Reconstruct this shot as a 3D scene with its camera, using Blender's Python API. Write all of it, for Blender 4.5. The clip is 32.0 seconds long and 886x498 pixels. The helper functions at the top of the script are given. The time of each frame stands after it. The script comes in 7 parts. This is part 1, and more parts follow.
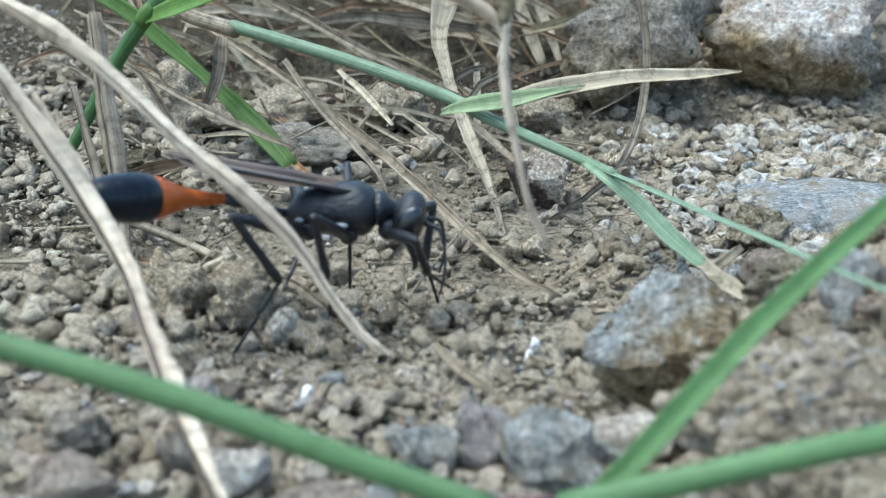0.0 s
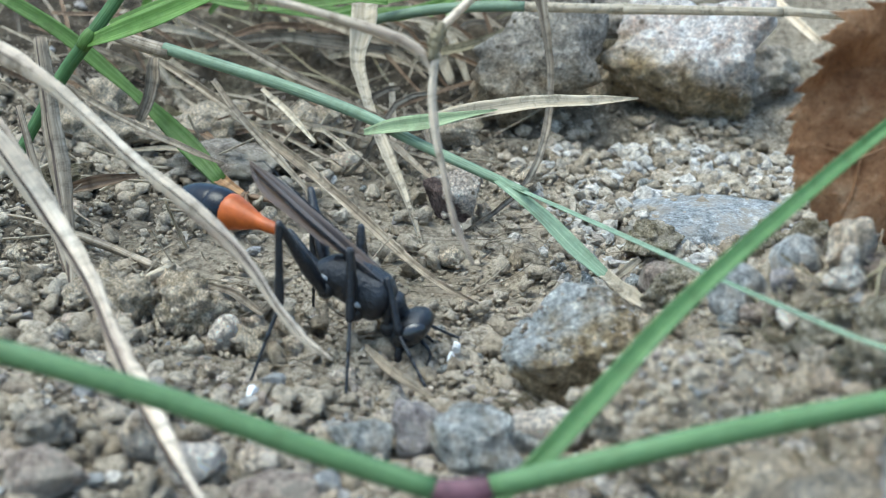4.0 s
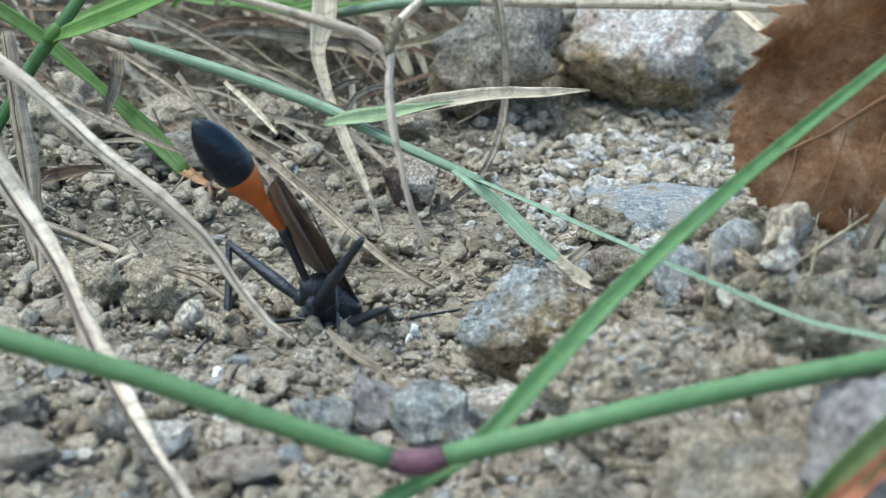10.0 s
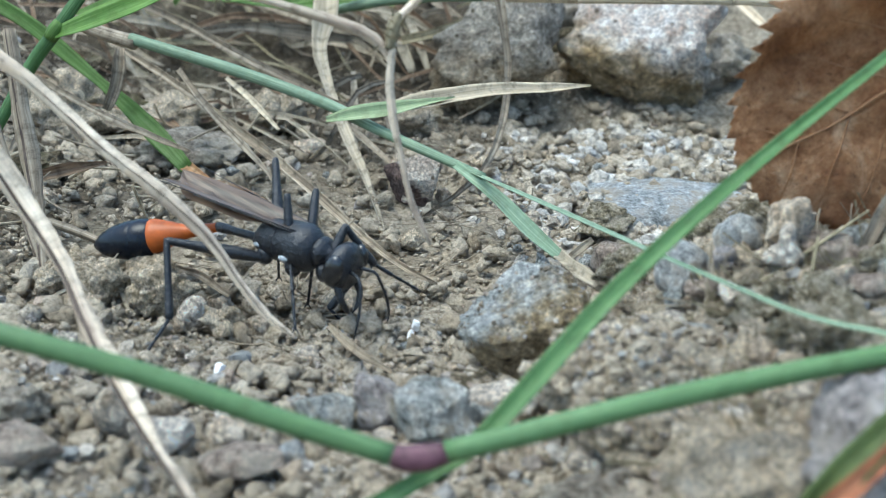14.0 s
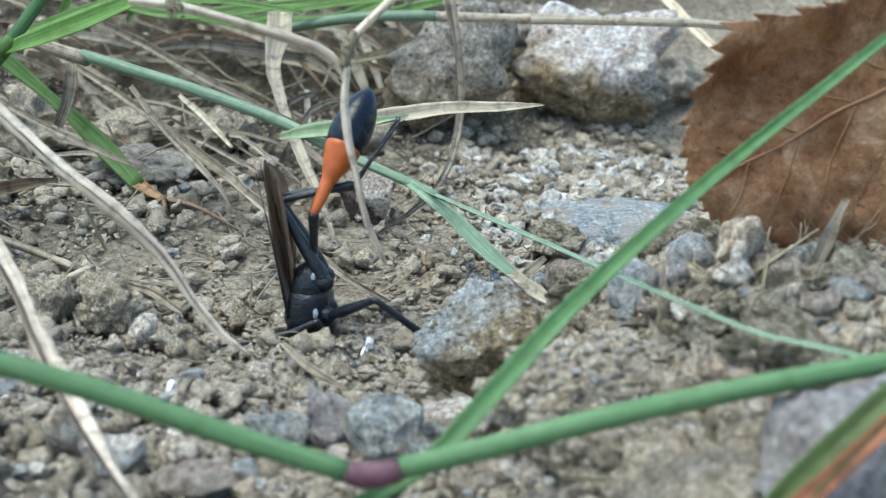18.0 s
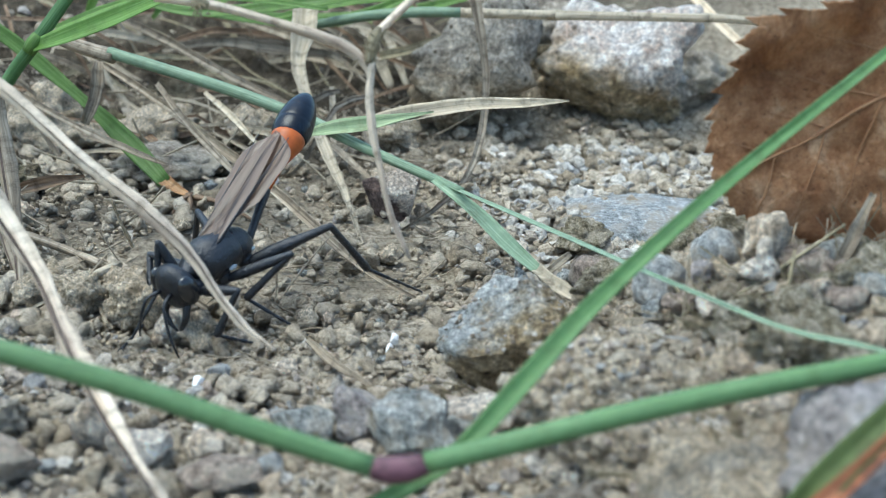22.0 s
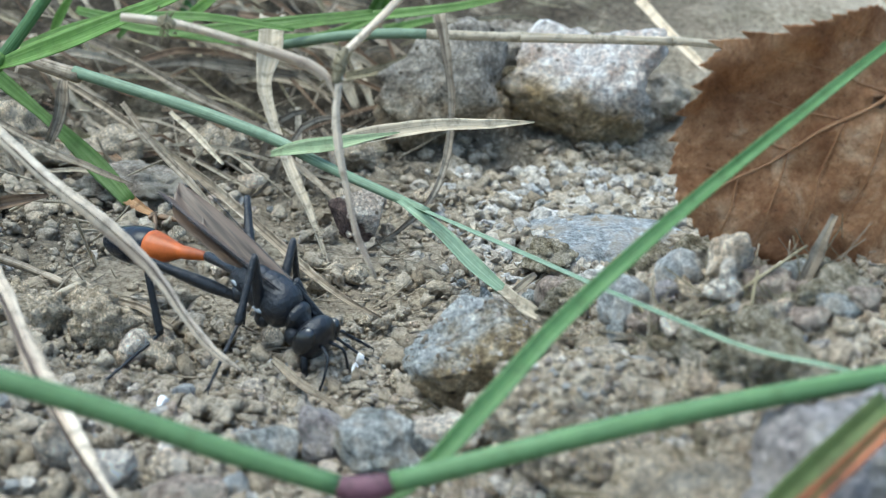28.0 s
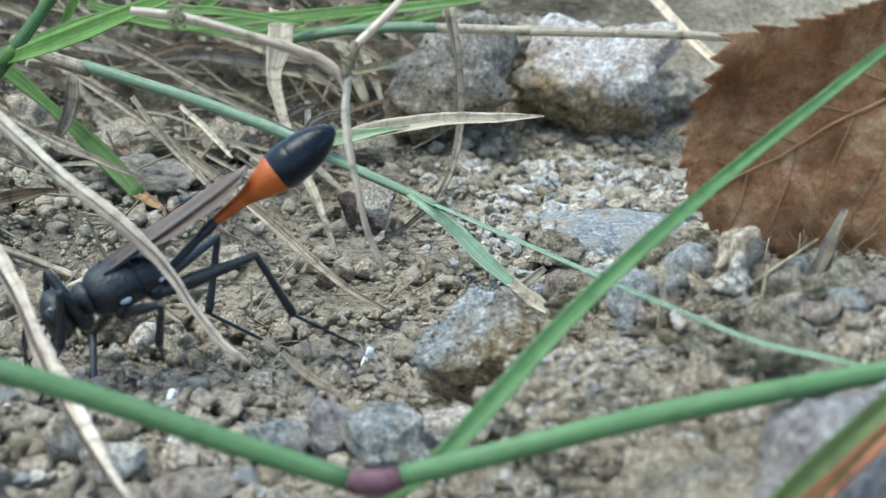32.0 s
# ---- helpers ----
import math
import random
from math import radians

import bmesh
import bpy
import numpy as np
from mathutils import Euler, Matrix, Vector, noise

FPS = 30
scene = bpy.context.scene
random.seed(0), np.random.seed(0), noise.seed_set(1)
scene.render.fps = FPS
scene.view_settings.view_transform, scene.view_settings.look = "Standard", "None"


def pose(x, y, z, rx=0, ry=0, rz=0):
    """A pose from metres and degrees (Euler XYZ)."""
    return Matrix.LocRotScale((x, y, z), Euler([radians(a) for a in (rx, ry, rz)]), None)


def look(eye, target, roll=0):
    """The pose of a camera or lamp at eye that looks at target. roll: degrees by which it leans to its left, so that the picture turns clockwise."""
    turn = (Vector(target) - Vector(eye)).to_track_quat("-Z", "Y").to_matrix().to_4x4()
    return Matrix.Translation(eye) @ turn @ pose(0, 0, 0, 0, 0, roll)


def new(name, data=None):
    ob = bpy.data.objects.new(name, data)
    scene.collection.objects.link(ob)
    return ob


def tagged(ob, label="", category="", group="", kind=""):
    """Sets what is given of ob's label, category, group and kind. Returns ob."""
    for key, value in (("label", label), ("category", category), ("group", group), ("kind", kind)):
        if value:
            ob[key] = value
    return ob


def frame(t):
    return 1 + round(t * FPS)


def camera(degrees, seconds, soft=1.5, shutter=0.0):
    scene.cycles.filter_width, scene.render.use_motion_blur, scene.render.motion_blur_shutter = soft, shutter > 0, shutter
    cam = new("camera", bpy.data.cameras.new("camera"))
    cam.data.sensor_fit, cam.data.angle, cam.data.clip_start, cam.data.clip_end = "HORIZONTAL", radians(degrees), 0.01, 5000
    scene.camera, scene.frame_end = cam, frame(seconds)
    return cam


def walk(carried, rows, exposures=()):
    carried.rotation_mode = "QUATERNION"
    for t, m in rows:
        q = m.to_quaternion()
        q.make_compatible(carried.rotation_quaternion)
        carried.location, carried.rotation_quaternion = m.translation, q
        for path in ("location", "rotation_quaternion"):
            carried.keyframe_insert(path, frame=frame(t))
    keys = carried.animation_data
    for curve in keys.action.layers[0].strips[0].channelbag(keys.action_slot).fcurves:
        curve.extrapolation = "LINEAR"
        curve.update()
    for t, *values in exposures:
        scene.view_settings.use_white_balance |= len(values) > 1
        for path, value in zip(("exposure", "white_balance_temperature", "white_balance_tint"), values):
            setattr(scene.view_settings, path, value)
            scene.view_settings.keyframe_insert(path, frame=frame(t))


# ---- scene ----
cam = camera(36.0, 32.0, soft=1.0)
cam.data.dof.use_dof = True
cam.data.dof.focus_distance = 0.1
cam.data.dof.aperture_fstop = 72.0

# camera path: seconds, eye and target in millimetres, roll in degrees
MM = 0.001
PATH = [
    (0.0, (0.995, 10.602, 31.054), (-9.656, 103.999, -3.059), -0.904),
    (0.5, (0.531, 11.098, 31.196), (-9.538, 104.06, -4.254), -0.5),
    (1.0, (-0.428, 8.557, 33.137), (-8.509, 101.244, -3.523), 0.142),
    (1.5, (-0.585, 4.384, 34.021), (-7.824, 97.331, -2.152), 0.348),
    (2.0, (-0.705, 3.269, 34.562), (-6.178, 96.208, -1.939), 0.734),
    (2.5, (-0.888, 3.283, 34.739), (-4.395, 96.524, -1.23), 1.171),
    (3.0, (-0.438, 3.059, 34.681), (-3.62, 96.857, 0.159), 0.895),
    (3.5, (-0.614, 3.348, 34.393), (-3.341, 97.392, 0.506), 0.88),
    (5.5, (-0.068, 3.093, 34.098), (-3.025, 96.858, -0.535), 0.672),
    (6.0, (-0.034, 3.138, 34.033), (-3.102, 96.685, -1.174), 0.576),
    (6.5, (0.107, 2.226, 34.493), (-2.942, 95.626, -1.103), 0.47),
    (7.0, (-0.054, 0.093, 35.019), (-3.325, 93.444, -0.686), 0.399),
    (7.5, (-0.094, 0.123, 35.061), (-3.262, 93.511, -0.559), 0.434),
    (8.0, (-0.192, 0.024, 34.983), (-2.823, 93.597, -0.191), 0.638),
    (8.5, (-0.097, 0.058, 35.013), (-1.664, 93.732, 0.045), 0.738),
    (9.0, (-0.104, 0.088, 35.033), (-0.842, 93.838, 0.242), 0.906),
    (9.5, (-0.079, 0.065, 34.967), (-0.361, 93.905, 0.415), 0.982),
    (10.0, (-0.074, -0.032, 34.965), (-0.11, 93.892, 0.64), 1.087),
    (10.5, (-0.054, -0.017, 34.996), (-0.107, 93.895, 0.639), 1.034),
    (11.0, (-0.058, -0.024, 34.993), (-0.11, 93.957, 0.824), 1.052),
    (11.5, (-0.024, 0.008, 35.007), (0.083, 93.969, 0.783), 0.995),
    (12.0, (-0.0, -0.0, 35.0), (0.0, 93.969, 0.798), 1.0),
    (12.5, (-0.003, 0.04, 34.95), (-0.283, 93.889, 0.42), 0.837),
    (13.0, (0.11, 0.004, 35.052), (-0.259, 93.81, 0.406), 0.739),
    (13.5, (0.053, -0.002, 34.956), (-0.225, 93.823, 0.361), 0.821),
    (14.0, (0.046, -0.021, 35.016), (-0.228, 93.775, 0.342), 0.913),
    (14.5, (0.042, 0.005, 34.975), (-0.475, 93.743, 0.147), 0.875),
    (16.5, (-0.015, -0.101, 34.96), (2.168, 93.934, 1.009), 1.47),
    (17.0, (-0.015, -0.193, 34.939), (2.84, 93.923, 1.265), 1.534),
    (17.5, (-0.095, -0.219, 34.929), (3.083, 94.0, 1.574), 1.653),
    (18.0, (-0.159, -0.243, 34.908), (3.151, 94.032, 1.723), 1.826),
    (18.5, (-0.33, -0.273, 34.798), (3.597, 94.107, 1.979), 2.0),
    (19.0, (-0.203, -0.245, 34.875), (3.498, 94.025, 1.717), 1.887),
    (19.5, (-0.168, -0.321, 34.898), (3.746, 93.887, 1.59), 1.821),
    (20.0, (-0.248, -0.422, 34.926), (4.086, 93.812, 1.743), 1.924),
    (20.5, (-0.155, -0.364, 35.037), (4.125, 93.91, 1.958), 1.875),
    (21.0, (-0.172, -0.407, 34.91), (3.841, 93.948, 2.032), 1.735),
    (21.5, (-0.125, -0.378, 34.833), (2.13, 93.907, 1.589), 1.455),
    (22.0, (-0.117, -0.306, 34.814), (1.329, 93.943, 1.42), 1.397),
    (22.5, (-0.214, -0.326, 34.801), (0.906, 93.91, 1.36), 1.522),
    (23.0, (-0.204, -0.264, 34.751), (1.299, 94.106, 1.702), 1.608),
    (23.5, (-0.293, -0.351, 34.781), (1.746, 94.033, 1.804), 1.687),
    (24.0, (-0.251, -0.405, 34.808), (1.567, 93.939, 1.704), 1.677),
    (24.5, (-0.291, -0.423, 34.767), (1.468, 94.006, 1.9), 1.759),
    (26.5, (-0.37, -0.433, 34.722), (1.702, 94.062, 2.065), 1.865),
    (27.0, (-0.284, -0.433, 34.736), (2.195, 94.146, 2.355), 1.871),
    (27.5, (-0.309, -0.575, 34.755), (3.239, 94.085, 2.711), 2.032),
    (28.0, (-0.225, -0.567, 34.814), (3.812, 94.144, 2.977), 2.038),
    (28.5, (-0.232, -0.639, 34.851), (3.663, 94.059, 2.958), 2.036),
    (29.0, (-0.237, -0.475, 34.813), (3.158, 94.233, 2.894), 2.035),
    (29.5, (-0.389, -0.594, 34.818), (3.266, 94.095, 2.87), 2.078),
    (30.0, (-0.314, -0.626, 34.81), (3.351, 94.042, 2.8), 2.038),
    (30.5, (-0.297, -0.616, 34.841), (3.36, 94.049, 2.823), 2.04),
    (31.0, (-0.369, -0.541, 34.731), (3.043, 94.165, 2.806), 2.088),
    (31.5, (-0.275, -0.543, 34.713), (3.043, 94.076, 2.522), 1.978),
    (32.0, (-0.224, -0.535, 34.789), (3.128, 94.054, 2.514), 1.939),
]
walk(cam, [(t, look(Vector(eye) * MM, Vector(target) * MM, roll)) for t, eye, target, roll in PATH],
     [(0, 0.82, 5750, -4), (5.5, 0.81, 5750, -4), (32, 0.785, 5750, -4)])

# ---- light: open shade under a bright, hazy sky ----
SUN_UP, SUN_ROUND = 71, -100
world = bpy.data.worlds.new("sky")
scene.world = world
world.use_nodes = True
wn = world.node_tree.nodes
sky = wn.new("ShaderNodeTexSky")
sky.sky_type, sky.sun_disc = "NISHITA", False
sky.sun_elevation, sky.sun_rotation = radians(SUN_UP), radians(SUN_ROUND)
sky.air_density, sky.dust_density = 1.0, 3.0
wn["Background"].inputs["Strength"].default_value = 0.21
world.node_tree.links.new(sky.outputs[0], wn["Background"].inputs[0])
sun_data = bpy.data.lights.new("sun", "SUN")
sun_data.energy, sun_data.angle, sun_data.color = 1.5, radians(40), (1.0, 0.96, 0.9)
sun = new("sun", sun_data)
_a, _e = radians(SUN_ROUND), radians(SUN_UP)
sun.matrix_world = look((math.sin(_a) * math.cos(_e), math.cos(_a) * math.cos(_e), math.sin(_e)), (0, 0, 0))


# ---- materials ----
class Mat:
    """A small builder for procedural materials; lengths are in millimetres of object or blade space."""

    def __init__(self, name, rough=0.8, spec=0.3, metallic=0.0):
        self.m = bpy.data.materials.new(name)
        self.m.use_nodes = True
        self.t = self.m.node_tree
        self.b = self.t.nodes["Principled BSDF"]
        self.b.inputs["Roughness"].default_value = rough
        self.b.inputs["Specular IOR Level"].default_value = spec
        self.b.inputs["Metallic"].default_value = metallic
        self.co = None

    def n(self, kind, **kw):
        node = self.t.nodes.new(kind)
        for k, v in kw.items():
            node.inputs[k].default_value = v
        return node

    def link(self, a, b):
        self.t.links.new(a, b)

    def coords(self, which, scale=(1000, 1000, 1000)):
        tc = self.n("ShaderNodeTexCoord")
        mp = self.n("ShaderNodeMapping")
        mp.inputs["Scale"].default_value = scale
        self.link(tc.outputs[which], mp.inputs[0])
        self.co = mp.outputs[0]
        return self

    def noise(self, scale, detail=4.0, rough=0.6, distort=0.0):
        node = self.n("ShaderNodeTexNoise", Scale=scale, Detail=detail, Roughness=rough, Distortion=distort)
        self.link(self.co, node.inputs["Vector"])
        return node.outputs[0]

    def cells(self, scale, feature="F1"):
        node = self.n("ShaderNodeTexVoronoi", Scale=scale)
        node.feature = feature
        self.link(self.co, node.inputs["Vector"])
        return node.outputs["Distance"]

    def island(self):
        return self.n("ShaderNodeNewGeometry").outputs["Random Per Island"]

    def one(self):
        return self.n("ShaderNodeObjectInfo").outputs["Random"]

    def up(self):
        geo = self.n("ShaderNodeNewGeometry")
        sep = self.n("ShaderNodeSeparateXYZ")
        self.link(geo.outputs["Normal"], sep.inputs[0])
        return sep.outputs[2]

    def ramp(self, fac, stops, constant=False):
        node = self.n("ShaderNodeValToRGB")
        el = node.color_ramp.elements
        while len(el) < len(stops):
            el.new(0.5)
        for e, (p, c) in zip(el, stops):
            e.position, e.color = p, (*c, 1) if len(c) == 3 else c
        if constant:
            node.color_ramp.interpolation = "CONSTANT"
        self.link(fac, node.inputs[0])
        return node.outputs[0]

    def mix(self, fac, a, b, blend="MIX"):
        node = self.n("ShaderNodeMix")
        node.data_type, node.blend_type = "RGBA", blend
        for s, v in ((node.inputs[0], fac), (node.inputs[6], a), (node.inputs[7], b)):
            if isinstance(v, (int, float)):
                s.default_value = v
            elif isinstance(v, tuple):
                s.default_value = (*v, 1)
            else:
                self.link(v, s)
        return node.outputs[2]

    def colour(self, c):
        if isinstance(c, tuple):
            self.b.inputs["Base Color"].default_value = (*c, 1)
        else:
            self.link(c, self.b.inputs["Base Color"])
        return self

    def bump(self, h, mm, strength=1.0):
        node = self.n("ShaderNodeBump", Strength=strength, Distance=mm * 0.001)
        self.link(h, node.inputs["Height"])
        self.link(node.outputs[0], self.b.inputs["Normal"])
        return self

    def clear(self, weight, colour):
        """Thin leaf or wing: some light passes through."""
        tr = self.n("ShaderNodeBsdfTranslucent")
        if isinstance(colour, tuple):
            tr.inputs[0].default_value = (*colour, 1)
        else:
            self.link(colour, tr.inputs[0])
        mx = self.n("ShaderNodeMixShader", Fac=weight)
        out = self.t.nodes["Material Output"]
        self.link(self.b.outputs[0], mx.inputs[1])
        self.link(tr.outputs[0], mx.inputs[2])
        self.link(mx.outputs[0], out.inputs[0])
        return self


def soil_mat():
    m = Mat("soil", 0.95, 0.15).coords("Object")
    broad = m.ramp(m.noise(0.09, 3), [(0.3, (0.38, 0.318, 0.232)), (0.55, (0.515, 0.438, 0.328)), (0.75, (0.61, 0.53, 0.41))])
    fine = m.ramp(m.noise(1.6, 5, 0.7), [(0.34, (0.42, 0.385, 0.34)), (0.52, (0.95, 0.95, 0.95)), (0.7, (1.4, 1.38, 1.32))])
    # darker patches towards the back left, under old grass; olive algae here and there
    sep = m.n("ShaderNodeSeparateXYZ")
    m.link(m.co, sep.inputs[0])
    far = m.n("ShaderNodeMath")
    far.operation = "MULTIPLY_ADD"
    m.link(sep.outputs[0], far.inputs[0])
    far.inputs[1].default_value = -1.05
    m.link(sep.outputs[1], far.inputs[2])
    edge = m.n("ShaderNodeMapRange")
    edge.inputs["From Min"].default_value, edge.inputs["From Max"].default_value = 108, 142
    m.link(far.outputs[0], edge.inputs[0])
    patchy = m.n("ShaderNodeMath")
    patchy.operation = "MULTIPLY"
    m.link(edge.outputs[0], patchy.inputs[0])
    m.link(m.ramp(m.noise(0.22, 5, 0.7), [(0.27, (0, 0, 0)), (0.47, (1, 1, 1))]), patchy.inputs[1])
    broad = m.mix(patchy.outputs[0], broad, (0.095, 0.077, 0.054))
    # one mixed tone of soil and litter far off
    reach = m.n("ShaderNodeVectorMath")
    reach.operation = "LENGTH"
    m.link(m.co, reach.inputs[0])
    beyond = m.n("ShaderNodeMapRange")
    beyond.inputs["From Min"].default_value, beyond.inputs["From Max"].default_value = 260, 520
    m.link(reach.outputs["Value"], beyond.inputs[0])
    broad = m.mix(beyond.outputs[0], broad, m.ramp(m.noise(0.012, 5, 0.7), [(0.35, (0.2, 0.17, 0.115)), (0.65, (0.42, 0.36, 0.265))]))
    # paler fine soil thrown out before the burrow
    gap = m.n("ShaderNodeVectorMath")
    gap.operation = "DISTANCE"
    m.link(m.co, gap.inputs[0])
    gap.inputs[1].default_value = (-7.0, 68.0, 0.0)
    heap = m.n("ShaderNodeMapRange")
    heap.inputs["From Min"].default_value, heap.inputs["From Max"].default_value = 24, 8
    heap.inputs["To Max"].default_value = 0.8
    m.link(gap.outputs["Value"], heap.inputs[0])
    broad = m.mix(heap.outputs[0], broad, (0.66, 0.58, 0.46))
    # mossy top of the mound
    away = m.n("ShaderNodeVectorMath")
    away.operation = "DISTANCE"
    m.link(m.co, away.inputs[0])
    away.inputs[1].default_value = (18.0, 73.0, 7.0)
    moss = m.n("ShaderNodeMapRange")
    moss.inputs["From Min"].default_value, moss.inputs["From Max"].default_value = 12, 5
    moss.inputs["To Max"].default_value = 0.6
    m.link(away.outputs["Value"], moss.inputs[0])
    broad = m.mix(moss.outputs[0], broad, (0.3, 0.26, 0.175))
    olive = m.ramp(m.noise(0.14, 5, 0.7), [(0.54, (0, 0, 0)), (0.68, (0.5, 0.5, 0.5))])
    broad = m.mix(olive, broad, (0.25, 0.22, 0.145))
    col = m.mix(1.0, broad, fine, "MULTIPLY")
    specks = m.ramp(m.cells(1.1), [(0.0, (1, 1, 1)), (0.13, (0, 0, 0))])
    m.colour(m.mix(specks, col, (0.5, 0.455, 0.38)))
    return m.bump(m.noise(2.6, 6, 0.75), 0.7, 1.0).m


def grain_mat(name, stops, scale=1.2):
    m = Mat(name, 0.9, 0.25).coords("Object")
    base = m.ramp(m.island(), stops)
    fine = m.ramp(m.noise(scale * 2, 5, 0.7), [(0.3, (0.42, 0.4, 0.37)), (0.52, (1, 1, 1)), (0.75, (1.4, 1.38, 1.32))])
    m.colour(m.mix(1.0, base, fine, "MULTIPLY"))
    return m.bump(m.noise(scale * 2.2, 6, 0.75), 0.55, 1.0).m


def stone_mat(name, low, mid, high, stain, stain_at=0.55, dust=0.5, scale=0.5, rough=0.75, shine=0.35):
    """Mottled stone with mineral specks, coloured stains and soil dust on top."""
    m = Mat(name, rough, shine).coords("Object")
    base = m.ramp(m.noise(scale, 6, 0.72), [(0.38, low), (0.5, mid), (0.6, high)])
    specks = m.ramp(m.noise(scale * 5, 5, 0.8), [(0.36, (0.46, 0.45, 0.43)), (0.5, (1.05, 1.05, 1.04)), (0.63, (1.75, 1.73, 1.68))])
    base = m.mix(1.0, base, specks, "MULTIPLY")
    patch = m.ramp(m.noise(scale * 0.55, 4, 0.65, 0.6), [(stain_at - 0.06, (0, 0, 0)), (stain_at + 0.16, (1, 1, 1))])
    base = m.mix(patch, base, stain)
    dirt = m.ramp(m.noise(scale * 1.1, 6, 0.75), [(0.5 - 0.2 * (dust - 0.5), (0, 0, 0)), (0.66 - 0.2 * (dust - 0.5), (1, 1, 1))])
    pits = m.ramp(m.noise(scale * 2.6, 4, 0.8), [(0.3, (0.68, 0.65, 0.61)), (0.4, (1, 1, 1))])
    m.colour(m.mix(1.0, m.mix(dirt, base, (0.44, 0.385, 0.3)), pits, "MULTIPLY"))
    return m.bump(m.noise(scale * 4, 8, 0.8), 0.9, 1.0).m


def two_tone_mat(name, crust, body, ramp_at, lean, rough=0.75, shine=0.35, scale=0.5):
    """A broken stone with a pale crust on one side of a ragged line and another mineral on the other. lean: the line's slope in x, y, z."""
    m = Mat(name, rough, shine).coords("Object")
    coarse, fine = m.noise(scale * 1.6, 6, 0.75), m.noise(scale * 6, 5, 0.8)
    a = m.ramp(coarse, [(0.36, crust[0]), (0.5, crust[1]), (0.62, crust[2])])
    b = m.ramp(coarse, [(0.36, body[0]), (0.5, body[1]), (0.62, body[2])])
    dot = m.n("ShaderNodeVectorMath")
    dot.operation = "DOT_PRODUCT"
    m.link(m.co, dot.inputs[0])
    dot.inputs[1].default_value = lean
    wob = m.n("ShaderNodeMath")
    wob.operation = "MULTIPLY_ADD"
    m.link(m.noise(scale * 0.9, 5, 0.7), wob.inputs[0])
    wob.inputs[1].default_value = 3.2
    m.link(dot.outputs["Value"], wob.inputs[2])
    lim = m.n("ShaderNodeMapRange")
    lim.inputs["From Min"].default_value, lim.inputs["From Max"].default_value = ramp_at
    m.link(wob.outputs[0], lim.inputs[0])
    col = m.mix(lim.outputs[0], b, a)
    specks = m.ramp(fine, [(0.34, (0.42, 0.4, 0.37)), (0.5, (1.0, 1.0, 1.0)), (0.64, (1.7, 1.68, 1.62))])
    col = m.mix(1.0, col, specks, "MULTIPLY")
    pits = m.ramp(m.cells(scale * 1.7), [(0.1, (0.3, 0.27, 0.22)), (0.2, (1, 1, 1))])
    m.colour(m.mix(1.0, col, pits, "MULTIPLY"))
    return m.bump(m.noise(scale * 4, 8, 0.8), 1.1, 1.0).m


def straw_mat(name, stops, rough=0.6, streak=5.0, passing=0.35, blotch=0.42):
    """Dry or green grass: streaks along the blade, blotches along its length. UV is millimetres across and along."""
    m = Mat(name, rough, 0.3).coords("UV", (1, 1, 1))
    mp = m.n("ShaderNodeMapping")
    mp.inputs["Scale"].default_value = (streak, 0.12, 1)
    tc = m.n("ShaderNodeTexCoord")
    m.link(tc.outputs["UV"], mp.inputs[0])
    spots = m.noise(0.7, 4, 0.7)
    m.co = mp.outputs[0]
    lines = m.noise(1.0, 4, 0.65)
    col = m.ramp(lines, [(0.28, stops[0]), (0.5, stops[1]), (0.7, stops[2])])
    wear = m.ramp(spots, [(0.34, (blotch, blotch * 0.96, blotch * 0.9)), (0.5, (1, 1, 1)), (0.75, (1.18, 1.15, 1.1))])
    tone = m.ramp(m.one(), [(0, (0.78, 0.78, 0.78)), (1, (1.12, 1.12, 1.12))])
    col = m.mix(1.0, m.mix(1.0, col, wear, "MULTIPLY"), tone, "MULTIPLY")
    m.colour(col)
    m.bump(lines, 0.12, 0.8)
    if passing:
        m.clear(passing, col)
    return m.m


def chitin(name, col, rough=0.35, spec=0.5, grain=12.0, amount=0.04):
    m = Mat(name, rough, spec).coords("Object")
    tint = m.ramp(m.noise(grain * 0.2, 3), [(0.3, tuple(c * 0.7 for c in col)), (0.7, tuple(min(1, c * 1.25) for c in col))])
    m.colour(tint)
    return m.bump(m.noise(grain, 4), amount, 0.7).m


SOIL = soil_mat()
CRUMB = grain_mat("soil_crumbs", [(0, (0.35, 0.285, 0.2)), (0.35, (0.48, 0.405, 0.3)), (0.8, (0.57, 0.49, 0.375)), (0.95, (0.59, 0.51, 0.39)), (1, (0.68, 0.605, 0.485))])
GRIT = grain_mat("grit", [(0, (0.24, 0.2, 0.155)), (0.22, (0.43, 0.345, 0.25)), (0.45, (0.54, 0.455, 0.34)), (0.6, (0.41, 0.41, 0.4)), (0.75, (0.5, 0.405, 0.325)), (0.9, (0.64, 0.56, 0.45)), (1, (0.78, 0.73, 0.66))])
PALEGRIT = grain_mat("pale_gravel", [(0, (0.48, 0.42, 0.34)), (0.25, (0.66, 0.59, 0.48)), (0.5, (0.6, 0.58, 0.54)), (0.75, (0.76, 0.69, 0.58)), (1, (0.84, 0.8, 0.73))])
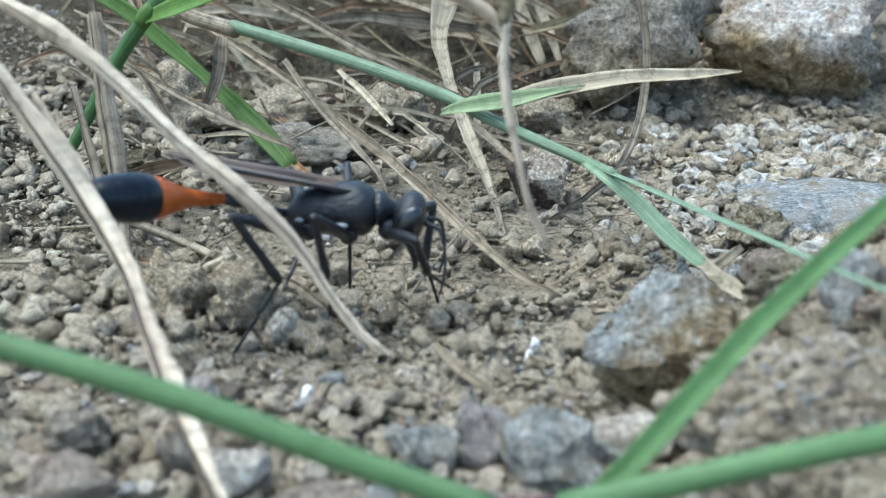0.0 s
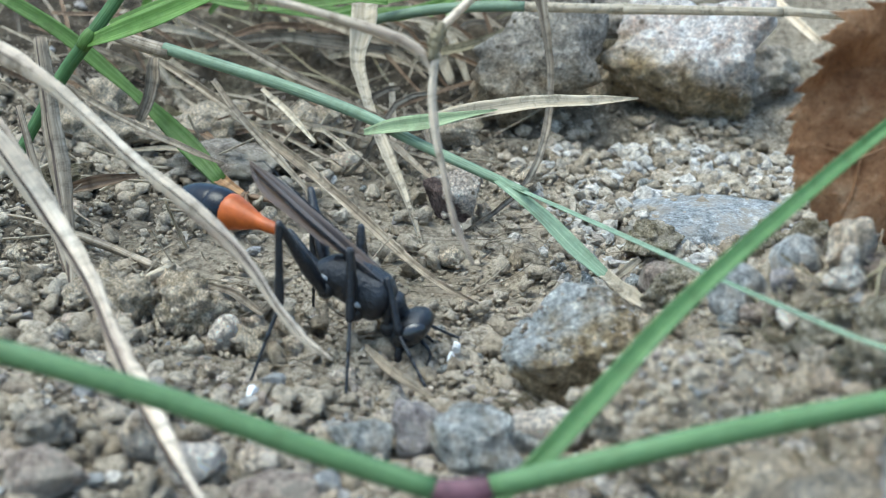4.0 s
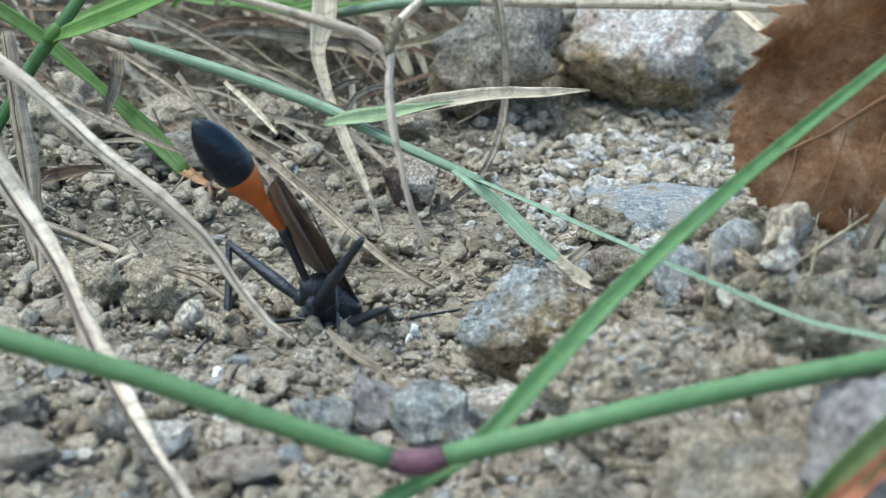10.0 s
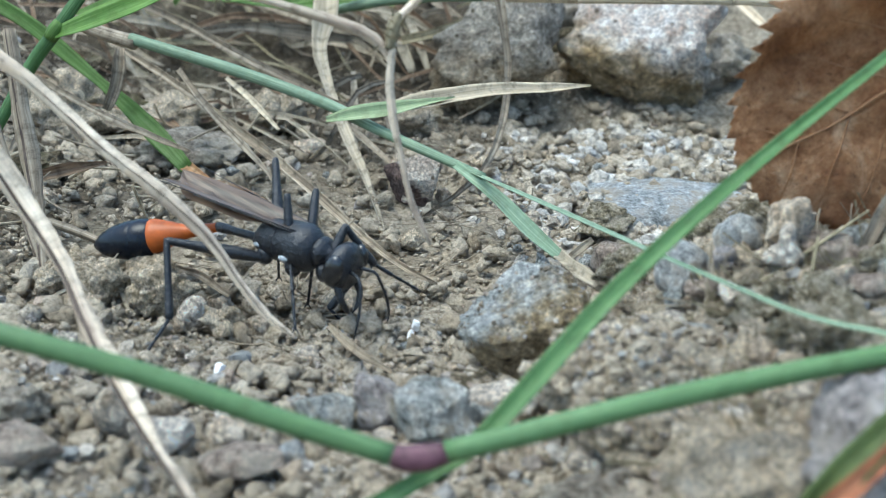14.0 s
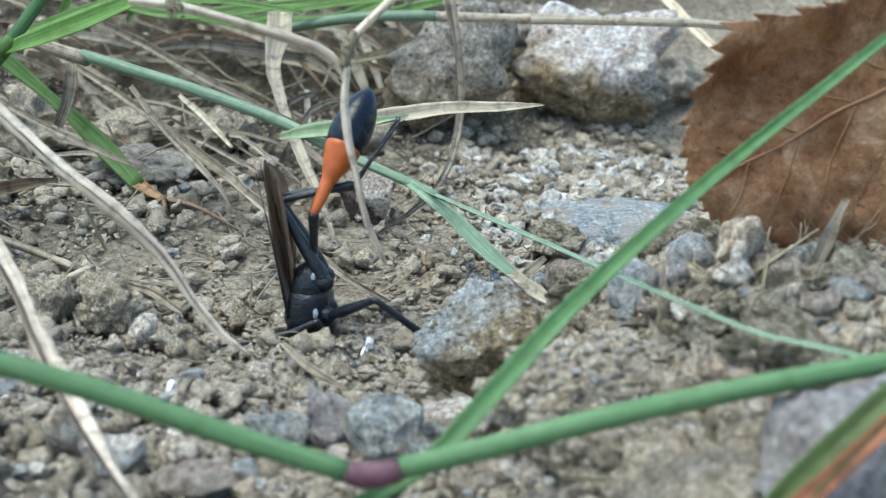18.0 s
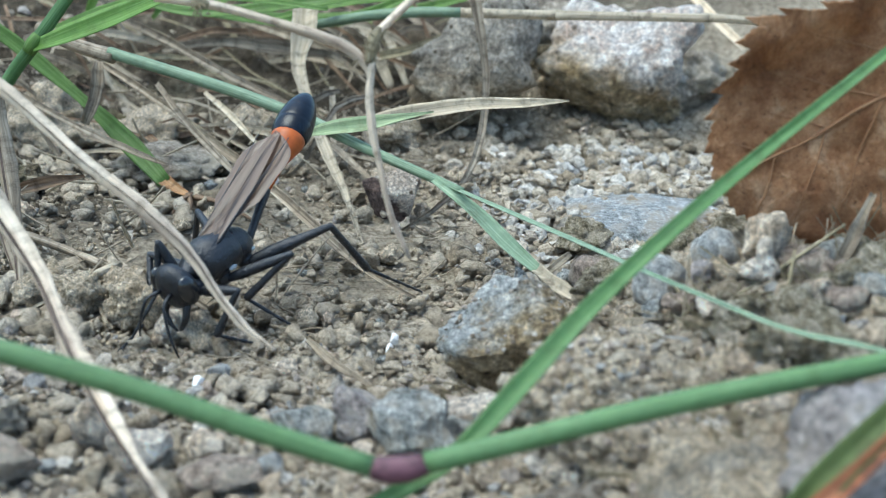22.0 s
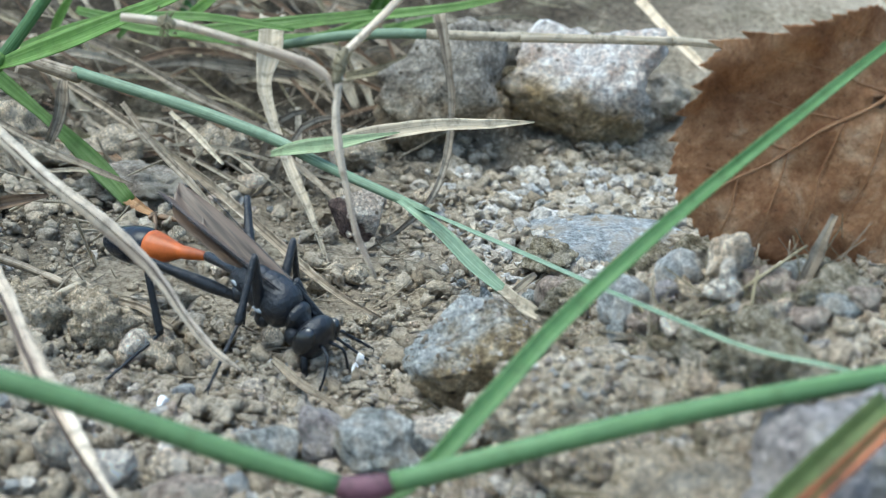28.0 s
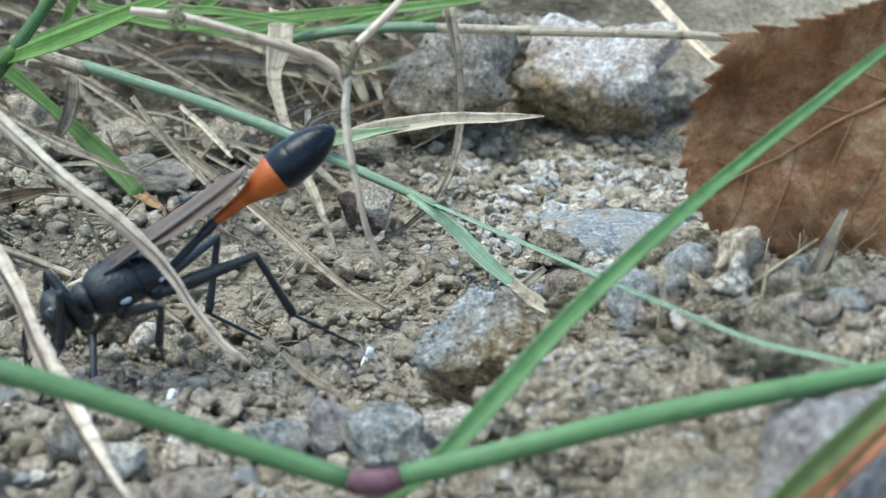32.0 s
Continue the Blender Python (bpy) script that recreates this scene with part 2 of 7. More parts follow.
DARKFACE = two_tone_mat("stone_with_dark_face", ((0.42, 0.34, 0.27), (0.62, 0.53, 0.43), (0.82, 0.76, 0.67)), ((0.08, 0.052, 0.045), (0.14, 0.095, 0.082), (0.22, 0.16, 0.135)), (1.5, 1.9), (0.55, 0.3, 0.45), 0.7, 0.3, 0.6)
GREY = stone_mat("grey_granite", (0.22, 0.23, 0.215), (0.45, 0.46, 0.44), (0.74, 0.75, 0.72), (0.32, 0.26, 0.17), 0.54, 0.5, 0.7)
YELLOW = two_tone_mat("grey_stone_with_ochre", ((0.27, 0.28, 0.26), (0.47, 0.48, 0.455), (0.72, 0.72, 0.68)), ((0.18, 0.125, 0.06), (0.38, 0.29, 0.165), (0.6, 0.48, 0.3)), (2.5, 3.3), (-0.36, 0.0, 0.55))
PURPLE = stone_mat("purplish_stone", (0.25, 0.215, 0.205), (0.39, 0.345, 0.33), (0.55, 0.51, 0.49), (0.4, 0.4, 0.39), 0.52, 0.6)
TAN = stone_mat("tan_sandstone", (0.48, 0.37, 0.26), (0.66, 0.55, 0.42), (0.84, 0.74, 0.61), (0.64, 0.6, 0.54), 0.6, 0.1)
PALE = stone_mat("pale_stone", (0.58, 0.49, 0.39), (0.76, 0.67, 0.56), (0.9, 0.84, 0.75), (0.52, 0.4, 0.28), 0.62, 0.1)
LILAC = stone_mat("lilac_stone", (0.36, 0.325, 0.315), (0.5, 0.46, 0.45), (0.7, 0.66, 0.65), (0.38, 0.33, 0.29), 0.56, 0.45)
BROWN = stone_mat("brown_stone", (0.28, 0.215, 0.17), (0.45, 0.36, 0.29), (0.62, 0.53, 0.44), (0.5, 0.43, 0.35), 0.56, 0.6)
EARTHY = stone_mat("earthy_grey_stone", (0.19, 0.155, 0.115), (0.39, 0.335, 0.27), (0.62, 0.56, 0.47), (0.26, 0.22, 0.14), 0.55, 0.6, 0.42)
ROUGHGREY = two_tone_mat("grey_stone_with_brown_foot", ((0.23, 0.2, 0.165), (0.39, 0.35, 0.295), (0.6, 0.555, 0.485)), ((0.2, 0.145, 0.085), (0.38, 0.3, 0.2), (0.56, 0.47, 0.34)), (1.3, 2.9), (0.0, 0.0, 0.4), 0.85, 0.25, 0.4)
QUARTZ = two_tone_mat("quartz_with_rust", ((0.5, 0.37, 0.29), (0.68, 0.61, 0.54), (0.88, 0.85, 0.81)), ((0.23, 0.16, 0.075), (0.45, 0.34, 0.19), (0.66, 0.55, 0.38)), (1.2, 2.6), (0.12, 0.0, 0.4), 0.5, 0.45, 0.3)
SLATE = stone_mat("blue_grey_slate", (0.28, 0.3, 0.3), (0.45, 0.47, 0.475), (0.64, 0.66, 0.66), (0.42, 0.37, 0.3), 0.55, 0.55, 0.5)
BLUE = stone_mat("blue_grey_pebble", (0.38, 0.39, 0.385), (0.52, 0.53, 0.52), (0.66, 0.665, 0.65), (0.42, 0.37, 0.3), 0.54, 0.6)
CLOD = stone_mat("earth_clod", (0.42, 0.335, 0.225), (0.63, 0.53, 0.395), (0.78, 0.68, 0.54), (0.35, 0.285, 0.17), 0.62, 0.3, 0.9, 0.95, 0.15)
MOSSY = stone_mat("mossy_clod", (0.19, 0.16, 0.1), (0.4, 0.35, 0.255), (0.64, 0.575, 0.455), (0.25, 0.225, 0.115), 0.58, 0.5, 0.9, 0.95, 0.15)
# very dark brown soil; its tone also holds the shade under the rear stones
DARKSOIL = stone_mat("dark_soil", (0.06, 0.048, 0.03), (0.14, 0.115, 0.075), (0.24, 0.2, 0.14), (0.17, 0.16, 0.085), 0.55, 0.1, 0.6, 0.95, 0.1)
WHITE = Mat("white_mineral", 0.45, 0.5).colour((0.86, 0.86, 0.84)).m
DRY = straw_mat("dry_grass", [(0.52, 0.405, 0.27), (0.78, 0.655, 0.48), (0.9, 0.8, 0.63)], 0.65, 2.6, 0.3, 0.6)
DRYOLD = straw_mat("old_dry_grass", [(0.3, 0.225, 0.18), (0.68, 0.575, 0.44), (0.86, 0.77, 0.63)], 0.65, 3.2, 0.3, 0.5)
DRYGREY = straw_mat("weathered_straw", [(0.1, 0.075, 0.05), (0.33, 0.27, 0.195), (0.56, 0.49, 0.38)])
DRYPALE = straw_mat("pale_straw", [(0.34, 0.28, 0.195), (0.55, 0.475, 0.35), (0.7, 0.63, 0.5)])
SAGEPALE = straw_mat("yellowing_grass", [(0.17, 0.24, 0.12), (0.27, 0.34, 0.19), (0.42, 0.45, 0.3)], 0.55, 5.0, 0.2, 0.75)
GREEN = straw_mat("grass_stem_green", [(0.085, 0.17, 0.06), (0.11, 0.205, 0.082), (0.15, 0.25, 0.115)], 0.5, 4.0, 0.06, 0.85)
BLADE = straw_mat("grass_blade_green", [(0.07, 0.155, 0.045), (0.11, 0.22, 0.075), (0.19, 0.31, 0.14)], 0.45, 6.0, 0.3, 0.8)
BRIGHT = straw_mat("young_grass_green", [(0.085, 0.17, 0.03), (0.135, 0.245, 0.052), (0.23, 0.35, 0.12)], 0.42, 5.0, 0.35, 0.8)
SAGE = straw_mat("blue_green_grass_stem", [(0.13, 0.2, 0.115), (0.205, 0.29, 0.185), (0.33, 0.41, 0.29)], 0.5, 6.0, 0.06, 0.8)
NODE = straw_mat("purple_node", [(0.07, 0.026, 0.04), (0.125, 0.052, 0.07), (0.17, 0.11, 0.11)], 0.5, 4.0, 0.0)
BROWNDRY = straw_mat("brown_dry_grass", [(0.15, 0.095, 0.055), (0.3, 0.2, 0.125), (0.45, 0.34, 0.23)])
OLIVE = straw_mat("dull_olive_blade", [(0.07, 0.1, 0.028), (0.115, 0.155, 0.048), (0.19, 0.23, 0.09)], 0.5, 4.0, 0.15, 0.7)
RUST = straw_mat("rusty_withered_edge", [(0.2, 0.06, 0.025), (0.34, 0.125, 0.055), (0.45, 0.22, 0.12)], 0.6, 4.0, 0.15)
ORANGE_TIP = straw_mat("orange_withered_tip", [(0.28, 0.13, 0.05), (0.45, 0.25, 0.11), (0.58, 0.4, 0.22)], 0.6, 4.0, 0.2)
MOSS = straw_mat("moss_fibre", [(0.16, 0.13, 0.072), (0.28, 0.24, 0.15), (0.44, 0.385, 0.265)], 0.8, 4.0, 0.1)
CREASE = straw_mat("dark_crease", [(0.05, 0.035, 0.03), (0.1, 0.075, 0.06), (0.2, 0.16, 0.13)], 0.8, 4.0, 0.0)
ROOT = straw_mat("rootlet", [(0.28, 0.22, 0.15), (0.42, 0.35, 0.25), (0.55, 0.48, 0.37)], 0.8, 4.0, 0.0)


def leaf_mat(name, vein):
    m = Mat(name, 0.5, 0.35).coords("UV", (1, 1, 1))
    if vein:
        col = m.ramp(m.noise(0.8, 4), [(0.3, (0.27, 0.125, 0.055)), (0.7, (0.42, 0.235, 0.115))])
    else:
        big = m.ramp(m.noise(0.3, 6, 0.7, 0.4), [(0.3, (0.15, 0.06, 0.023)), (0.43, (0.29, 0.13, 0.053)), (0.54, (0.42, 0.22, 0.103)), (0.68, (0.6, 0.4, 0.24))])
        net = m.ramp(m.cells(2.4, "DISTANCE_TO_EDGE"), [(0.0, (0.86, 0.84, 0.82)), (0.12, (1, 1, 1)), (1, (1.1, 1.1, 1.1))])
        col = m.mix(1.0, big, net, "MULTIPLY")
        spots = m.ramp(m.noise(2.2, 4, 0.75), [(0.3, (0.4, 0.34, 0.32)), (0.42, (1, 1, 1)), (0.7, (1.2, 1.2, 1.2))])
        col = m.mix(1.0, col, spots, "MULTIPLY")
        lines = m.ramp(m.cells(0.75, "DISTANCE_TO_EDGE"), [(0.0, (1, 1, 1)), (0.045, (0, 0, 0))])
        here = m.ramp(m.noise(0.25, 3), [(0.48, (0, 0, 0)), (0.6, (0.14, 0.14, 0.14))])
        col = m.mix(m.mix(1.0, lines, here, "MULTIPLY"), col, (0.62, 0.4, 0.22))
        m.bump(m.noise(1.1, 7, 0.75), 0.5, 1.0)
    m.colour(col)
    return m.clear(0.2, col).m


LEAF, VEIN = leaf_mat("withered_leaf", False), leaf_mat("leaf_vein", True)
BLACK = chitin("black_chitin", (0.008, 0.0095, 0.013), 0.3, 0.55, 5.0, 0.16)
GLOSS = chitin("blue_black_chitin", (0.004, 0.007, 0.013), 0.27, 0.28, 6.0, 0.008)
RED = chitin("orange_red_chitin", (0.35, 0.08, 0.012), 0.42, 0.35, 6.0, 0.02)
SILVER = chitin("silver_hair_patch", (0.36, 0.39, 0.41), 0.5, 0.5)
EYE = chitin("dark_eye", (0.008, 0.009, 0.011), 0.18, 0.8, 20.0, 0.01)


def wing_mat():
    m = Mat("smoky_wing", 0.35, 0.4)
    m.coords("UV", (0.1, 2.2, 1))
    veins = m.ramp(m.noise(1.0, 3, 0.6), [(0.36, (0.035, 0.024, 0.016)), (0.46, (0.13, 0.092, 0.066)), (0.7, (0.2, 0.15, 0.115))])
    m.colour(veins)
    tr = m.n("ShaderNodeBsdfTransparent")
    tr.inputs[0].default_value = (0.5, 0.38, 0.28, 1)
    mx = m.n("ShaderNodeMixShader", Fac=0.24)
    m.link(m.b.outputs[0], mx.inputs[1])
    m.link(tr.outputs[0], mx.inputs[2])
    m.link(mx.outputs[0], m.t.nodes["Material Output"].inputs[0])
    return m.m


WING = wing_mat()


# ---- mesh helpers (all lengths in millimetres) ----
def mesh_from(name, verts, faces, material, uv=None, smooth=True):
    me = bpy.data.meshes.new(name)
    me.from_pydata((np.asarray(verts, float) * MM).tolist(), [], faces if isinstance(faces, list) else faces.tolist())
    me.materials.append(material)
    if smooth:
        me.polygons.foreach_set("use_smooth", [True] * len(me.polygons))
    if uv is not None:
        layer = me.uv_layers.new(name="UVMap")
        loops = np.empty(len(me.loops), np.int32)
        me.loops.foreach_get("vertex_index", loops)
        layer.data.foreach_set("uv", np.asarray(uv, float)[loops].ravel())
    me.update()
    return me


def part(name, me, parent=None, label="", m=None):
    ob = new(name, me)
    if parent is not None:
        ob.parent = parent
    if m is not None:
        ob.matrix_basis = m
    return tagged(ob, label)


def thing(name, me, label, category, group="", kind="", at=(0, 0, 0), rot=(0, 0, 0)):
    ob = new(name, me)
    ob.matrix_basis = pose(at[0] * MM, at[1] * MM, at[2] * MM, *rot)
    return tagged(ob, label, category, group, kind)


def spline(pts, step=0.8):
    """A smooth curve through the points, sampled about every step millimetres. Extra values (radius, width) are carried along."""
    p = np.asarray(pts, float)
    q = np.vstack([2 * p[0] - p[1], p, 2 * p[-1] - p[-2]])
    out = []
    for i in range(len(p) - 1):
        a, b, c, d = q[i:i + 4]
        n = max(2, int(np.linalg.norm((c - b)[:3]) / step))
        for s in np.arange(n) / n:
            out.append(0.5 * (2 * b + (c - a) * s + (2 * a - 5 * b + 4 * c - d) * s * s + (3 * b - a - 3 * c + d) * s ** 3))
    out.append(p[-1])
    return np.array(out)


VIEW = np.array([0.0, -0.94, 0.34])


def frames_along(c, roll=0.0):
    t = np.gradient(c, axis=0)
    t /= np.linalg.norm(t, axis=1, keepdims=True) + 1e-12
    side = np.cross(t, VIEW)
    side /= np.linalg.norm(side, axis=1, keepdims=True) + 1e-9
    nor = np.cross(side, t)
    a = np.broadcast_to(np.asarray(roll, float), (len(c),))[:, None]
    return t, side * np.cos(a) + nor * np.sin(a), nor * np.cos(a) - side * np.sin(a)


def sweep(name, c, loops, uvs, material):
    """Rings of the same count, joined along, with closed ends."""
    n, k = loops.shape[:2]
    verts = loops.reshape(-1, 3)
    i, j = np.meshgrid(np.arange(n - 1), np.arange(k), indexing="ij")
    j2 = (j + 1) % k
    quads = np.stack([i * k + j, i * k + j2, (i + 1) * k + j2, (i + 1) * k + j], -1).reshape(-1, 4).tolist()
    quads += [list(range(k))[::-1], list(range((n - 1) * k, n * k))]
    return mesh_from(name, verts, quads, material, uvs.reshape(-1, 2))


def tube(name, pts, material, sides=10, step=0.8, lump=0.0, seed=0, ridges=0.0):
    """pts: x, y, z, radius."""
    s = spline(pts, step)
    c, r = s[:, :3], np.maximum(s[:, 3], 0.01)
    rng = np.random.RandomState(seed)
    if lump:
        r = r * (1 + lump * np.convolve(rng.randn(len(r) + 4), np.ones(5) / 5, "valid")[: len(r)])
    _, side, nor = frames_along(c)
    a = np.linspace(0, 2 * np.pi, sides, endpoint=False)
    rr = r[:, None] * (1 + ridges * np.cos(a * (sides // 2))[None])
    loops = c[:, None] + rr[..., None] * (np.cos(a)[None, :, None] * side[:, None] + np.sin(a)[None, :, None] * nor[:, None])
    along = np.r_[0, np.cumsum(np.linalg.norm(np.diff(c, axis=0), axis=1))]
    uv = np.stack(np.broadcast_arrays((a / (2 * np.pi))[None] * 2 * np.pi * r.mean(), along[:, None]), -1)
    return sweep(name, c, loops, uv, material)


def blade(name, pts, material, roll=0.0, fold=0.25, thick=0.12, step=0.8, rough=0.0, seed=0, curl=0.0):
    """A grass blade. pts: x, y, z, width. fold: how deep its V is, by width; curl: twist along it in radians."""
    s = spline(pts, step)
    c, w = s[:, :3].copy(), np.maximum(s[:, 3], 0.04)
    n = len(c)
    rng = np.random.RandomState(seed + 7)
    ease = lambda: np.convolve(rng.randn(n + 8), np.ones(9) / 3, "valid")[:n]
    if rough:
        w = w * (1 + rough * 0.5 * ease())
        c = c + rough * 0.12 * np.stack([ease(), ease(), ease()], 1)
    _, side, nor = frames_along(c, roll + curl * np.linspace(0, 1, n) + rough * 0.25 * ease())
    u = np.linspace(-1, 1, 7)
    vee = fold * (np.abs(u) ** 1.3)
    top = c[:, None] + w[:, None, None] * 0.5 * u[None, :, None] * side[:, None] + (w[:, None] * vee[None])[..., None] * nor[:, None]
    if rough:
        top += (rough * 0.10 * rng.randn(1, 7, 1) * w[:, None, None]) * nor[:, None]
    t2 = thick * (1 - 0.75 * np.abs(u))
    low = top - (t2[None] * np.minimum(1, w / 0.8)[:, None])[..., None] * nor[:, None]
    loops = np.concatenate([top, low[:, ::-1]], 1)
    along = np.r_[0, np.cumsum(np.linalg.norm(np.diff(c, axis=0), axis=1))]
    uu = np.r_[u, u[::-1]] * 0.5
    uv = np.stack(np.broadcast_arrays(uu[None] * w.mean() + 3, along[:, None] + seed), -1)
    return sweep(name, c, loops, uv, material)


def ball(sub):
    bm = bmesh.new()
    bmesh.ops.create_icosphere(bm, subdivisions=sub, radius=1.0)
    v = np.array([x.co[:] for x in bm.verts])
    f = np.array([[x.index for x in p.verts] for p in bm.faces])
    bm.free()
    return v, f


BALLS = {s: ball(s) for s in (1, 2, 3, 4, 5)}


def waves(v, seed, octaves=4, first=1.2, gain=0.55):
    """Cheap smooth noise on points: sums of random sines."""
    rng = np.random.RandomState(seed)
    out, amp, freq = np.zeros(len(v)), 1.0, first
    for _ in range(octaves):
        for _ in range(4):
            d = rng.randn(3)
            d /= np.linalg.norm(d)
            out += amp * np.sin(freq * 2 * np.pi * (v @ d) * 0.5 + rng.rand() * 6.28) / 2
        amp, freq = amp * gain, freq * 1.9
    return out


def rock(seed, sub=4, size=(1, 1, 1), facets=7, rough=0.1, cut=0.72, planes=(), crumble=0.0):
    """A broken stone: a ball cut by random planes, then roughened."""
    rng = np.random.RandomState(seed)
    v, f = BALLS[sub]
    v = v.copy()
    for _ in range(facets):
        d = rng.randn(3)
        d /= np.linalg.norm(d)
        h = cut + 0.2 * rng.rand()
        over = v @ d - h
        v -= np.where(over > 0, over * 0.93, 0)[:, None] * d
    for d, h in planes:
        d = np.array(d) / np.linalg.norm(d)
        over = v @ d - h
        v -= np.where(over > 0, over * 0.95, 0)[:, None] * d
    if crumble:
        # lumps of soil stuck on all round
        grow = np.zeros(len(v))
        unit = v / np.linalg.norm(v, axis=1, keepdims=True)
        for _ in range(220):
            d = rng.randn(3)
            d /= np.linalg.norm(d)
            rad = 0.07 + 0.2 * rng.rand() ** 2
            gap = np.sum((unit - d) ** 2, 1) / rad ** 2
            grow = np.maximum(grow, rad * (0.5 + 0.5 * rng.rand()) * np.sqrt(np.clip(1 - gap, 0, 1)))
        v = v + unit * (crumble * grow)[:, None]
    v = v * (1 + rough * waves(v, seed + 3, 4 if sub < 4 else 6, 1.2, 0.58))[:, None]
    return v * np.array(size), f


# ---- the lie of the land ----
def smooth(a, b, x):
    s = np.clip((x - a) / (b - a), 0, 1)
    return s * s * (3 - 2 * s)


def height(x, y):
    """Ground height in millimetres."""
    x, y = np.asarray(x, float), np.asarray(y, float)
    p = np.stack([x.ravel(), y.ravel(), 0 * x.ravel()], 1)
    near = 1 - smooth(300, 700, np.hypot(x, y - 90))
    h = (0.55 * waves(p / 26, 11, 3) + 0.22 * waves(p / 6, 12, 3)).reshape(x.shape) * near
    mound = 6.6 * smooth(5, 19, x) * (1 - smooth(60, 120, x)) * smooth(44, 64, y) * (1 - smooth(78, 96, y))
    mound += 2.5 * smooth(20, 40, x) * (1 - smooth(60, 120, x)) * smooth(60, 70, y) * (1 - smooth(100, 125, y))
    bank = 16 * smooth(122, 190, y) * near + 4 * smooth(-22, -55, x) * smooth(90, 130, y) * near
    hole = np.hypot(x - HOLE[0], (y - HOLE[1]) * 0.9)
    pit = -2.0 * (1 - smooth(0.6, 2.2, hole)) + 0.8 * np.exp(-((hole - 3.3) / 1.2) ** 2) * (1.3 - 1.0 * smooth(-2, 2, y - HOLE[1]))
    cave = -3.2 * np.exp(-(((x - 10.5) / 3.2) ** 2 + ((y - 129) / 3) ** 2)) - 3.0 * np.exp(-(((x - 18.3) / 1.7) ** 2 + ((y - 68.9) / 1.3) ** 2))
    return h + mound + bank + pit + cave


HOLE = (-5.5, 82.0)


def h1(x, y):
    return float(height(np.array([x]), np.array([y]))[0])


GRID = []


def surface(x, y):
    """Height of the crumbly ground itself, lumps and all, in millimetres."""
    xs, ys, z = GRID
    return z[np.clip(np.searchsorted(ys, y), 0, len(ys) - 1), np.clip(np.searchsorted(xs, x), 0, len(xs) - 1)]


def ground_sheet():
    def axis(lo, hi, step, far):
        mid = np.arange(lo, hi, step)
        out = step * 1.35 ** np.arange(1, 44)
        out = np.cumsum(out)
        out = out[out < far]
        return np.r_[lo - out[::-1], mid, hi + out]

    xs, ys = axis(-55, 60, 0.28, 60000), axis(42, 185, 0.31, 60000)
    X, Y = np.meshgrid(xs, ys)
    Z = height(X, Y)
    p = np.stack([X.ravel(), Y.ravel(), Z.ravel()], 1)
    near = (1 - smooth(150, 400, np.hypot(X, Y - 100))).ravel()
    # lumps of crumbled soil, pressed into each other
    r = np.random.RandomState(77)
    lumps = np.zeros(X.shape)
    for _ in range(42000):
        cx, cy, rad = -52 + 108 * r.rand(), 43 + 112 * r.rand() ** 1.3, 0.32 + 1.15 * r.rand() ** 5
        top, sx, sq = rad * (0.5 + 0.5 * r.rand()), 0.7 + 0.6 * r.rand(), r.normal(0, 0.5)
        i0, i1 = np.searchsorted(ys, (cy - rad * 1.3, cy + rad * 1.3))
        j0, j1 = np.searchsorted(xs, (cx - rad * 1.3, cx + rad * 1.3))
        dx, dy = X[i0:i1, j0:j1] - cx, Y[i0:i1, j0:j1] - cy
        d = ((dx + sq * dy) * sx / rad) ** 2 + (dy / rad) ** 2
        lumps[i0:i1, j0:j1] = np.maximum(lumps[i0:i1, j0:j1], top * np.sqrt(np.clip(1 - d * d, 0, 1)))
    calm = 1 - 0.62 * smooth(76, 88, Y) * (1 - smooth(112, 126, Y)) * (1 - smooth(6, 14, X)) * smooth(-34, -18, X)
    p[:, 2] += 0.85 * (lumps * calm).ravel() - 0.3
    crumbs = np.array([noise.turbulence(Vector(q) * 0.55, 3, False) for q in p]) if len(p) < 250000 else 0
    p[:, 2] += near * (0.7 * (crumbs - 0.8))
    GRID.extend([xs, ys, p[:, 2].reshape(X.shape)])
    nx, ny = len(xs), len(ys)
    i, j = np.meshgrid(np.arange(ny - 1), np.arange(nx - 1), indexing="ij")
    f = np.stack([i * nx + j, i * nx + j + 1, (i + 1) * nx + j + 1, (i + 1) * nx + j], -1).reshape(-1, 4)
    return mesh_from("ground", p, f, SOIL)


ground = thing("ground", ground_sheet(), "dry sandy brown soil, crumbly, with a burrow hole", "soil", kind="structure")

# ---- stones that lie on the soil ----
def stone(label, at, size, material, seed, yaw=0, tilt=0, sub=4, sink=0.3, name="stone", category="stone", facets=12, rough=0.08, cut=0.57, lift=0.0, planes=()):
    """at: x, y of its middle; size: half lengths. It sits in the soil by sink of its half height."""
    crumbly = material in (CLOD, EARTHY, DARKSOIL, MOSSY) and max(size) < 7
    v, f = rock(seed, 5 if crumbly and max(size) > 1.5 else sub, size, facets, rough, cut, planes, 1.1 if crumbly else 0.0)
    z = h1(at[0], at[1]) + size[2] * (1 - 2 * sink) + lift + (0.45 if max(size) < 4 else 0)
    return thing(name, mesh_from(name, v, f, material), label, category, at=(at[0], at[1], z), rot=(tilt, 0, yaw))


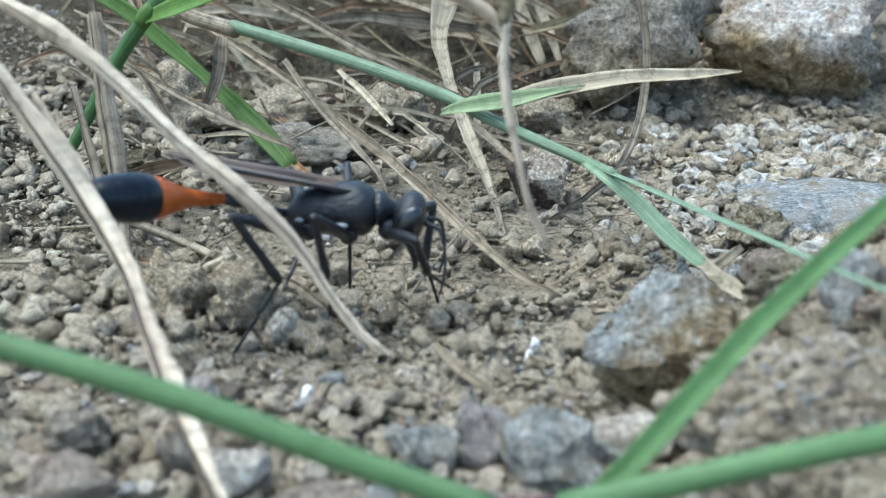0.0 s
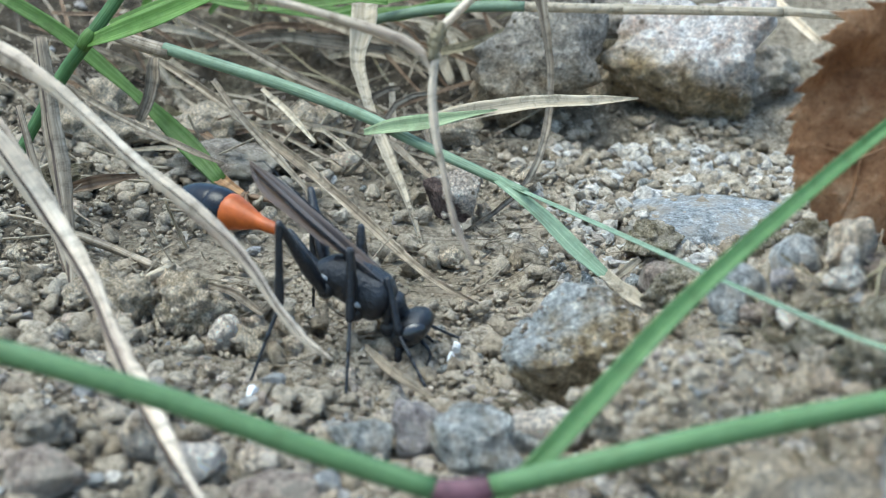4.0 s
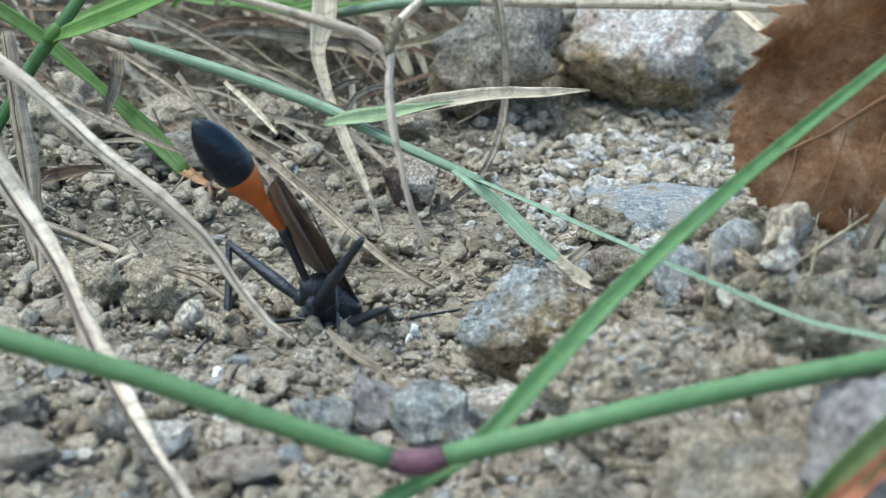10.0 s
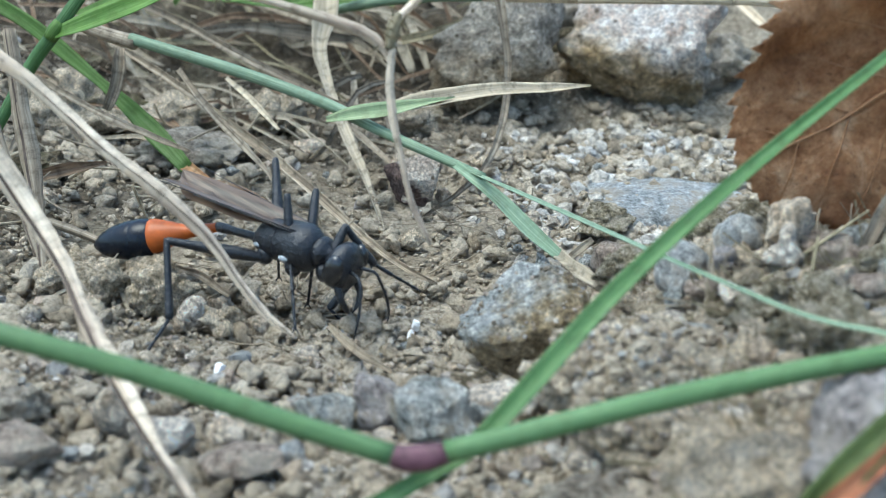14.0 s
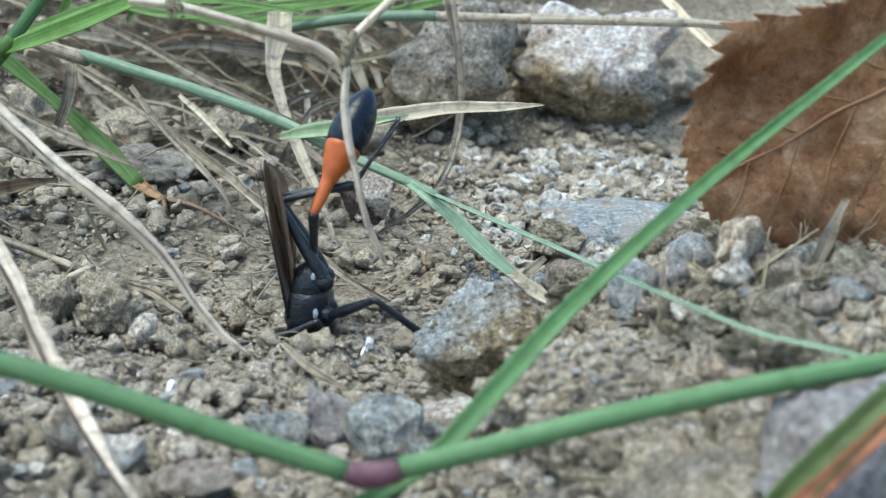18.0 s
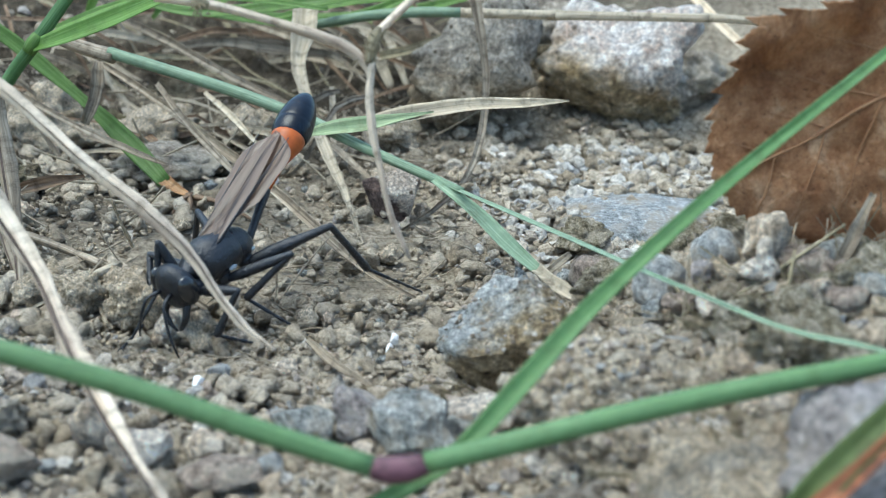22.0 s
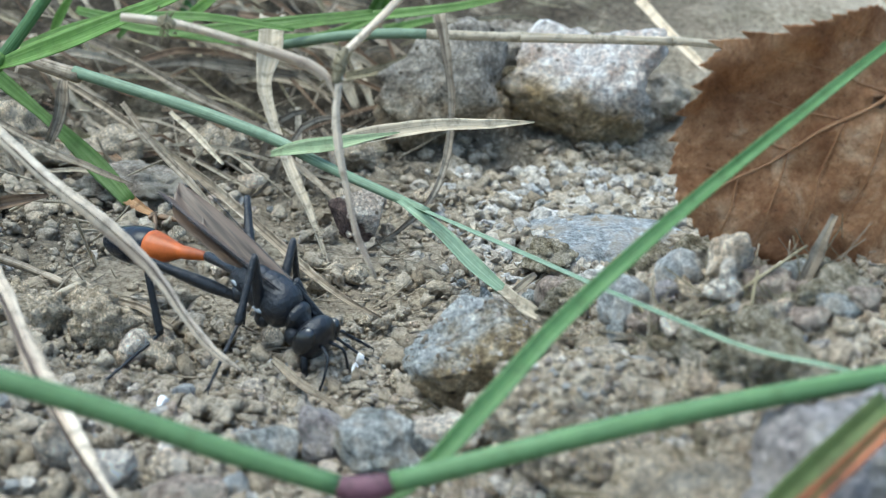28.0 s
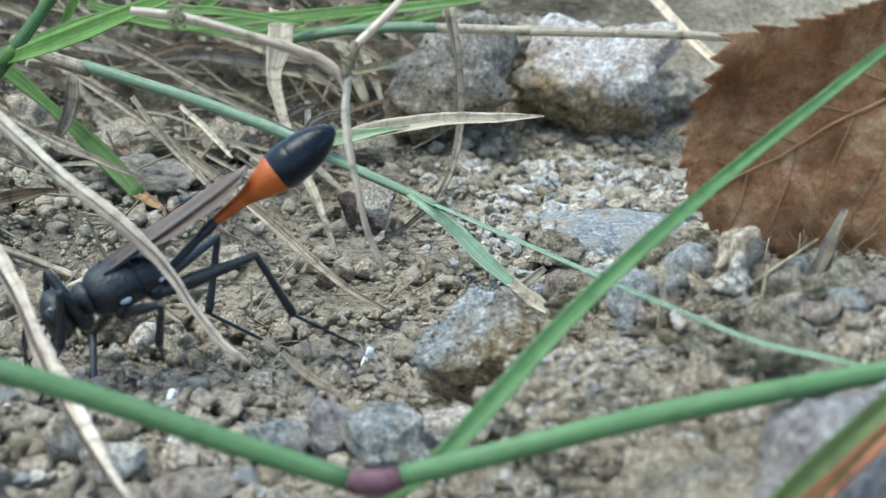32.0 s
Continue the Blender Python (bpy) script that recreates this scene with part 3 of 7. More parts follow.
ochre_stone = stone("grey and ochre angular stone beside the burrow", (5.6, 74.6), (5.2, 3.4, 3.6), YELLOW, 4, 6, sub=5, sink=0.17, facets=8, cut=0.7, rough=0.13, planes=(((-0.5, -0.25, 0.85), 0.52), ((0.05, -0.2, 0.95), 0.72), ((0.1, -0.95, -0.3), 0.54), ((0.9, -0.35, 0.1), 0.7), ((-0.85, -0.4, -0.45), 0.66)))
stone("flat grey granite stone", (-6.31, 66.94, 0.50)[:2], (2.3,1.7,1.3), GREY, 12, 0)
stone("purplish grey angular stone", (-3.47, 67.73, 0.50)[:2], (1.9,1.7,1.9), PURPLE, 13, 20)
stone("grey granite stone with dark specks", (-0.40, 65.19, 0.50)[:2], (3.1,2.1,2.1), GREY, 14, 0, sub=5)
stone("small grey stone lying in the soil", (1.83, 66.95, 1.00)[:2], (1.2,1.0,0.9), GREY, 15, 30)
stone("tan rounded stone lying in the soil", (-17.57, 65.20, 0.50)[:2], (1.5,1.4,1.8), TAN, 16, 0)
stone("pale tan angular stone", (-14.58, 64.03, 0.00)[:2], (2.0,1.5,1.3), PALE, 17, 15)
stone("pale buff stone half in the soil", (-11.56, 64.77, 0.00)[:2], (1.2,1.0,0.8), TAN, 117, 15)
stone("brown flat stone lying in the soil", (-10.03, 61.50, 0.00)[:2], (2.5,1.6,1.1), BROWN, 18, 0)
stone("small bluish stone lying in the soil", (-7.85, 62.16, 0.00)[:2], (0.8,0.8,0.9), BLUE, 19, 0)
stone("dark flat stone lying in the soil", (-21.33, 61.10, 0.00)[:2], (2.4,1.8,1.2), BROWN, 20, 0)
stone("olive earthy stone lying in the soil", (-22.68, 65.64, 0.00)[:2], (1.6,1.3,1.3), EARTHY, 21, 0)
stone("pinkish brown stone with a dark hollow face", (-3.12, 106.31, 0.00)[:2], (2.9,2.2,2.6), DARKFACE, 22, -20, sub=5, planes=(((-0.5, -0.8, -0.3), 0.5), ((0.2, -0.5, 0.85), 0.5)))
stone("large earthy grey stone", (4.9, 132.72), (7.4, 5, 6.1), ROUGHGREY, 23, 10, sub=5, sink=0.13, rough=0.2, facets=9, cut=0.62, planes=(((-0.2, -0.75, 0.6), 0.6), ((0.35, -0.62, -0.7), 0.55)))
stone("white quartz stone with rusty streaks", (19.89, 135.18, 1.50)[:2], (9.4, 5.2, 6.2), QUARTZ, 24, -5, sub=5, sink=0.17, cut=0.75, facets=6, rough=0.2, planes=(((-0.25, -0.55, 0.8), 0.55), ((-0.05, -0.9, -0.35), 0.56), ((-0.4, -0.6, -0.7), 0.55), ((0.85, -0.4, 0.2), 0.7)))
stone("flat blue-grey slate lying in the soil", (17.05, 104.77, 1.50)[:2], (8.4,6.5,1.1), SLATE, 25, 8, sub=5, sink=0.42, cut=0.6)
stone("dark mossy stone lying in the soil", (12.07, 98.45, 1.50)[:2], (2.1,1.6,1.3), MOSSY, 26, 0)
stone("tan upright pebble below the leaf", (19.63, 73.79, 7.50)[:2], (1.5,1.2,2.0), TAN, 29, 20, tilt=15, facets=4, sink=0.15)
stone("mottled earthy stone lying in the soil", (11.70, 82.15, 4.00)[:2], (2.1,1.6,1.3), MOSSY, 30, 10)
stone("pale small pebble lying in the soil", (12.15, 67.50, 5.50)[:2], (1.4,1.1,1.0), GREY, 31, 0, facets=3)
stone("small grey pebble lying in the soil", (13.58, 67.18, 6.00)[:2], (0.8,0.7,0.7), BLUE, 32, 0, facets=3)
stone("round brownish pebble lying in the soil", (18.82, 80.05, 7.00)[:2], (1.6,1.3,1.3), MOSSY, 33, 0, facets=3)
stone("mossy earthy lump below the leaf", (17.20, 83.33, 6.00)[:2], (1.8,1.4,1.6), MOSSY, 34, 0)
stone("dull pebble lying in the soil", (21.70, 72.57, 8.00)[:2], (1.6,1.3,1.2), BROWN, 35, 0)
stone("reddish pebble lying in the soil", (22.62, 67.06, 8.50)[:2], (1.5,1.1,1.0), BROWN, 36, 0)
stone("grey pebble lying in the soil", (23.35, 74.09, 8.50)[:2], (1.7,1.3,1.3), GREY, 37, 0)
stone("lilac grey large stone", (19.6, 52.2), (4.6, 3.6, 3.6), LILAC, 38, 10, sub=5, lift=2.5, rough=0.17, facets=6)
stone("pale pebble lying in the soil", (16.55, 59.35, 8.00)[:2], (1.6,1.2,0.8), TAN, 39, 30)
clod = stone("large pale earth clod lying in the soil", (11.8, 63.4), (6.9, 4.3, 3.0), CLOD, 40, -8, sub=5, sink=0.4, facets=5, rough=0.13, cut=0.6, planes=(((0.05, -0.75, 0.66), 0.5), ((-0.6, -0.3, 0.7), 0.62)))
stone("earth clod lying in the soil", (13.31, 55.17, 6.50)[:2], (4.4,3.4,2.8), CLOD, 41, 40, sub=5, sink=0.4, facets=4, rough=0.2)
stone("earth clod lying in the soil", (11.22, 52.66, 5.00)[:2], (3.6,3.0,2.2), CLOD, 42, 40, sink=0.4, facets=4, rough=0.2)
stone("olive clod lying in the soil", (7.64, 57.43, 2.50)[:2], (2.5,2.0,1.5), EARTHY, 43, 0, sink=0.35)
stone("brown earth clod lying in the soil", (14.67, 49.29, 7.00)[:2], (2.6,2.0,1.8), CLOD, 44, 0, sink=0.35)
stone("pale clod beside the ochre stone", (3.31, 68.53, 1.80)[:2], (2.2,1.6,1.1), PALE, 45, 20, facets=4)
stone("brown rounded clod lying in the soil", (-19.42, 84.24, 0.00)[:2], (1.8,1.4,1.4), CLOD, 47, 0, facets=4, rough=0.14)
stone("brown rounded clod lying in the soil", (-23.45, 84.05, 0.00)[:2], (1.6,1.3,1.2), CLOD, 48, 0, facets=4, rough=0.14)
stone("tan stone at the back", (-12.48, 119.83, 0.00)[:2], (1.6,1.3,1.1), TAN, 49, 0)
stone("grey earth slab lying in the soil", (-22.40, 114.82, 0.50)[:2], (5.5,3.6,2.2), EARTHY, 50, 20, sub=5, sink=0.3, cut=0.62)
stone("dark earth lump under the straw", (-26.32, 126.36, 1.50)[:2], (5.5,4,3.2), CLOD, 51, 0, sub=5, rough=0.14)
stone("dark earth lump under the straw", (-35.57, 122.62, 1.50)[:2], (5,4,3), CLOD, 52, 0, rough=0.14)
stone("earth lump at the back", (-16.68, 126.80, 1.00)[:2], (3,2.5,2), CLOD, 53, 0, rough=0.14)
stone("dark earth lump at the back", (-3.68, 127.44, 0.50)[:2], (2.8,2.2,1.8), CLOD, 54, 0, rough=0.14)
stone("pale stone at the back", (17.57, 139.83, 6.00)[:2], (3,2.5,2.6), EARTHY, 55, 0)
stone("pale stone at the back", (26.38, 140.95, 8.00)[:2], (5,4,3), EARTHY, 56, 30)
stone("stone at the back", (6.81, 149.45, 6.00)[:2], (4,3,3), GREY, 57, 0)
stone("stone at the back", (14.42, 151.51, 7.00)[:2], (4,3,3), EARTHY, 58, 0)
stone("stone at the back", (33.92, 137.05, 6.00)[:2], (3.2,2.6,2.6), EARTHY, 59, 0)
stone("crumbly earth clod on the mound", (17.09, 67.27, 7.50)[:2], (2.0,1.5,1.2), MOSSY, 61, 30, sink=0.35, rough=0.22, facets=4)
stone("crumbly earth clod on the mound", (19.87, 66.58, 8.00)[:2], (1.7,1.4,1.1), MOSSY, 62, 60, sink=0.35, rough=0.22, facets=4)
stone("crumbly earth clod on the mound", (19.96, 61.48, 8.00)[:2], (2.0,1.6,1.2), MOSSY, 63, 0, sink=0.35, rough=0.22, facets=4)
stone("crumbly earth clod on the mound", (18.06, 62.78, 8.00)[:2], (1.8,1.5,1.1), MOSSY, 64, 0, sink=0.35, rough=0.22, facets=4)
stone("crumbly earth clod on the mound", (10.62, 64.92, 5.00)[:2], (2.4,1.8,1.2), MOSSY, 66, 0, sink=0.35, rough=0.22, facets=4)
# brown soil lumps, coloured dark to give the shade below the rear overhang
stone("dark brown soil with painted-in shade under the rear stones", (13.51, 144.22, 0.50)[:2], (3.4,1.8,1.5), DARKSOIL, 80, 0)
stone("dark brown soil with painted-in shade under the rear stones", (17.63, 140.25, 0.80)[:2], (3.0,1.6,1.5), DARKSOIL, 81, 0)
stone("dark brown soil with painted-in shade under the rear stones", (21.00, 136.78, 1.00)[:2], (3.0,1.6,1.4), DARKSOIL, 82, 0)
stone("dark brown soil with painted-in shade under the rear stones", (26.80, 140.10, 1.00)[:2], (3.2,1.8,1.4), DARKSOIL, 83, 0)
stone("dark brown soil lump under the straw", (-33.18, 127.80, 1.00)[:2], (4.2,2.4,1.6), DARKSOIL, 84, 0)
stone("dark brown soil lump under the straw", (-23.56, 125.75, 0.60)[:2], (3.2,1.8,1.2), DARKSOIL, 85, 0)
stone("dark brown soil lump under the straw", (-34.17, 108.32, 0.50)[:2], (3.0,2.0,1.0), DARKSOIL, 86, 0)
stone("blue-grey rounded pebble lying in the soil", (13.99, 75.60, 4.50)[:2], (1.7,1.4,1.7), BLUE, 90, 10, facets=3, cut=0.75, sink=0.15)
stone("blue-grey rounded pebble lying in the soil", (17.24, 76.01, 5.50)[:2], (1.5,1.3,1.5), BLUE, 91, 50, facets=3, cut=0.75, sink=0.15)
stone("pale small stone on the mound", (12.64, 70.02, 4.50)[:2], (1.4,1.1,1.0), PALE, 92, 30, sink=0.15)
stone("brown pitted stone on the mound", (11.42, 83.67, 3.00)[:2], (1.9,1.5,1.5), BROWN, 93, 10, sink=0.15)
stone("grey earthy lump below the leaf", (20.46, 84.12, 6.00)[:2], (1.6,1.3,1.4), MOSSY, 94, 10, sink=0.15)
stone("tan round pebble below the leaf", (21.93, 79.72, 7.00)[:2], (1.2,1.1,1.1), TAN, 95, 10, facets=4, sink=0.15)
stone("reddish stone below the leaf", (25.91, 69.19, 8.00)[:2], (1.5,1.2,1.1), BROWN, 96, 10, sink=0.15)
stone("dark mossy lump on the mound", (23.37, 69.47, 7.50)[:2], (2.0,1.5,1.2), MOSSY, 100, 0, sink=0.2)
stone("dark mossy lump beside the leaf", (25.78, 71.82, 8.00)[:2], (2.4,1.6,1.6), MOSSY, 101, 20, sink=0.2)
stone("dark mossy lump on the mound", (18.17, 69.57, 6.00)[:2], (1.9,1.3,1.0), MOSSY, 102, 40, sink=0.25)
stone("dark mossy lump on the mound", (20.33, 64.99, 7.00)[:2], (1.6,1.2,0.9), MOSSY, 103, 60, sink=0.25)
stone("pale broken stone on the mound", (18.40, 62.05, 7.00)[:2], (1.5,1.0,0.8), PALE, 104, 40, sink=0.2)
stone("grey pebble on the mound", (25.14, 74.98, 7.50)[:2], (1.5,1.2,1.2), MOSSY, 105, 0, sink=0.2)

for _k, (_x, _y, _s, _m) in enumerate(((19.1, 71.9, 1.15, PALE), (20.6, 75.4, 1.35, TAN), (16.0, 73.6, 0.9, LILAC), (14.6, 71.4, 1.0, BROWN), (22.8, 70.4, 1.0, BROWN), (15.7, 69.4, 0.8, PALE), (24.0, 67.6, 1.1, GREY), (21.2, 68.0, 0.9, TAN), (13.1, 72.6, 0.8, GREY))):
    stone("small rough pebble on the mound", (_x, _y), (_s, _s * 0.85, _s * 0.85), _m, 170 + _k, 50 * _k, sink=0.1, rough=0.2, facets=6, lift=0.3)

# rounded white mineral chips
for _p, _s in (((-13.24, 72.94, 0.00), 0.55), ((-1.84, 79.65, 0.00), 0.4), ((-2.18, 78.75, 0.00), 0.3), ((11.70, 130.09, 6.00), 0.4)):
    _v, _f = rock(int(_s * 100), 2, (_s * 1.3, _s * 0.9, _s * 1.5), 9, 0.04, 0.45)
    thing("mineral_chip", mesh_from("mineral_chip", _v, _f, WHITE, smooth=False), "small bright white mineral chip on the soil", "mineral chip", "white chips",
          at=(_p[0], _p[1], h1(_p[0], _p[1]) + _s * 0.6), rot=(10, 15, _s * 200))


# ---- grass, straw and leaves ----
def stalk(name, pts, material, label, category="grass stem", group="", **kw):
    return thing(name, tube(name, pts, material, **kw), label, category, group)


def grass(name, pts, material, label, category="grass blade", group="", **kw):
    return thing(name, blade(name, pts, material, **kw), label, category, group)


def dry_grass(pts, material, label, category="dry grass blade", seed=0, fold=-0.45, roll=0.0, curl=0.0, rough=0.3, crease=0.12, off=0.14):
    """A withered blade with a dark crease along it."""
    ob = new("dry_grass")
    tagged(ob, label, category)
    part("blade", blade("blade", pts, material, roll, fold, 0.3, 0.6, rough, seed, curl), ob)
    line = np.array(pts, float)
    _, side, nor = frames_along(line[:, :3], roll)
    line[:, :3] += side * line[:, 3:] * off + nor * (0.05 + min(0, fold) * 0.1 * line[:, 3:])
    line[:, 3] *= crease
    part("crease", blade("crease", line, CREASE, roll, 0.1, 0.1, 0.8, rough, seed + 50, curl), ob, "dark split along the blade")
    return ob


# the green stem nearest to the lens, with its purple node and its blade
near_stem = new("grass_plant")
tagged(near_stem, "fresh green grass stem with a purple node, leaning over the soil", "grass plant")
part("stem", tube("stem", [(*(-25.66, 55.34, 11.63), 0.52), (*(-19.42, 54.87, 10.33), 0.53), (*(-13.42, 54.34, 8.86), 0.53), (*(-7.42, 53.69, 7.09), 0.53), (*(-2.17, 53.16, 5.63), 0.5)], GREEN, 14, ridges=0.02), near_stem)
part("node", tube("node", [(*(-2.22, 53.16, 5.63), 0.5), (*(-1.55, 53.11, 5.50), 0.6), (*(-0.68, 53.14, 5.56), 0.62), (*(0.19, 53.23, 5.81), 0.5)], NODE, 14, 0.3), near_stem, "swollen dark purple node")
part("stem", tube("stem", [(*(0.14, 53.23, 5.81), 0.5), (*(3.03, 53.47, 6.49), 0.52), (*(10.46, 54.14, 8.32), 0.52), (*(19.58, 54.81, 10.15), 0.5), (*(28.27, 56.24, 11.18), 0.48)], GREEN, 14, ridges=0.02), near_stem)
part("blade", blade("blade", [(*(-4.15, 52.63, 2.72), 0.70), (*(-1.43, 53.59, 3.87), 0.78), (*(1.59, 54.98, 5.37), 0.90), (*(4.70, 57.23, 8.03), 1.01), (*(8.54, 60.48, 11.11), 0.90), (*(15.04, 65.23, 15.41), 0.74), (*(22.90, 70.19, 20.25), 0.62), (*(30.88, 75.08, 24.93), 0.47)],
      BLADE, roll=0.25, fold=0.22, thick=0.1, step=0.6), near_stem, "long green folded leaf blade")

# green stem that runs through the middle, with its withered flag leaf
mid_stem = new("grass_plant")
tagged(mid_stem, "blue-green grass stem lying slanted above the soil", "grass plant")
part("stem", tube("stem", [(*(-26.24, 110.82, 12.01), 0.48), (*(-16.83, 107.96, 10.00), 0.48), (*(-9.77, 105.19, 8.25), 0.46), (*(-5.60, 102.59, 6.95), 0.42), (*(0.58, 98.81, 5.32), 0.36), (*(2.68, 96.59, 5.06), 0.3)], SAGE, 12), mid_stem)
part("sheath", tube("sheath", [(*(-32.65, 113.49, 13.50), 0.4), (*(-29.53, 112.03, 12.42), 0.55), (*(-25.77, 110.70, 11.67), 0.58)], DRYGREY, 12, lump=0.1), mid_stem, "withered grey-brown sheath")
part("flag_leaf", blade("flag_leaf", [(*(-9.57, 103.77, 7.25), 0.5), (*(-7.38, 102.94, 7.91), 1.25), (*(-4.71, 102.38, 8.42), 1.35), (*(-2.10, 102.11, 9.12), 0.7), (*(0.50, 102.20, 9.68), 0.1)], SAGEPALE, roll=0.45, fold=0.3, thick=0.12), mid_stem, "green base of the flag leaf")
part("leaf_tip", blade("leaf_tip", [(*(-5.62, 102.92, 8.13), 0.7), (*(-2.10, 102.41, 9.09), 1.5), (*(3.10, 102.65, 10.02), 1.25), (*(7.42, 102.26, 10.41), 0.85), (*(10.82, 101.88, 10.83), 0.15)], DRYPALE, roll=0.45, fold=0.3, thick=0.12, rough=0.15), mid_stem, "withered straw-coloured leaf tip")
part("blade", blade("blade", [(*(0.58, 98.30, 5.38), 0.6), (*(3.51, 95.14, 4.01), 1.0), (*(5.85, 91.47, 2.71), 1.2), (*(7.85, 88.02, 1.99), 0.8)], SAGE, roll=0.3, fold=0.3), mid_stem, "short folded green blade")
part("dead_tip", blade("dead_tip", [(*(7.77, 88.06, 2.10), 0.8), (*(9.04, 85.74, 1.75), 0.9), (*(10.2, 83.9, 1.6), 0.7), (*(11.4, 81.6, 1.5), 0.3)], DRYPALE, fold=0.3, rough=0.4, seed=3), mid_stem, "frayed dead tip")
part("blade", blade("blade", [(*(1.85, 97.64, 5.03), 0.45), (*(7.94, 84.29, 6.35), 0.55), (*(11.69, 72.22, 8.29), 0.48), (*(14.72, 65.08, 9.15), 0.42), (*(17.73, 60.87, 9.27), 0.4), (*(20.87, 58.78, 9.36), 0.4), (*(24.00, 57.57, 8.96), 0.3)], SAGE, roll=0.9, fold=0.2), mid_stem, "narrow green side blade")

# green shoot at the back with a bright leaf
shoot = new("grass_plant")
tagged(shoot, "young bright green grass shoot with a broad leaf", "grass plant")
part("stem", tube("stem", [(*(-35.62, 99.74, 4.96), 0.4), (*(-31.77, 101.07, 11.53), 0.52), (*(-29.52, 101.07, 14.45), 0.52), (*(-27.13, 102.28, 17.79), 0.48), (*(-24.25, 103.82, 22.00), 0.45)], BLADE, 12), shoot)
part("leaf", blade("leaf", [(*(-29.38, 100.51, 14.39), 0.9), (*(-26.82, 100.32, 15.32), 1.5), (*(-23.67, 99.73, 16.61), 1.7), (*(-20.18, 99.24, 18.20), 1.4), (*(-14.98, 97.95, 20.51), 0.8)], BRIGHT, roll=0.35, fold=0.2), shoot, "bright green leaf")
part("node", tube("node", [(*(-29.91, 100.76, 13.91), 0.5), (*(-29.47, 100.90, 14.57), 0.62), (*(-29.06, 101.10, 15.13), 0.52)], BRIGHT, 12, 0.3), shoot)

tip_leaf = new("grass_leaf")
tagged(tip_leaf, "narrow green grass leaf with an orange withered tip", "grass blade")
part("blade", blade("blade", [(*(-41.65, 118.18, 14.69), 1.2), (*(-36.71, 117.21, 12.01), 1.3), (*(-33.24, 116.31, 9.54), 1.3), (*(-29.89, 114.92, 7.18), 0.9), (*(-27.79, 113.86, 5.74), 1.3), (*(-24.87, 112.00, 3.55), 1.75), (*(-21.79, 109.11, 1.47), 1.2)], BRIGHT, roll=0.15, fold=0.12), tip_leaf)
part("tip", blade("tip", [(*(-21.93, 109.16, 1.60), 1.3), (*(-20.51, 108.40, 0.97), 0.9), (*(-19.09, 107.72, 0.57), 0.2)], ORANGE_TIP, roll=0.7, fold=0.18, rough=0.2), tip_leaf, "orange withered tip")
for _q in (((-19.4, 107.9, 0.8), (-19.8, 105.8, 1.1), (-20.3, 103.8, 0.5)), ((-19.3, 107.8, 0.7), (-16.4, 104.6, 1.2), (-12.9, 101.2, 0.6)), ((-19.6, 107.6, 0.9), (-19.0, 104.9, 0.8), (-18.9, 102.4, 0.3))):
    part("thread", tube("thread", [(*q, r) for q, r in zip(_q, (0.22, 0.16, 0.08))], BROWNDRY, 6, lump=0.2), tip_leaf, "thin brown withered thread")

# red and green blade close to the lens
red_blade = new("grass_leaf")
tagged(red_blade, "green grass blade with a red-orange edge", "grass blade")
part("blade", blade("blade", [(*(14.42, 47.05, 6.38), 1.5), (*(15.74, 47.61, 7.93), 1.5), (*(17.21, 48.54, 9.02), 1.4), (*(20.51, 50.02, 11.62), 1.2)], OLIVE, roll=0.2), red_blade)
part("edge", blade("edge", [(*(14.10, 46.58, 6.27), 0.8), (*(16.07, 47.14, 7.81), 0.9), (*(17.55, 48.00, 8.69), 0.8), (*(20.60, 49.39, 11.05), 0.7)], RUST, roll=0.2), red_blade, "red-orange withered edge")

# dry blades close by
dry_grass([(*(-30.19, 79.43, 19.33), 0.67), (*(-25.52, 77.59, 17.19), 0.96), (*(-23.19, 76.96, 15.48), 0.85), (*(-20.07, 75.60, 13.20), 0.78), (*(-17.00, 74.37, 11.26), 0.85), (*(-14.70, 73.72, 9.48), 0.89), (*(-12.89, 73.06, 7.69), 0.81), (*(-11.73, 72.46, 6.03), 0.59), (*(-10.08, 71.81, 4.24), 0.48), (*(-8.50, 71.41, 3.14), 0.18)],
          DRYOLD, "pale dry grass blade hanging over the soil, twisted", "dry grass blade", rough=0.35, fold=-0.45, roll=0.1, curl=0.5, seed=1)
dry_grass([(*(-29.98, 75.68, 17.80), 0.89), (*(-26.39, 74.07, 13.36), 0.96), (*(-24.10, 72.99, 10.40), 1.00), (*(-21.24, 69.94, 7.86), 1.02), (*(-18.84, 66.02, 5.89), 1.04), (*(-16.33, 61.40, 4.88), 0.94), (*(-13.84, 57.34, 3.94), 0.84), (*(-11.27, 53.28, 3.05), 0.68), (*(-9.73, 51.31, 2.00), 0.55)],
          DRYOLD, "pale dry grass blade with a dark split, leaning to the soil", "dry grass blade", rough=0.3, fold=-0.4, seed=2, crease=0.24)
dry_grass([(*(-27.77, 76.77, 14.94), 0.44), (*(-24.91, 74.85, 11.14), 0.67), (*(-23.48, 73.69, 8.81), 0.67), (*(-21.76, 72.62, 6.48), 0.52), (*(-20.44, 72.19, 5.28), 0.15)],
          DRYOLD, "thin frayed dry grass blade", "dry grass blade", rough=0.35, seed=5)
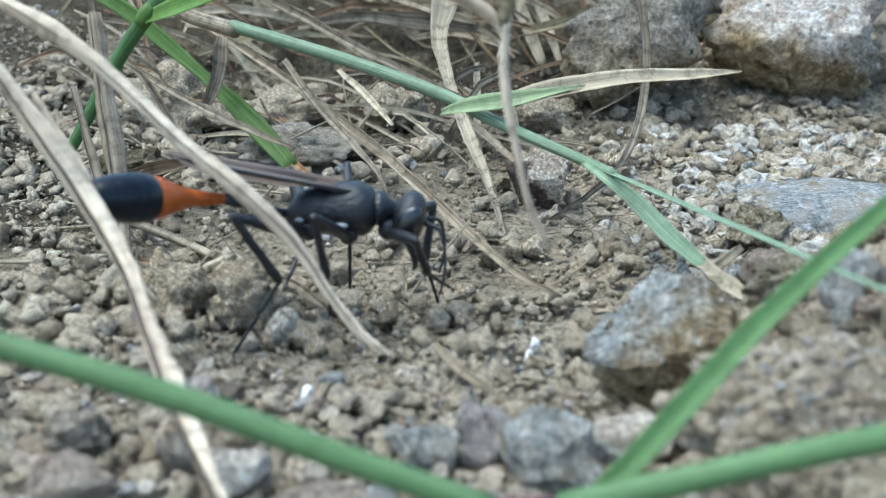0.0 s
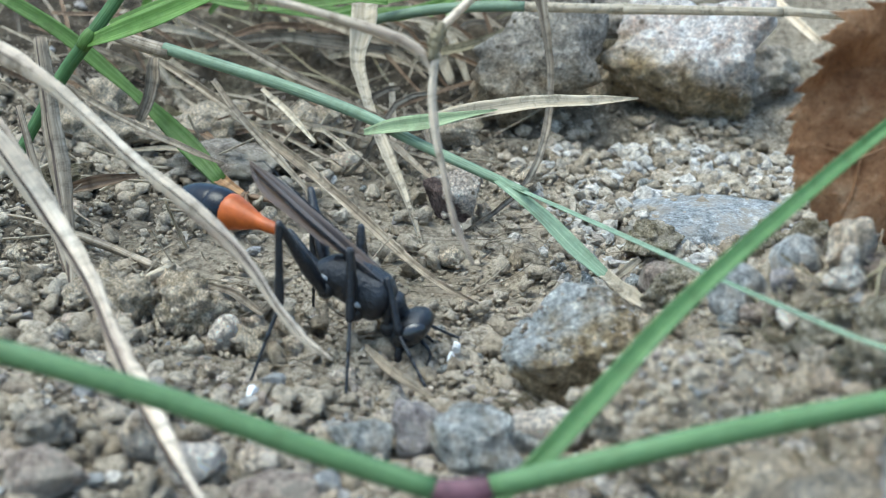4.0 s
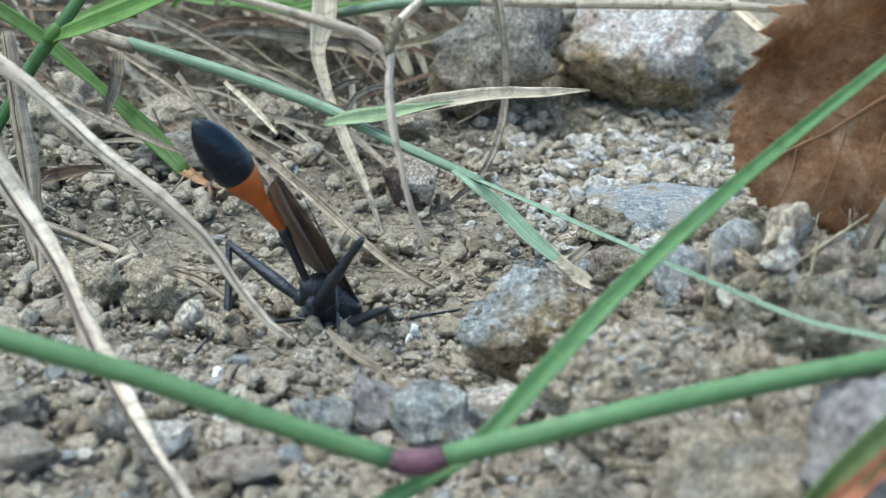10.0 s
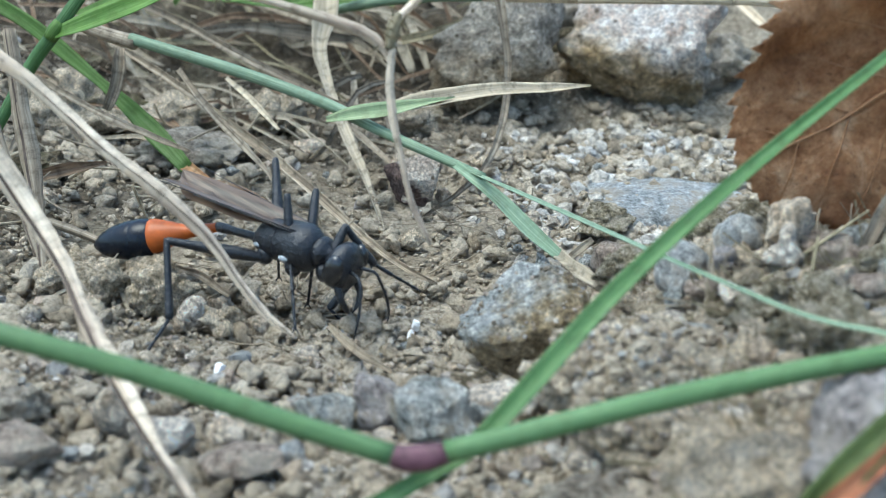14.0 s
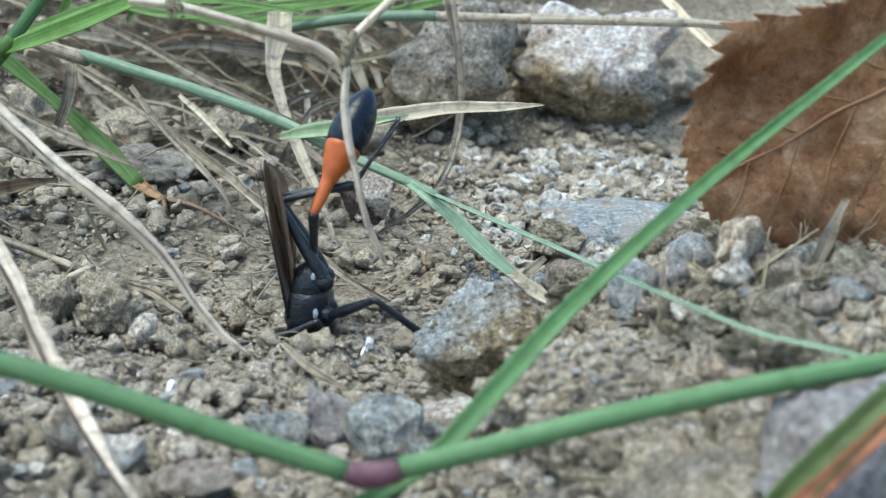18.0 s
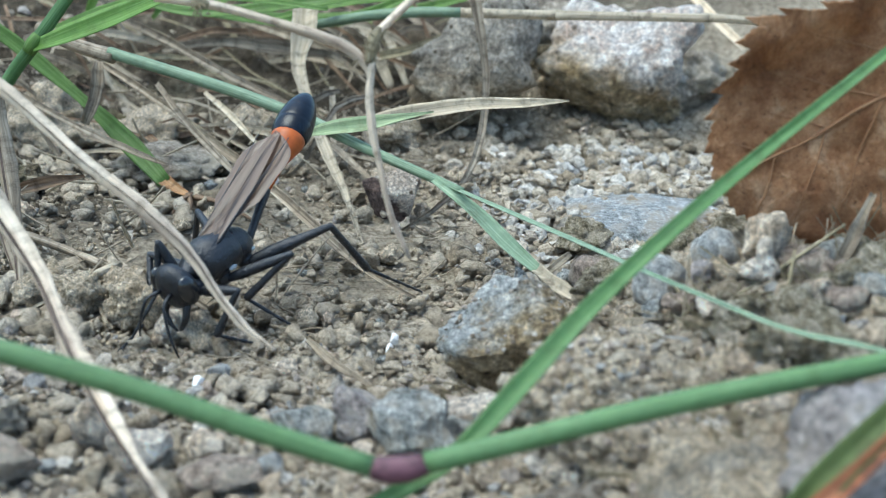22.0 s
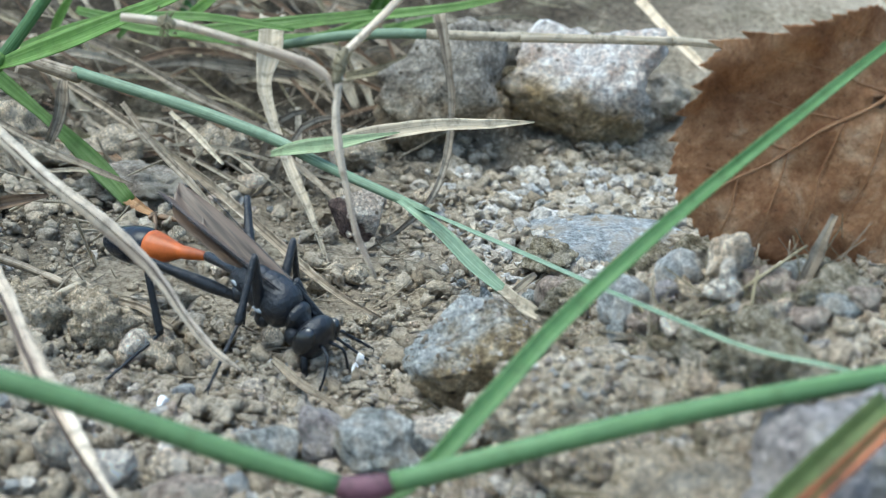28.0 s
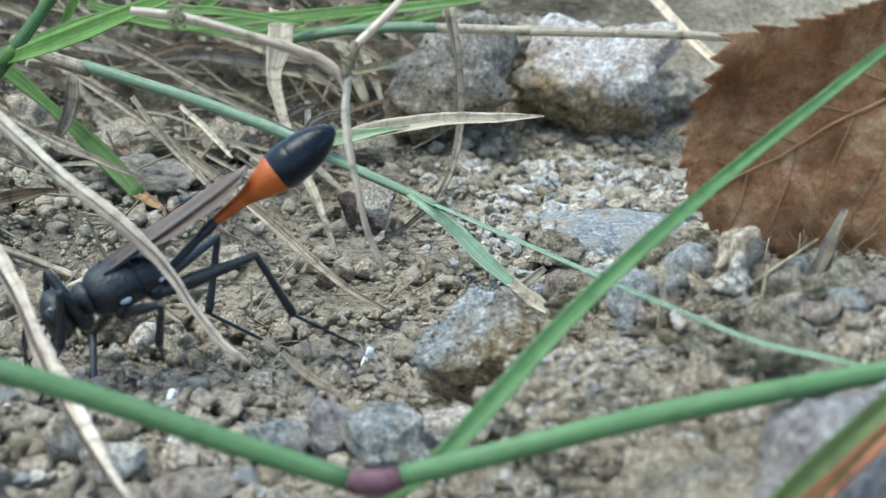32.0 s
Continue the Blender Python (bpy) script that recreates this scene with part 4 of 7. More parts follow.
dry_grass([(*(-31.58, 96.20, 15.70), 0.74), (*(-30.75, 94.34, 12.05), 1.18), (*(-29.71, 92.22, 7.70), 1.26), (*(-28.61, 89.65, 3.56), 0.96), (*(-27.46, 86.19, -0.12), 0.81), (*(-26.60, 82.79, -3.61), 0.74)],
          DRYGREY, "grey-brown dry grass stalk standing upright", "dry grass stalk", rough=0.25, seed=6)
dry_grass([(*(-33.92, 97.47, 10.41), 0.59), (*(-31.84, 94.54, 5.28), 0.67), (*(-29.08, 90.58, 0.25), 0.67), (*(-26.73, 86.05, -3.41), 0.52)],
          DRYGREY, "grey-brown dry grass stalk", "dry grass stalk", rough=0.2, seed=8)

# dry hanging stalk with a joint
hang = new("dry_stalk")
tagged(hang, "dry pale grass stalk with a frayed joint and a hanging blade", "dry grass stalk")
part("stem", tube("stem", [(*(1.87, 81.44, 24.84), 0.22), (*(-1.21, 79.28, 21.84), 0.24), (*(-2.95, 77.96, 20.25), 0.24), (*(-3.25, 77.47, 19.78), 0.3)], DRYOLD, 8, lump=0.1), hang)
part("joint", tube("joint", [(*(-2.89, 78.03, 20.46), 0.2), (*(-3.13, 77.55, 20.00), 0.48), (*(-3.31, 77.27, 19.24), 0.42), (*(-3.42, 77.05, 18.63), 0.3)], MOSS, 8, 0.25, lump=0.35, seed=3), hang, "frayed mossy joint")
part("branch", blade("branch", [(*(-16.10, 79.25, 21.75), 0.4), (*(-12.83, 79.15, 21.49), 0.5), (*(-9.49, 78.47, 20.79), 0.46), (*(-6.18, 77.76, 20.00), 0.55), (*(-4.37, 77.26, 19.22), 0.62), (*(-3.48, 76.91, 18.26), 0.42), (*(-3.27, 76.60, 17.41), 0.35)], DRYOLD, fold=-0.45, rough=0.3, seed=11, thick=0.3), hang)
part("hanging_blade", blade("hanging_blade", [(*(-3.24, 77.18, 19.58), 0.42), (*(-3.39, 76.41, 17.46), 0.54), (*(-3.23, 75.75, 15.64), 0.58), (*(-2.73, 74.87, 13.22), 0.46), (*(-1.94, 73.88, 10.51), 0.46), (*(-0.87, 73.04, 8.19), 0.22)], DRYOLD, fold=-0.45, rough=0.35, seed=12, curl=0.5, thick=0.3), hang)
_rng = np.random.RandomState(8)
for _c, _n in (((-3.17, 77.08, 19.60), 16), ((-13.18, 78.06, 21.71), 12)):
    for _i in range(_n):
        _b = Vector(_c) + Vector(_rng.normal(0, 1, 3) * (0.2, 0.15, 0.4))
        _d = Vector(_rng.normal(0, 1, 3) * (0.45, 0.3, 0.4))
        part("fibre", tube("fibre", [(*_b, 0.05), (*(_b + _d * 0.5 + Vector((0, 0, 0.12))), 0.06), (*(_b + _d), 0.03)], MOSS, 5, 0.2), hang, "frayed fibre at the joint")
part("joint", tube("joint", [(*(-13.67, 78.74, 21.78), 0.2), (*(-13.24, 78.46, 21.65), 0.38), (*(-12.74, 78.48, 21.46), 0.2)], MOSS, 8, 0.25, lump=0.35, seed=5), hang, "frayed mossy joint")

# mossy twigs on the mound
for pts in ([(10.17, 68.95, 3.55), (13.06, 69.85, 4.93), (16.93, 70.84, 6.66)], [(16.77, 70.81, 6.56), (20.21, 71.90, 8.54), (23.85, 73.07, 10.77)], [(19.01, 68.35, 5.85), (19.88, 69.41, 7.46), (20.76, 71.73, 9.64)], [(14.08, 73.27, 7.21), (14.89, 71.82, 6.22), (14.41, 70.43, 5.22)],
            [(14.79, 67.14, 4.96), (17.34, 67.84, 5.71), (19.51, 67.69, 5.54)], [(15.17, 64.70, 4.10), (15.27, 63.40, 3.43), (14.75, 62.48, 2.26)], [(23.89, 72.37, 8.79), (24.73, 70.88, 7.65), (25.21, 69.67, 7.29)]):
    stalk("twig", [(*q, r) for q, r in zip(pts, (0.1, 0.13, 0.06))], MOSS, "thin olive-brown mossy twig on the mound", "twig", "twigs on the mound", sides=6, step=0.4, lump=0.3, seed=int(abs(pts[0][0]) * 10))

# straws behind
LAB = "weathered straw lying slanted over the soil"
grass("straw", [(*(3.89, 122.25, 15.79), 1.0), (*(4.74, 120.90, 11.50), 1.0), (*(5.21, 119.84, 8.17), 0.85), (*(4.89, 117.23, 4.43), 0.75), (*(3.32, 112.30, 1.46), 0.6), (*(0.67, 106.62, 0.46), 0.5), (*(-1.77, 101.28, 0.42), 0.25)], DRYGREY, "dry curled straw hanging before a stone", "straw", rough=0.3, seed=21, curl=1.0)
grass("straw", [(*(-11.51, 128.58, 14.02), 2.2), (*(-11.54, 125.50, 11.40), 2.3), (*(-11.82, 122.45, 8.87), 1.4), (*(-10.46, 118.12, 5.74), 0.8), (*(-8.59, 112.89, 3.09), 1.0), (*(-6.53, 106.81, 0.99), 0.8), (*(-4.75, 98.80, -0.54), 0.3)], DRYPALE, "pale dry ribbon of grass hanging down", "straw", rough=0.2, seed=22, curl=0.9)
grass("straw", [(*(-29.97, 129.83, 11.62), 0.7), (*(-24.24, 126.06, 10.01), 0.75), (*(-18.48, 122.14, 8.03), 0.75), (*(-12.87, 117.38, 6.65), 0.6), (*(-8.54, 113.86, 5.74), 0.2)], DRYGREY, LAB, "straw", rough=0.2, seed=23, fold=0.4)
grass("straw", [(*(-29.85, 118.64, 10.11), 0.5), (*(-22.72, 114.30, 6.96), 0.75), (*(-18.15, 109.43, 5.25), 0.8), (*(-13.72, 103.72, 4.19), 0.8), (*(-9.01, 95.87, 3.10), 0.75), (*(-4.88, 89.12, 2.10), 0.55), (*(-2.41, 85.77, 1.67), 0.4), (*(-0.55, 84.55, 1.24), 0.15)], DRYGREY, LAB, "straw", rough=0.15, seed=24, fold=0.4)
grass("straw", [(*(-23.04, 113.90, 8.77), 0.4), (*(-20.05, 109.93, 6.63), 0.5), (*(-16.58, 105.05, 4.92), 0.5), (*(-13.88, 101.34, 3.51), 0.35), (*(-12.94, 99.80, 2.19), 0.15)], DRYGREY, LAB, "straw", rough=0.2, seed=25)
grass("straw", [(*(-36.86, 119.46, 6.50), 0.5), (*(-30.71, 114.65, 4.98), 0.6), (*(-24.91, 110.06, 4.08), 0.6), (*(-21.20, 107.68, 3.37), 0.3)], DRYGREY, LAB, "straw", rough=0.2, seed=26)
grass("straw", [(*(-20.25, 121.52, 6.31), 0.4), (*(-17.47, 117.90, 5.16), 0.6), (*(-14.64, 114.11, 3.50), 0.3)], DRYPALE, LAB, "straw", rough=0.2, seed=27)
grass("straw", [(*(-28.12, 114.53, 10.50), 1.1), (*(-28.19, 113.13, 8.13), 1.2), (*(-28.83, 111.69, 5.63), 0.7)], DRYGREY, "torn flake of dry grass hanging down", "straw", rough=0.6, seed=28, fold=0.5)
grass("straw", [(*(-27.29, 138.66, 6.63), 1.0), (*(-21.50, 138.99, 7.54), 1.3), (*(-15.47, 136.84, 7.49), 1.4), (*(-8.59, 136.59, 6.80), 0.8)], DRYGREY, LAB, "straw", rough=0.2, seed=29)
grass("straw", [(*(-20.68, 141.89, 9.66), 0.8), (*(-15.83, 140.42, 8.54), 0.9), (*(-9.74, 136.68, 7.05), 0.7), (*(-6.12, 132.77, 5.08), 0.3)], DRYGREY, LAB, "straw", rough=0.2, seed=30)
grass("straw", [(*(-4.94, 138.59, 6.45), 0.9), (*(-1.77, 138.87, 7.21), 1.0), (*(2.28, 140.43, 8.56), 0.7)], MOSS, "olive-brown dry grass stub", "straw", rough=0.2, seed=31)
grass("straw", [(*(-7.34, 145.87, 8.89), 1.4), (*(-5.35, 141.66, 6.11), 1.3), (*(-3.73, 137.51, 3.47), 0.8)], DRYPALE, LAB, "straw", rough=0.2, seed=32)
grass("straw", [(*(-4.60, 145.47, 7.79), 0.9), (*(-3.27, 141.47, 5.59), 0.8), (*(-1.99, 137.52, 3.50), 0.5)], DRYPALE, LAB, "straw", rough=0.2, seed=33)
grass("straw", [(*(27.18, 151.77, 13.41), 1.2), (*(30.15, 146.40, 10.35), 1.2), (*(33.63, 142.10, 7.31), 0.8)], DRY, LAB, "straw", rough=0.15, seed=34)
grass("straw", [(*(-32.49, 103.07, 2.41), 0.6), (*(-29.82, 103.28, 3.00), 0.9), (*(-26.92, 103.48, 3.55), 0.3)], BROWNDRY, "curled brown dry grass tip", "straw", rough=0.4, seed=35, fold=0.5)
grass("straw", [(-33.5, 97.5, 1.5, 0.4), (-29.3, 94.7, 1.5, 0.62), (-26.0, 92.2, 1.5, 0.68), (-22.8, 89.8, 1.2, 0.55)], DRYGREY, "thick weathered grey straw lying on the soil", "straw", rough=0.3, seed=36, fold=-0.4)
grass("straw", [(-27.6, 89.4, 0.9, 0.4), (-25.2, 88.7, 1.0, 0.55), (-23.2, 88.1, 0.8, 0.4)], BROWNDRY, "short brown straw lying on the soil", "straw", rough=0.35, seed=37)
grass("straw", [(-24.0, 85.4, 0.7, 0.3), (-22.8, 87.6, 1.3, 0.55), (-21.5, 90.2, 1.3, 0.5)], DRYPALE, "short frayed straw lying on the soil", "straw", rough=0.45, seed=61, fold=-0.4)
grass("straw", [(-23.2, 88.2, 1.4, 0.42), (-22.3, 85.6, 1.5, 0.45), (-21.5, 83.7, 1.0, 0.4), (-20.5, 81.3, 0.4, 0.3)], DRYPALE, "short curved dry straw on the soil", "straw", rough=0.2, seed=38)
grass("straw", [(-18.6, 88.0, 0.8, 0.35), (-16.4, 85.6, 1.1, 0.5), (-14.2, 83.1, 0.8, 0.35)], DRYGREY, "grey straw lying on the soil", "straw", rough=0.3, seed=62)
grass("straw", [(-26.5, 80.6, 0.5, 0.25), (-24.8, 82.3, 1.3, 0.3), (-23.0, 83.2, 0.9, 0.2)], DRYPALE, "thin dry straw lying on the soil", "straw", rough=0.3, seed=63)
stone("pale square stone lying in the soil", (-16.4, 81.0), (1.1, 0.9, 1.1), PALE, 146, 25, facets=6, cut=0.66)
for _k, (_x, _y, _s) in enumerate(((-18.6, 82.4, 1.7), (-22.6, 83.0, 1.5), (-20.2, 85.4, 1.3), (-24.6, 86.0, 1.4), (-14.2, 79.6, 1.2), (-26.4, 84.6, 1.2))):
    stone("brown crumbly clod among the straws", (_x, _y), (_s, _s * 0.8, _s * 0.8), CLOD, 150 + _k, 40 * _k, sink=0.25, rough=0.24, facets=4)
grass("straw", [(*(-26.84, 72.19, -0.56), 0.6), (*(-23.88, 72.61, 0.58), 0.7), (*(-21.84, 73.87, 1.13), 0.3)], DRYGREY, "grey straw lying on the soil", "straw", rough=0.3, seed=39)
grass("straw", [(*(-26.11, 68.72, -1.33), 0.7), (*(-24.22, 70.29, 0.06), 0.8), (*(-22.27, 71.71, 1.03), 0.6)], DRYGREY, "grey straw lying on the soil", "straw", rough=0.3, seed=40)
grass("straw", [(*(-7.26, 77.98, 0.90), 0.35), (*(-5.10, 74.49, 0.80), 0.55), (*(-2.97, 72.31, 0.50), 0.25)], DRYGREY, "short dry straw beside the burrow", "straw", rough=0.3, seed=41)
grass("straw", [(*(24.53, 78.65, 20.11), 0.35), (*(25.37, 78.59, 18.48), 0.4), (*(26.55, 78.63, 17.14), 0.3)], DRYPALE, "short pale straw against the withered leaf", "straw", seed=42)
grass("straw", [(*(22.89, 71.13, 8.23), 1.2), (*(24.11, 72.73, 9.69), 1.0), (*(25.67, 74.68, 12.12), 0.4)], DRYGREY, "olive mossy stub beside the withered leaf", "straw", rough=0.5, seed=43)
grass("straw", [(*(8.43, 87.99, 1.93), 0.5), (*(9.49, 89.21, 2.33), 0.6), (*(10.21, 89.87, 2.69), 0.4)], DRYPALE, "short pale straw between pebbles", "straw", seed=44)
top_stalk = new("dry_stalk")
tagged(top_stalk, "long straw-coloured grass stalk with a green end, lying across", "dry grass stalk")
part("green_end", tube("green_end", [(-12.83, 133.55, 10.15, 0.45), (-6.14, 128.50, 12.33, 0.5), (-0.81, 126.50, 13.18, 0.5), (2.95, 125.50, 13.40, 0.48)], SAGE, 10), top_stalk, "green end of the stalk")
part("stem", tube("stem", [(2.95, 125.50, 13.40, 0.46), (10.60, 124.50, 13.53, 0.45), (11.73, 124.40, 13.58, 0.54), (12.76, 124.30, 13.57, 0.45), (24.62, 124.50, 13.56, 0.41), (25.56, 124.50, 13.58, 0.49), (26.66, 124.50, 13.58, 0.41), (35.2, 124.8, 12.9, 0.35), (46.8, 123.5, 11.6, 0.3)], DRYPALE, 10), top_stalk)

# tangle of old straw and green blades at the back
rng = np.random.RandomState(5)
for i in range(150):
    x0, y0 = -52 + 54 * rng.rand(), 118 + 55 * rng.rand()
    a, ln = rng.normal(-0.35, 0.75), 8 + 18 * rng.rand()
    z0 = h1(x0, y0)
    dx, dy = ln * math.cos(a), ln * math.sin(a) * 0.6
    z2 = h1(x0 + dx, y0 + dy)
    top = 0.5 + 5 * rng.rand() ** 2
    w = 0.25 + 0.6 * rng.rand() ** 1.5
    mat = (DRYGREY, BROWNDRY, DRYPALE, DRYGREY, MOSS, BROWNDRY, DRYPALE)[rng.randint(7)]
    twist = rng.rand()
    if x0 + dx > -3 and y0 + dy < 134:
        continue
    grass("straw", [(x0, y0, z0 + top * 1.4, w * 0.6), (x0 + dx * 0.4, y0 + dy * 0.4, (z0 + z2) / 2 + top + 1.2, w), (x0 + dx * 0.8, y0 + dy * 0.8, z2 + 0.9, w * 0.8), (x0 + dx, y0 + dy, z2 + 0.1, 0.15)],
          mat, "old weathered straw in a tangle on the soil", "straw", "tangle of old straw", rough=0.25, seed=100 + i, curl=twist, step=1.6)
for i in range(14):
    x0, y0 = -50 + 52 * rng.rand(), 152 + 30 * rng.rand()
    z0 = h1(x0, y0)
    ln, a = 10 + 16 * rng.rand(), rng.normal(0.5, 0.9)
    rise = 3 + 8 * rng.rand()
    grass("green_blade", [(x0, y0, z0 + 0.2, 0.9), (x0 + ln * 0.4 * math.cos(a), y0 - 1, z0 + rise * 0.8 + 1, 1.5), (x0 + ln * 0.8 * math.cos(a), y0 - 2, z0 + rise + 1.5, 1.1), (x0 + ln * math.cos(a), y0 - 3, z0 + rise, 0.2)],
          BRIGHT if rng.rand() < 0.7 else BLADE, "fresh green grass blade behind the straw", "grass blade", "green blades at the back", seed=300 + i, roll=rng.normal(0, 0.5), step=1.6)
for pts, w in (([(-32.62, 140.71, 12.27), (-21.25, 137.98, 10.62), (-9.65, 135.76, 10.36), (-1.78, 134.67, 13.20)], 1.5), ([(-27.94, 146.36, 10.25), (-17.38, 143.77, 8.97), (-5.39, 142.08, 10.18)], 1.4), ([(-14.37, 149.61, 7.47), (-5.60, 147.92, 8.67), (4.11, 146.76, 11.35)], 1.6)):
    grass("green_blade", [(*q, w * (0.5 if k in (0, len(pts) - 1) else 1)) for k, q in enumerate(pts)], BRIGHT, "long fresh green blade lying across the straw", "grass blade", "green blades at the back", roll=0.4)
for pts, w in (([(-35.13, 124.53, 11.03), (-27.27, 122.16, 13.97), (-17.90, 120.20, 15.15), (-8.78, 117.70, 14.73)], 1.0), ([(-29.69, 128.55, 13.92), (-21.35, 125.82, 12.76), (-11.28, 123.91, 14.14), (-2.03, 122.12, 15.80)], 1.2), ([(-34.02, 134.74, 10.05), (-32.47, 133.43, 12.53), (-30.70, 132.28, 15.48)], 1.4),
               ([(-22.21, 137.73, 10.43), (-19.69, 136.42, 12.98), (-16.15, 135.26, 16.03)], 1.5), ([(-16.32, 131.47, 11.12), (-7.51, 129.89, 13.38), (4.24, 128.10, 15.22), (11.01, 127.42, 16.83)], 1.1), ([(-28.32, 139.73, 9.62), (-25.97, 138.44, 12.21), (-23.13, 137.21, 15.01)], 1.3)):
    grass("green_blade", [(*q, w * (0.45 if k in (0, len(pts) - 1) else 1)) for k, q in enumerate(pts)], BRIGHT, "fresh green grass blade behind the straw", "grass blade", "green blades at the back", roll=0.5, seed=int(w * 100))


# ---- withered leaf ----
def withered_leaf():
    """A toothed, slightly cupped leaf standing on its edge. Local: x along the midrib, y across, in millimetres."""
    leaf = new("withered_leaf")
    tagged(leaf, "withered brown toothed leaf standing on edge on the mound", "leaf")
    na, nr = 420, 26
    # its outline about the middle: degrees and millimetres
    ANGLE = [0, 54, 80, 107, 122, 134, 143, 153, 162, 172, 180, 188, 195, 205, 226, 243, 270, 315, 360]
    REACH = [9.0, 5.6, 5.7, 6.2, 8.0, 11.0, 11.0, 12.1, 12.9, 13.3, 13.8, 13.7, 13.2, 12.0, 10.6, 11.4, 10.8, 11.0, 9.0]

    def rim(a):
        base = np.interp(np.degrees(a) % 360, ANGLE, REACH)
        k = a / (2 * np.pi) * 46 + 0.35 * np.sin(5 * a)
        tooth = (k % 1.0) ** 1.3
        fine = ((k * 3) % 1.0)
        return base * (0.92 + 0.08 * tooth * (0.7 + 0.5 * np.sin(3 * a + 1)) + 0.02 * fine + 0.012 * np.sin(11 * a))

    def warp(x, y):
        p = np.stack([x.ravel() / 7, y.ravel() / 7, 0 * x.ravel()], 1)
        z = 0.012 * x * x * np.sin(x * 0.2) + 0.028 * y * y + (0.42 * waves(p, 31, 5)).reshape(x.shape)
        z = z + 1.7 * smooth(4.3, 6.2, y + 0.1 * (x - 5))
        z = z - 0.05 * np.clip(-0.48 * (x - 11.5) - 0.87 * y - 1.0, 0, None) ** 2
        ribs = np.abs(((x + 0.85 * np.abs(y)) / 3.4) % 1.0 - 0.5)
        return z + 0.22 * ribs * smooth(0.3, 2.0, np.abs(y))

    A, R = np.meshgrid(np.linspace(0, 2 * np.pi, na, endpoint=False), np.linspace(0.02, 1, nr) ** 0.8, indexing="ij")
    rad = rim(A) * R
    X, Y = rad * np.cos(A) + 11.5, rad * np.sin(A)
    top = np.stack([X, Y, warp(X, Y)], -1).reshape(-1, 3)
    n = na * nr
    verts = np.concatenate([top, top - (0, 0, 0.1)])
    i, j = np.meshgrid(np.arange(na), np.arange(nr - 1), indexing="ij")
    i2 = (i + 1) % na
    q = np.stack([i * nr + j, i * nr + j + 1, i2 * nr + j + 1, i2 * nr + j], -1).reshape(-1, 4)
    faces = q.tolist() + (q[:, ::-1] + n).tolist()
    faces += [[k * nr + nr - 1, k * nr + nr - 1 + n, (k + 1) % na * nr + nr - 1 + n, (k + 1) % na * nr + nr - 1] for k in range(na)]
    faces += [[k * nr for k in range(na)][::-1], [k * nr + n for k in range(na)]]
    part("leaf_blade", mesh_from("leaf_blade", verts, faces, LEAF, np.concatenate([top[:, :2]] * 2)), leaf)

    def vein(line, r0, r1):
        s = np.array(line, float)
        return tube("vein", np.column_stack([s, warp(s[:, 0], s[:, 1]) + 0.06, np.linspace(r0, r1, len(s))]), VEIN, 6, 0.7)

    part("midrib", vein([(x, 0.12 * math.sin(x)) for x in np.linspace(-1.2, 20, 16)], 0.07, 0.15), leaf, "pale raised midrib")
    for k in range(7):
        for sgn in (-1, 1):
            x0, reach = 2.2 + 3.4 * k, (5.2 if sgn > 0 else 7.6) * min(1.0, 0.35 + 0.22 * k)
            part("vein", vein([(x0 - 0.85 * w - 0.03 * w * w, sgn * (w + 0.15 * math.sin(w * 1.3 + k))) for w in np.linspace(0.0, reach, 8)], 0.07, 0.025), leaf)
    return leaf


leaf = withered_leaf()
_o, _u, _v = Vector((18.75, 76.91, 12.40)) * MM, Vector((math.cos(radians(29)), 0.2, math.sin(radians(29)))).normalized(), Vector((0.05, -0.94, 0.34))
_v = (_v - _u * _v.dot(_u)).normalized()
_w = _v.cross(_u)
leaf.matrix_basis = Matrix(((_u[0], _w[0], _v[0], _o[0]), (_u[1], _w[1], _v[1], _o[1]), (_u[2], _w[2], _v[2], _o[2]), (0, 0, 0, 1)))


# ---- the wasp ----
def lathe(name, rings, material, sides=20, lumps=0.0, seed=0):
    """Closed body of elliptical rings along x. rings: x, z of the middle, half width (y), half height (z)."""
    s = spline(rings, 0.22)
    a = np.linspace(0, 2 * np.pi, sides, endpoint=False)
    loops = np.stack(np.broadcast_arrays(s[:, 0][:, None] + 0 * a, np.maximum(s[:, 2], 0.01)[:, None] * np.cos(a), s[:, 1][:, None] + np.maximum(s[:, 3], 0.01)[:, None] * np.sin(a)), -1)
    if lumps:
        p = loops.reshape(-1, 3)
        mid = np.repeat(np.stack([s[:, 0], 0 * s[:, 0], s[:, 1]], 1), sides, 0)
        loops = (mid + (p - mid) * (1 + lumps * waves(p / 1.6, seed, 3))[:, None]).reshape(loops.shape)
    uv = np.stack(np.broadcast_arrays(a[None] + 0 * s[:, :1], s[:, :1]), -1)
    return sweep(name, s[:, :3], loops, uv, material)


HIP = {"fore": (2.1, 0.55, -0.95), "mid": (0.1, 0.8, -1.15), "hind": (-1.9, 0.75, -1.0)}
BONES = {"fore": (3.0, 3.0, 3.2), "mid": (4.2, 3.8, 4.0), "hind": (5.5, 4.4, 4.5)}
STANCE = {"fore": (5.2, 2.6), "mid": (-0.4, 5.2), "hind": (-6.0, 5.6)}
SIZE = 1.12
BACK = Vector((-3.0, 0, -0.25))
PETIOLE = 3.4


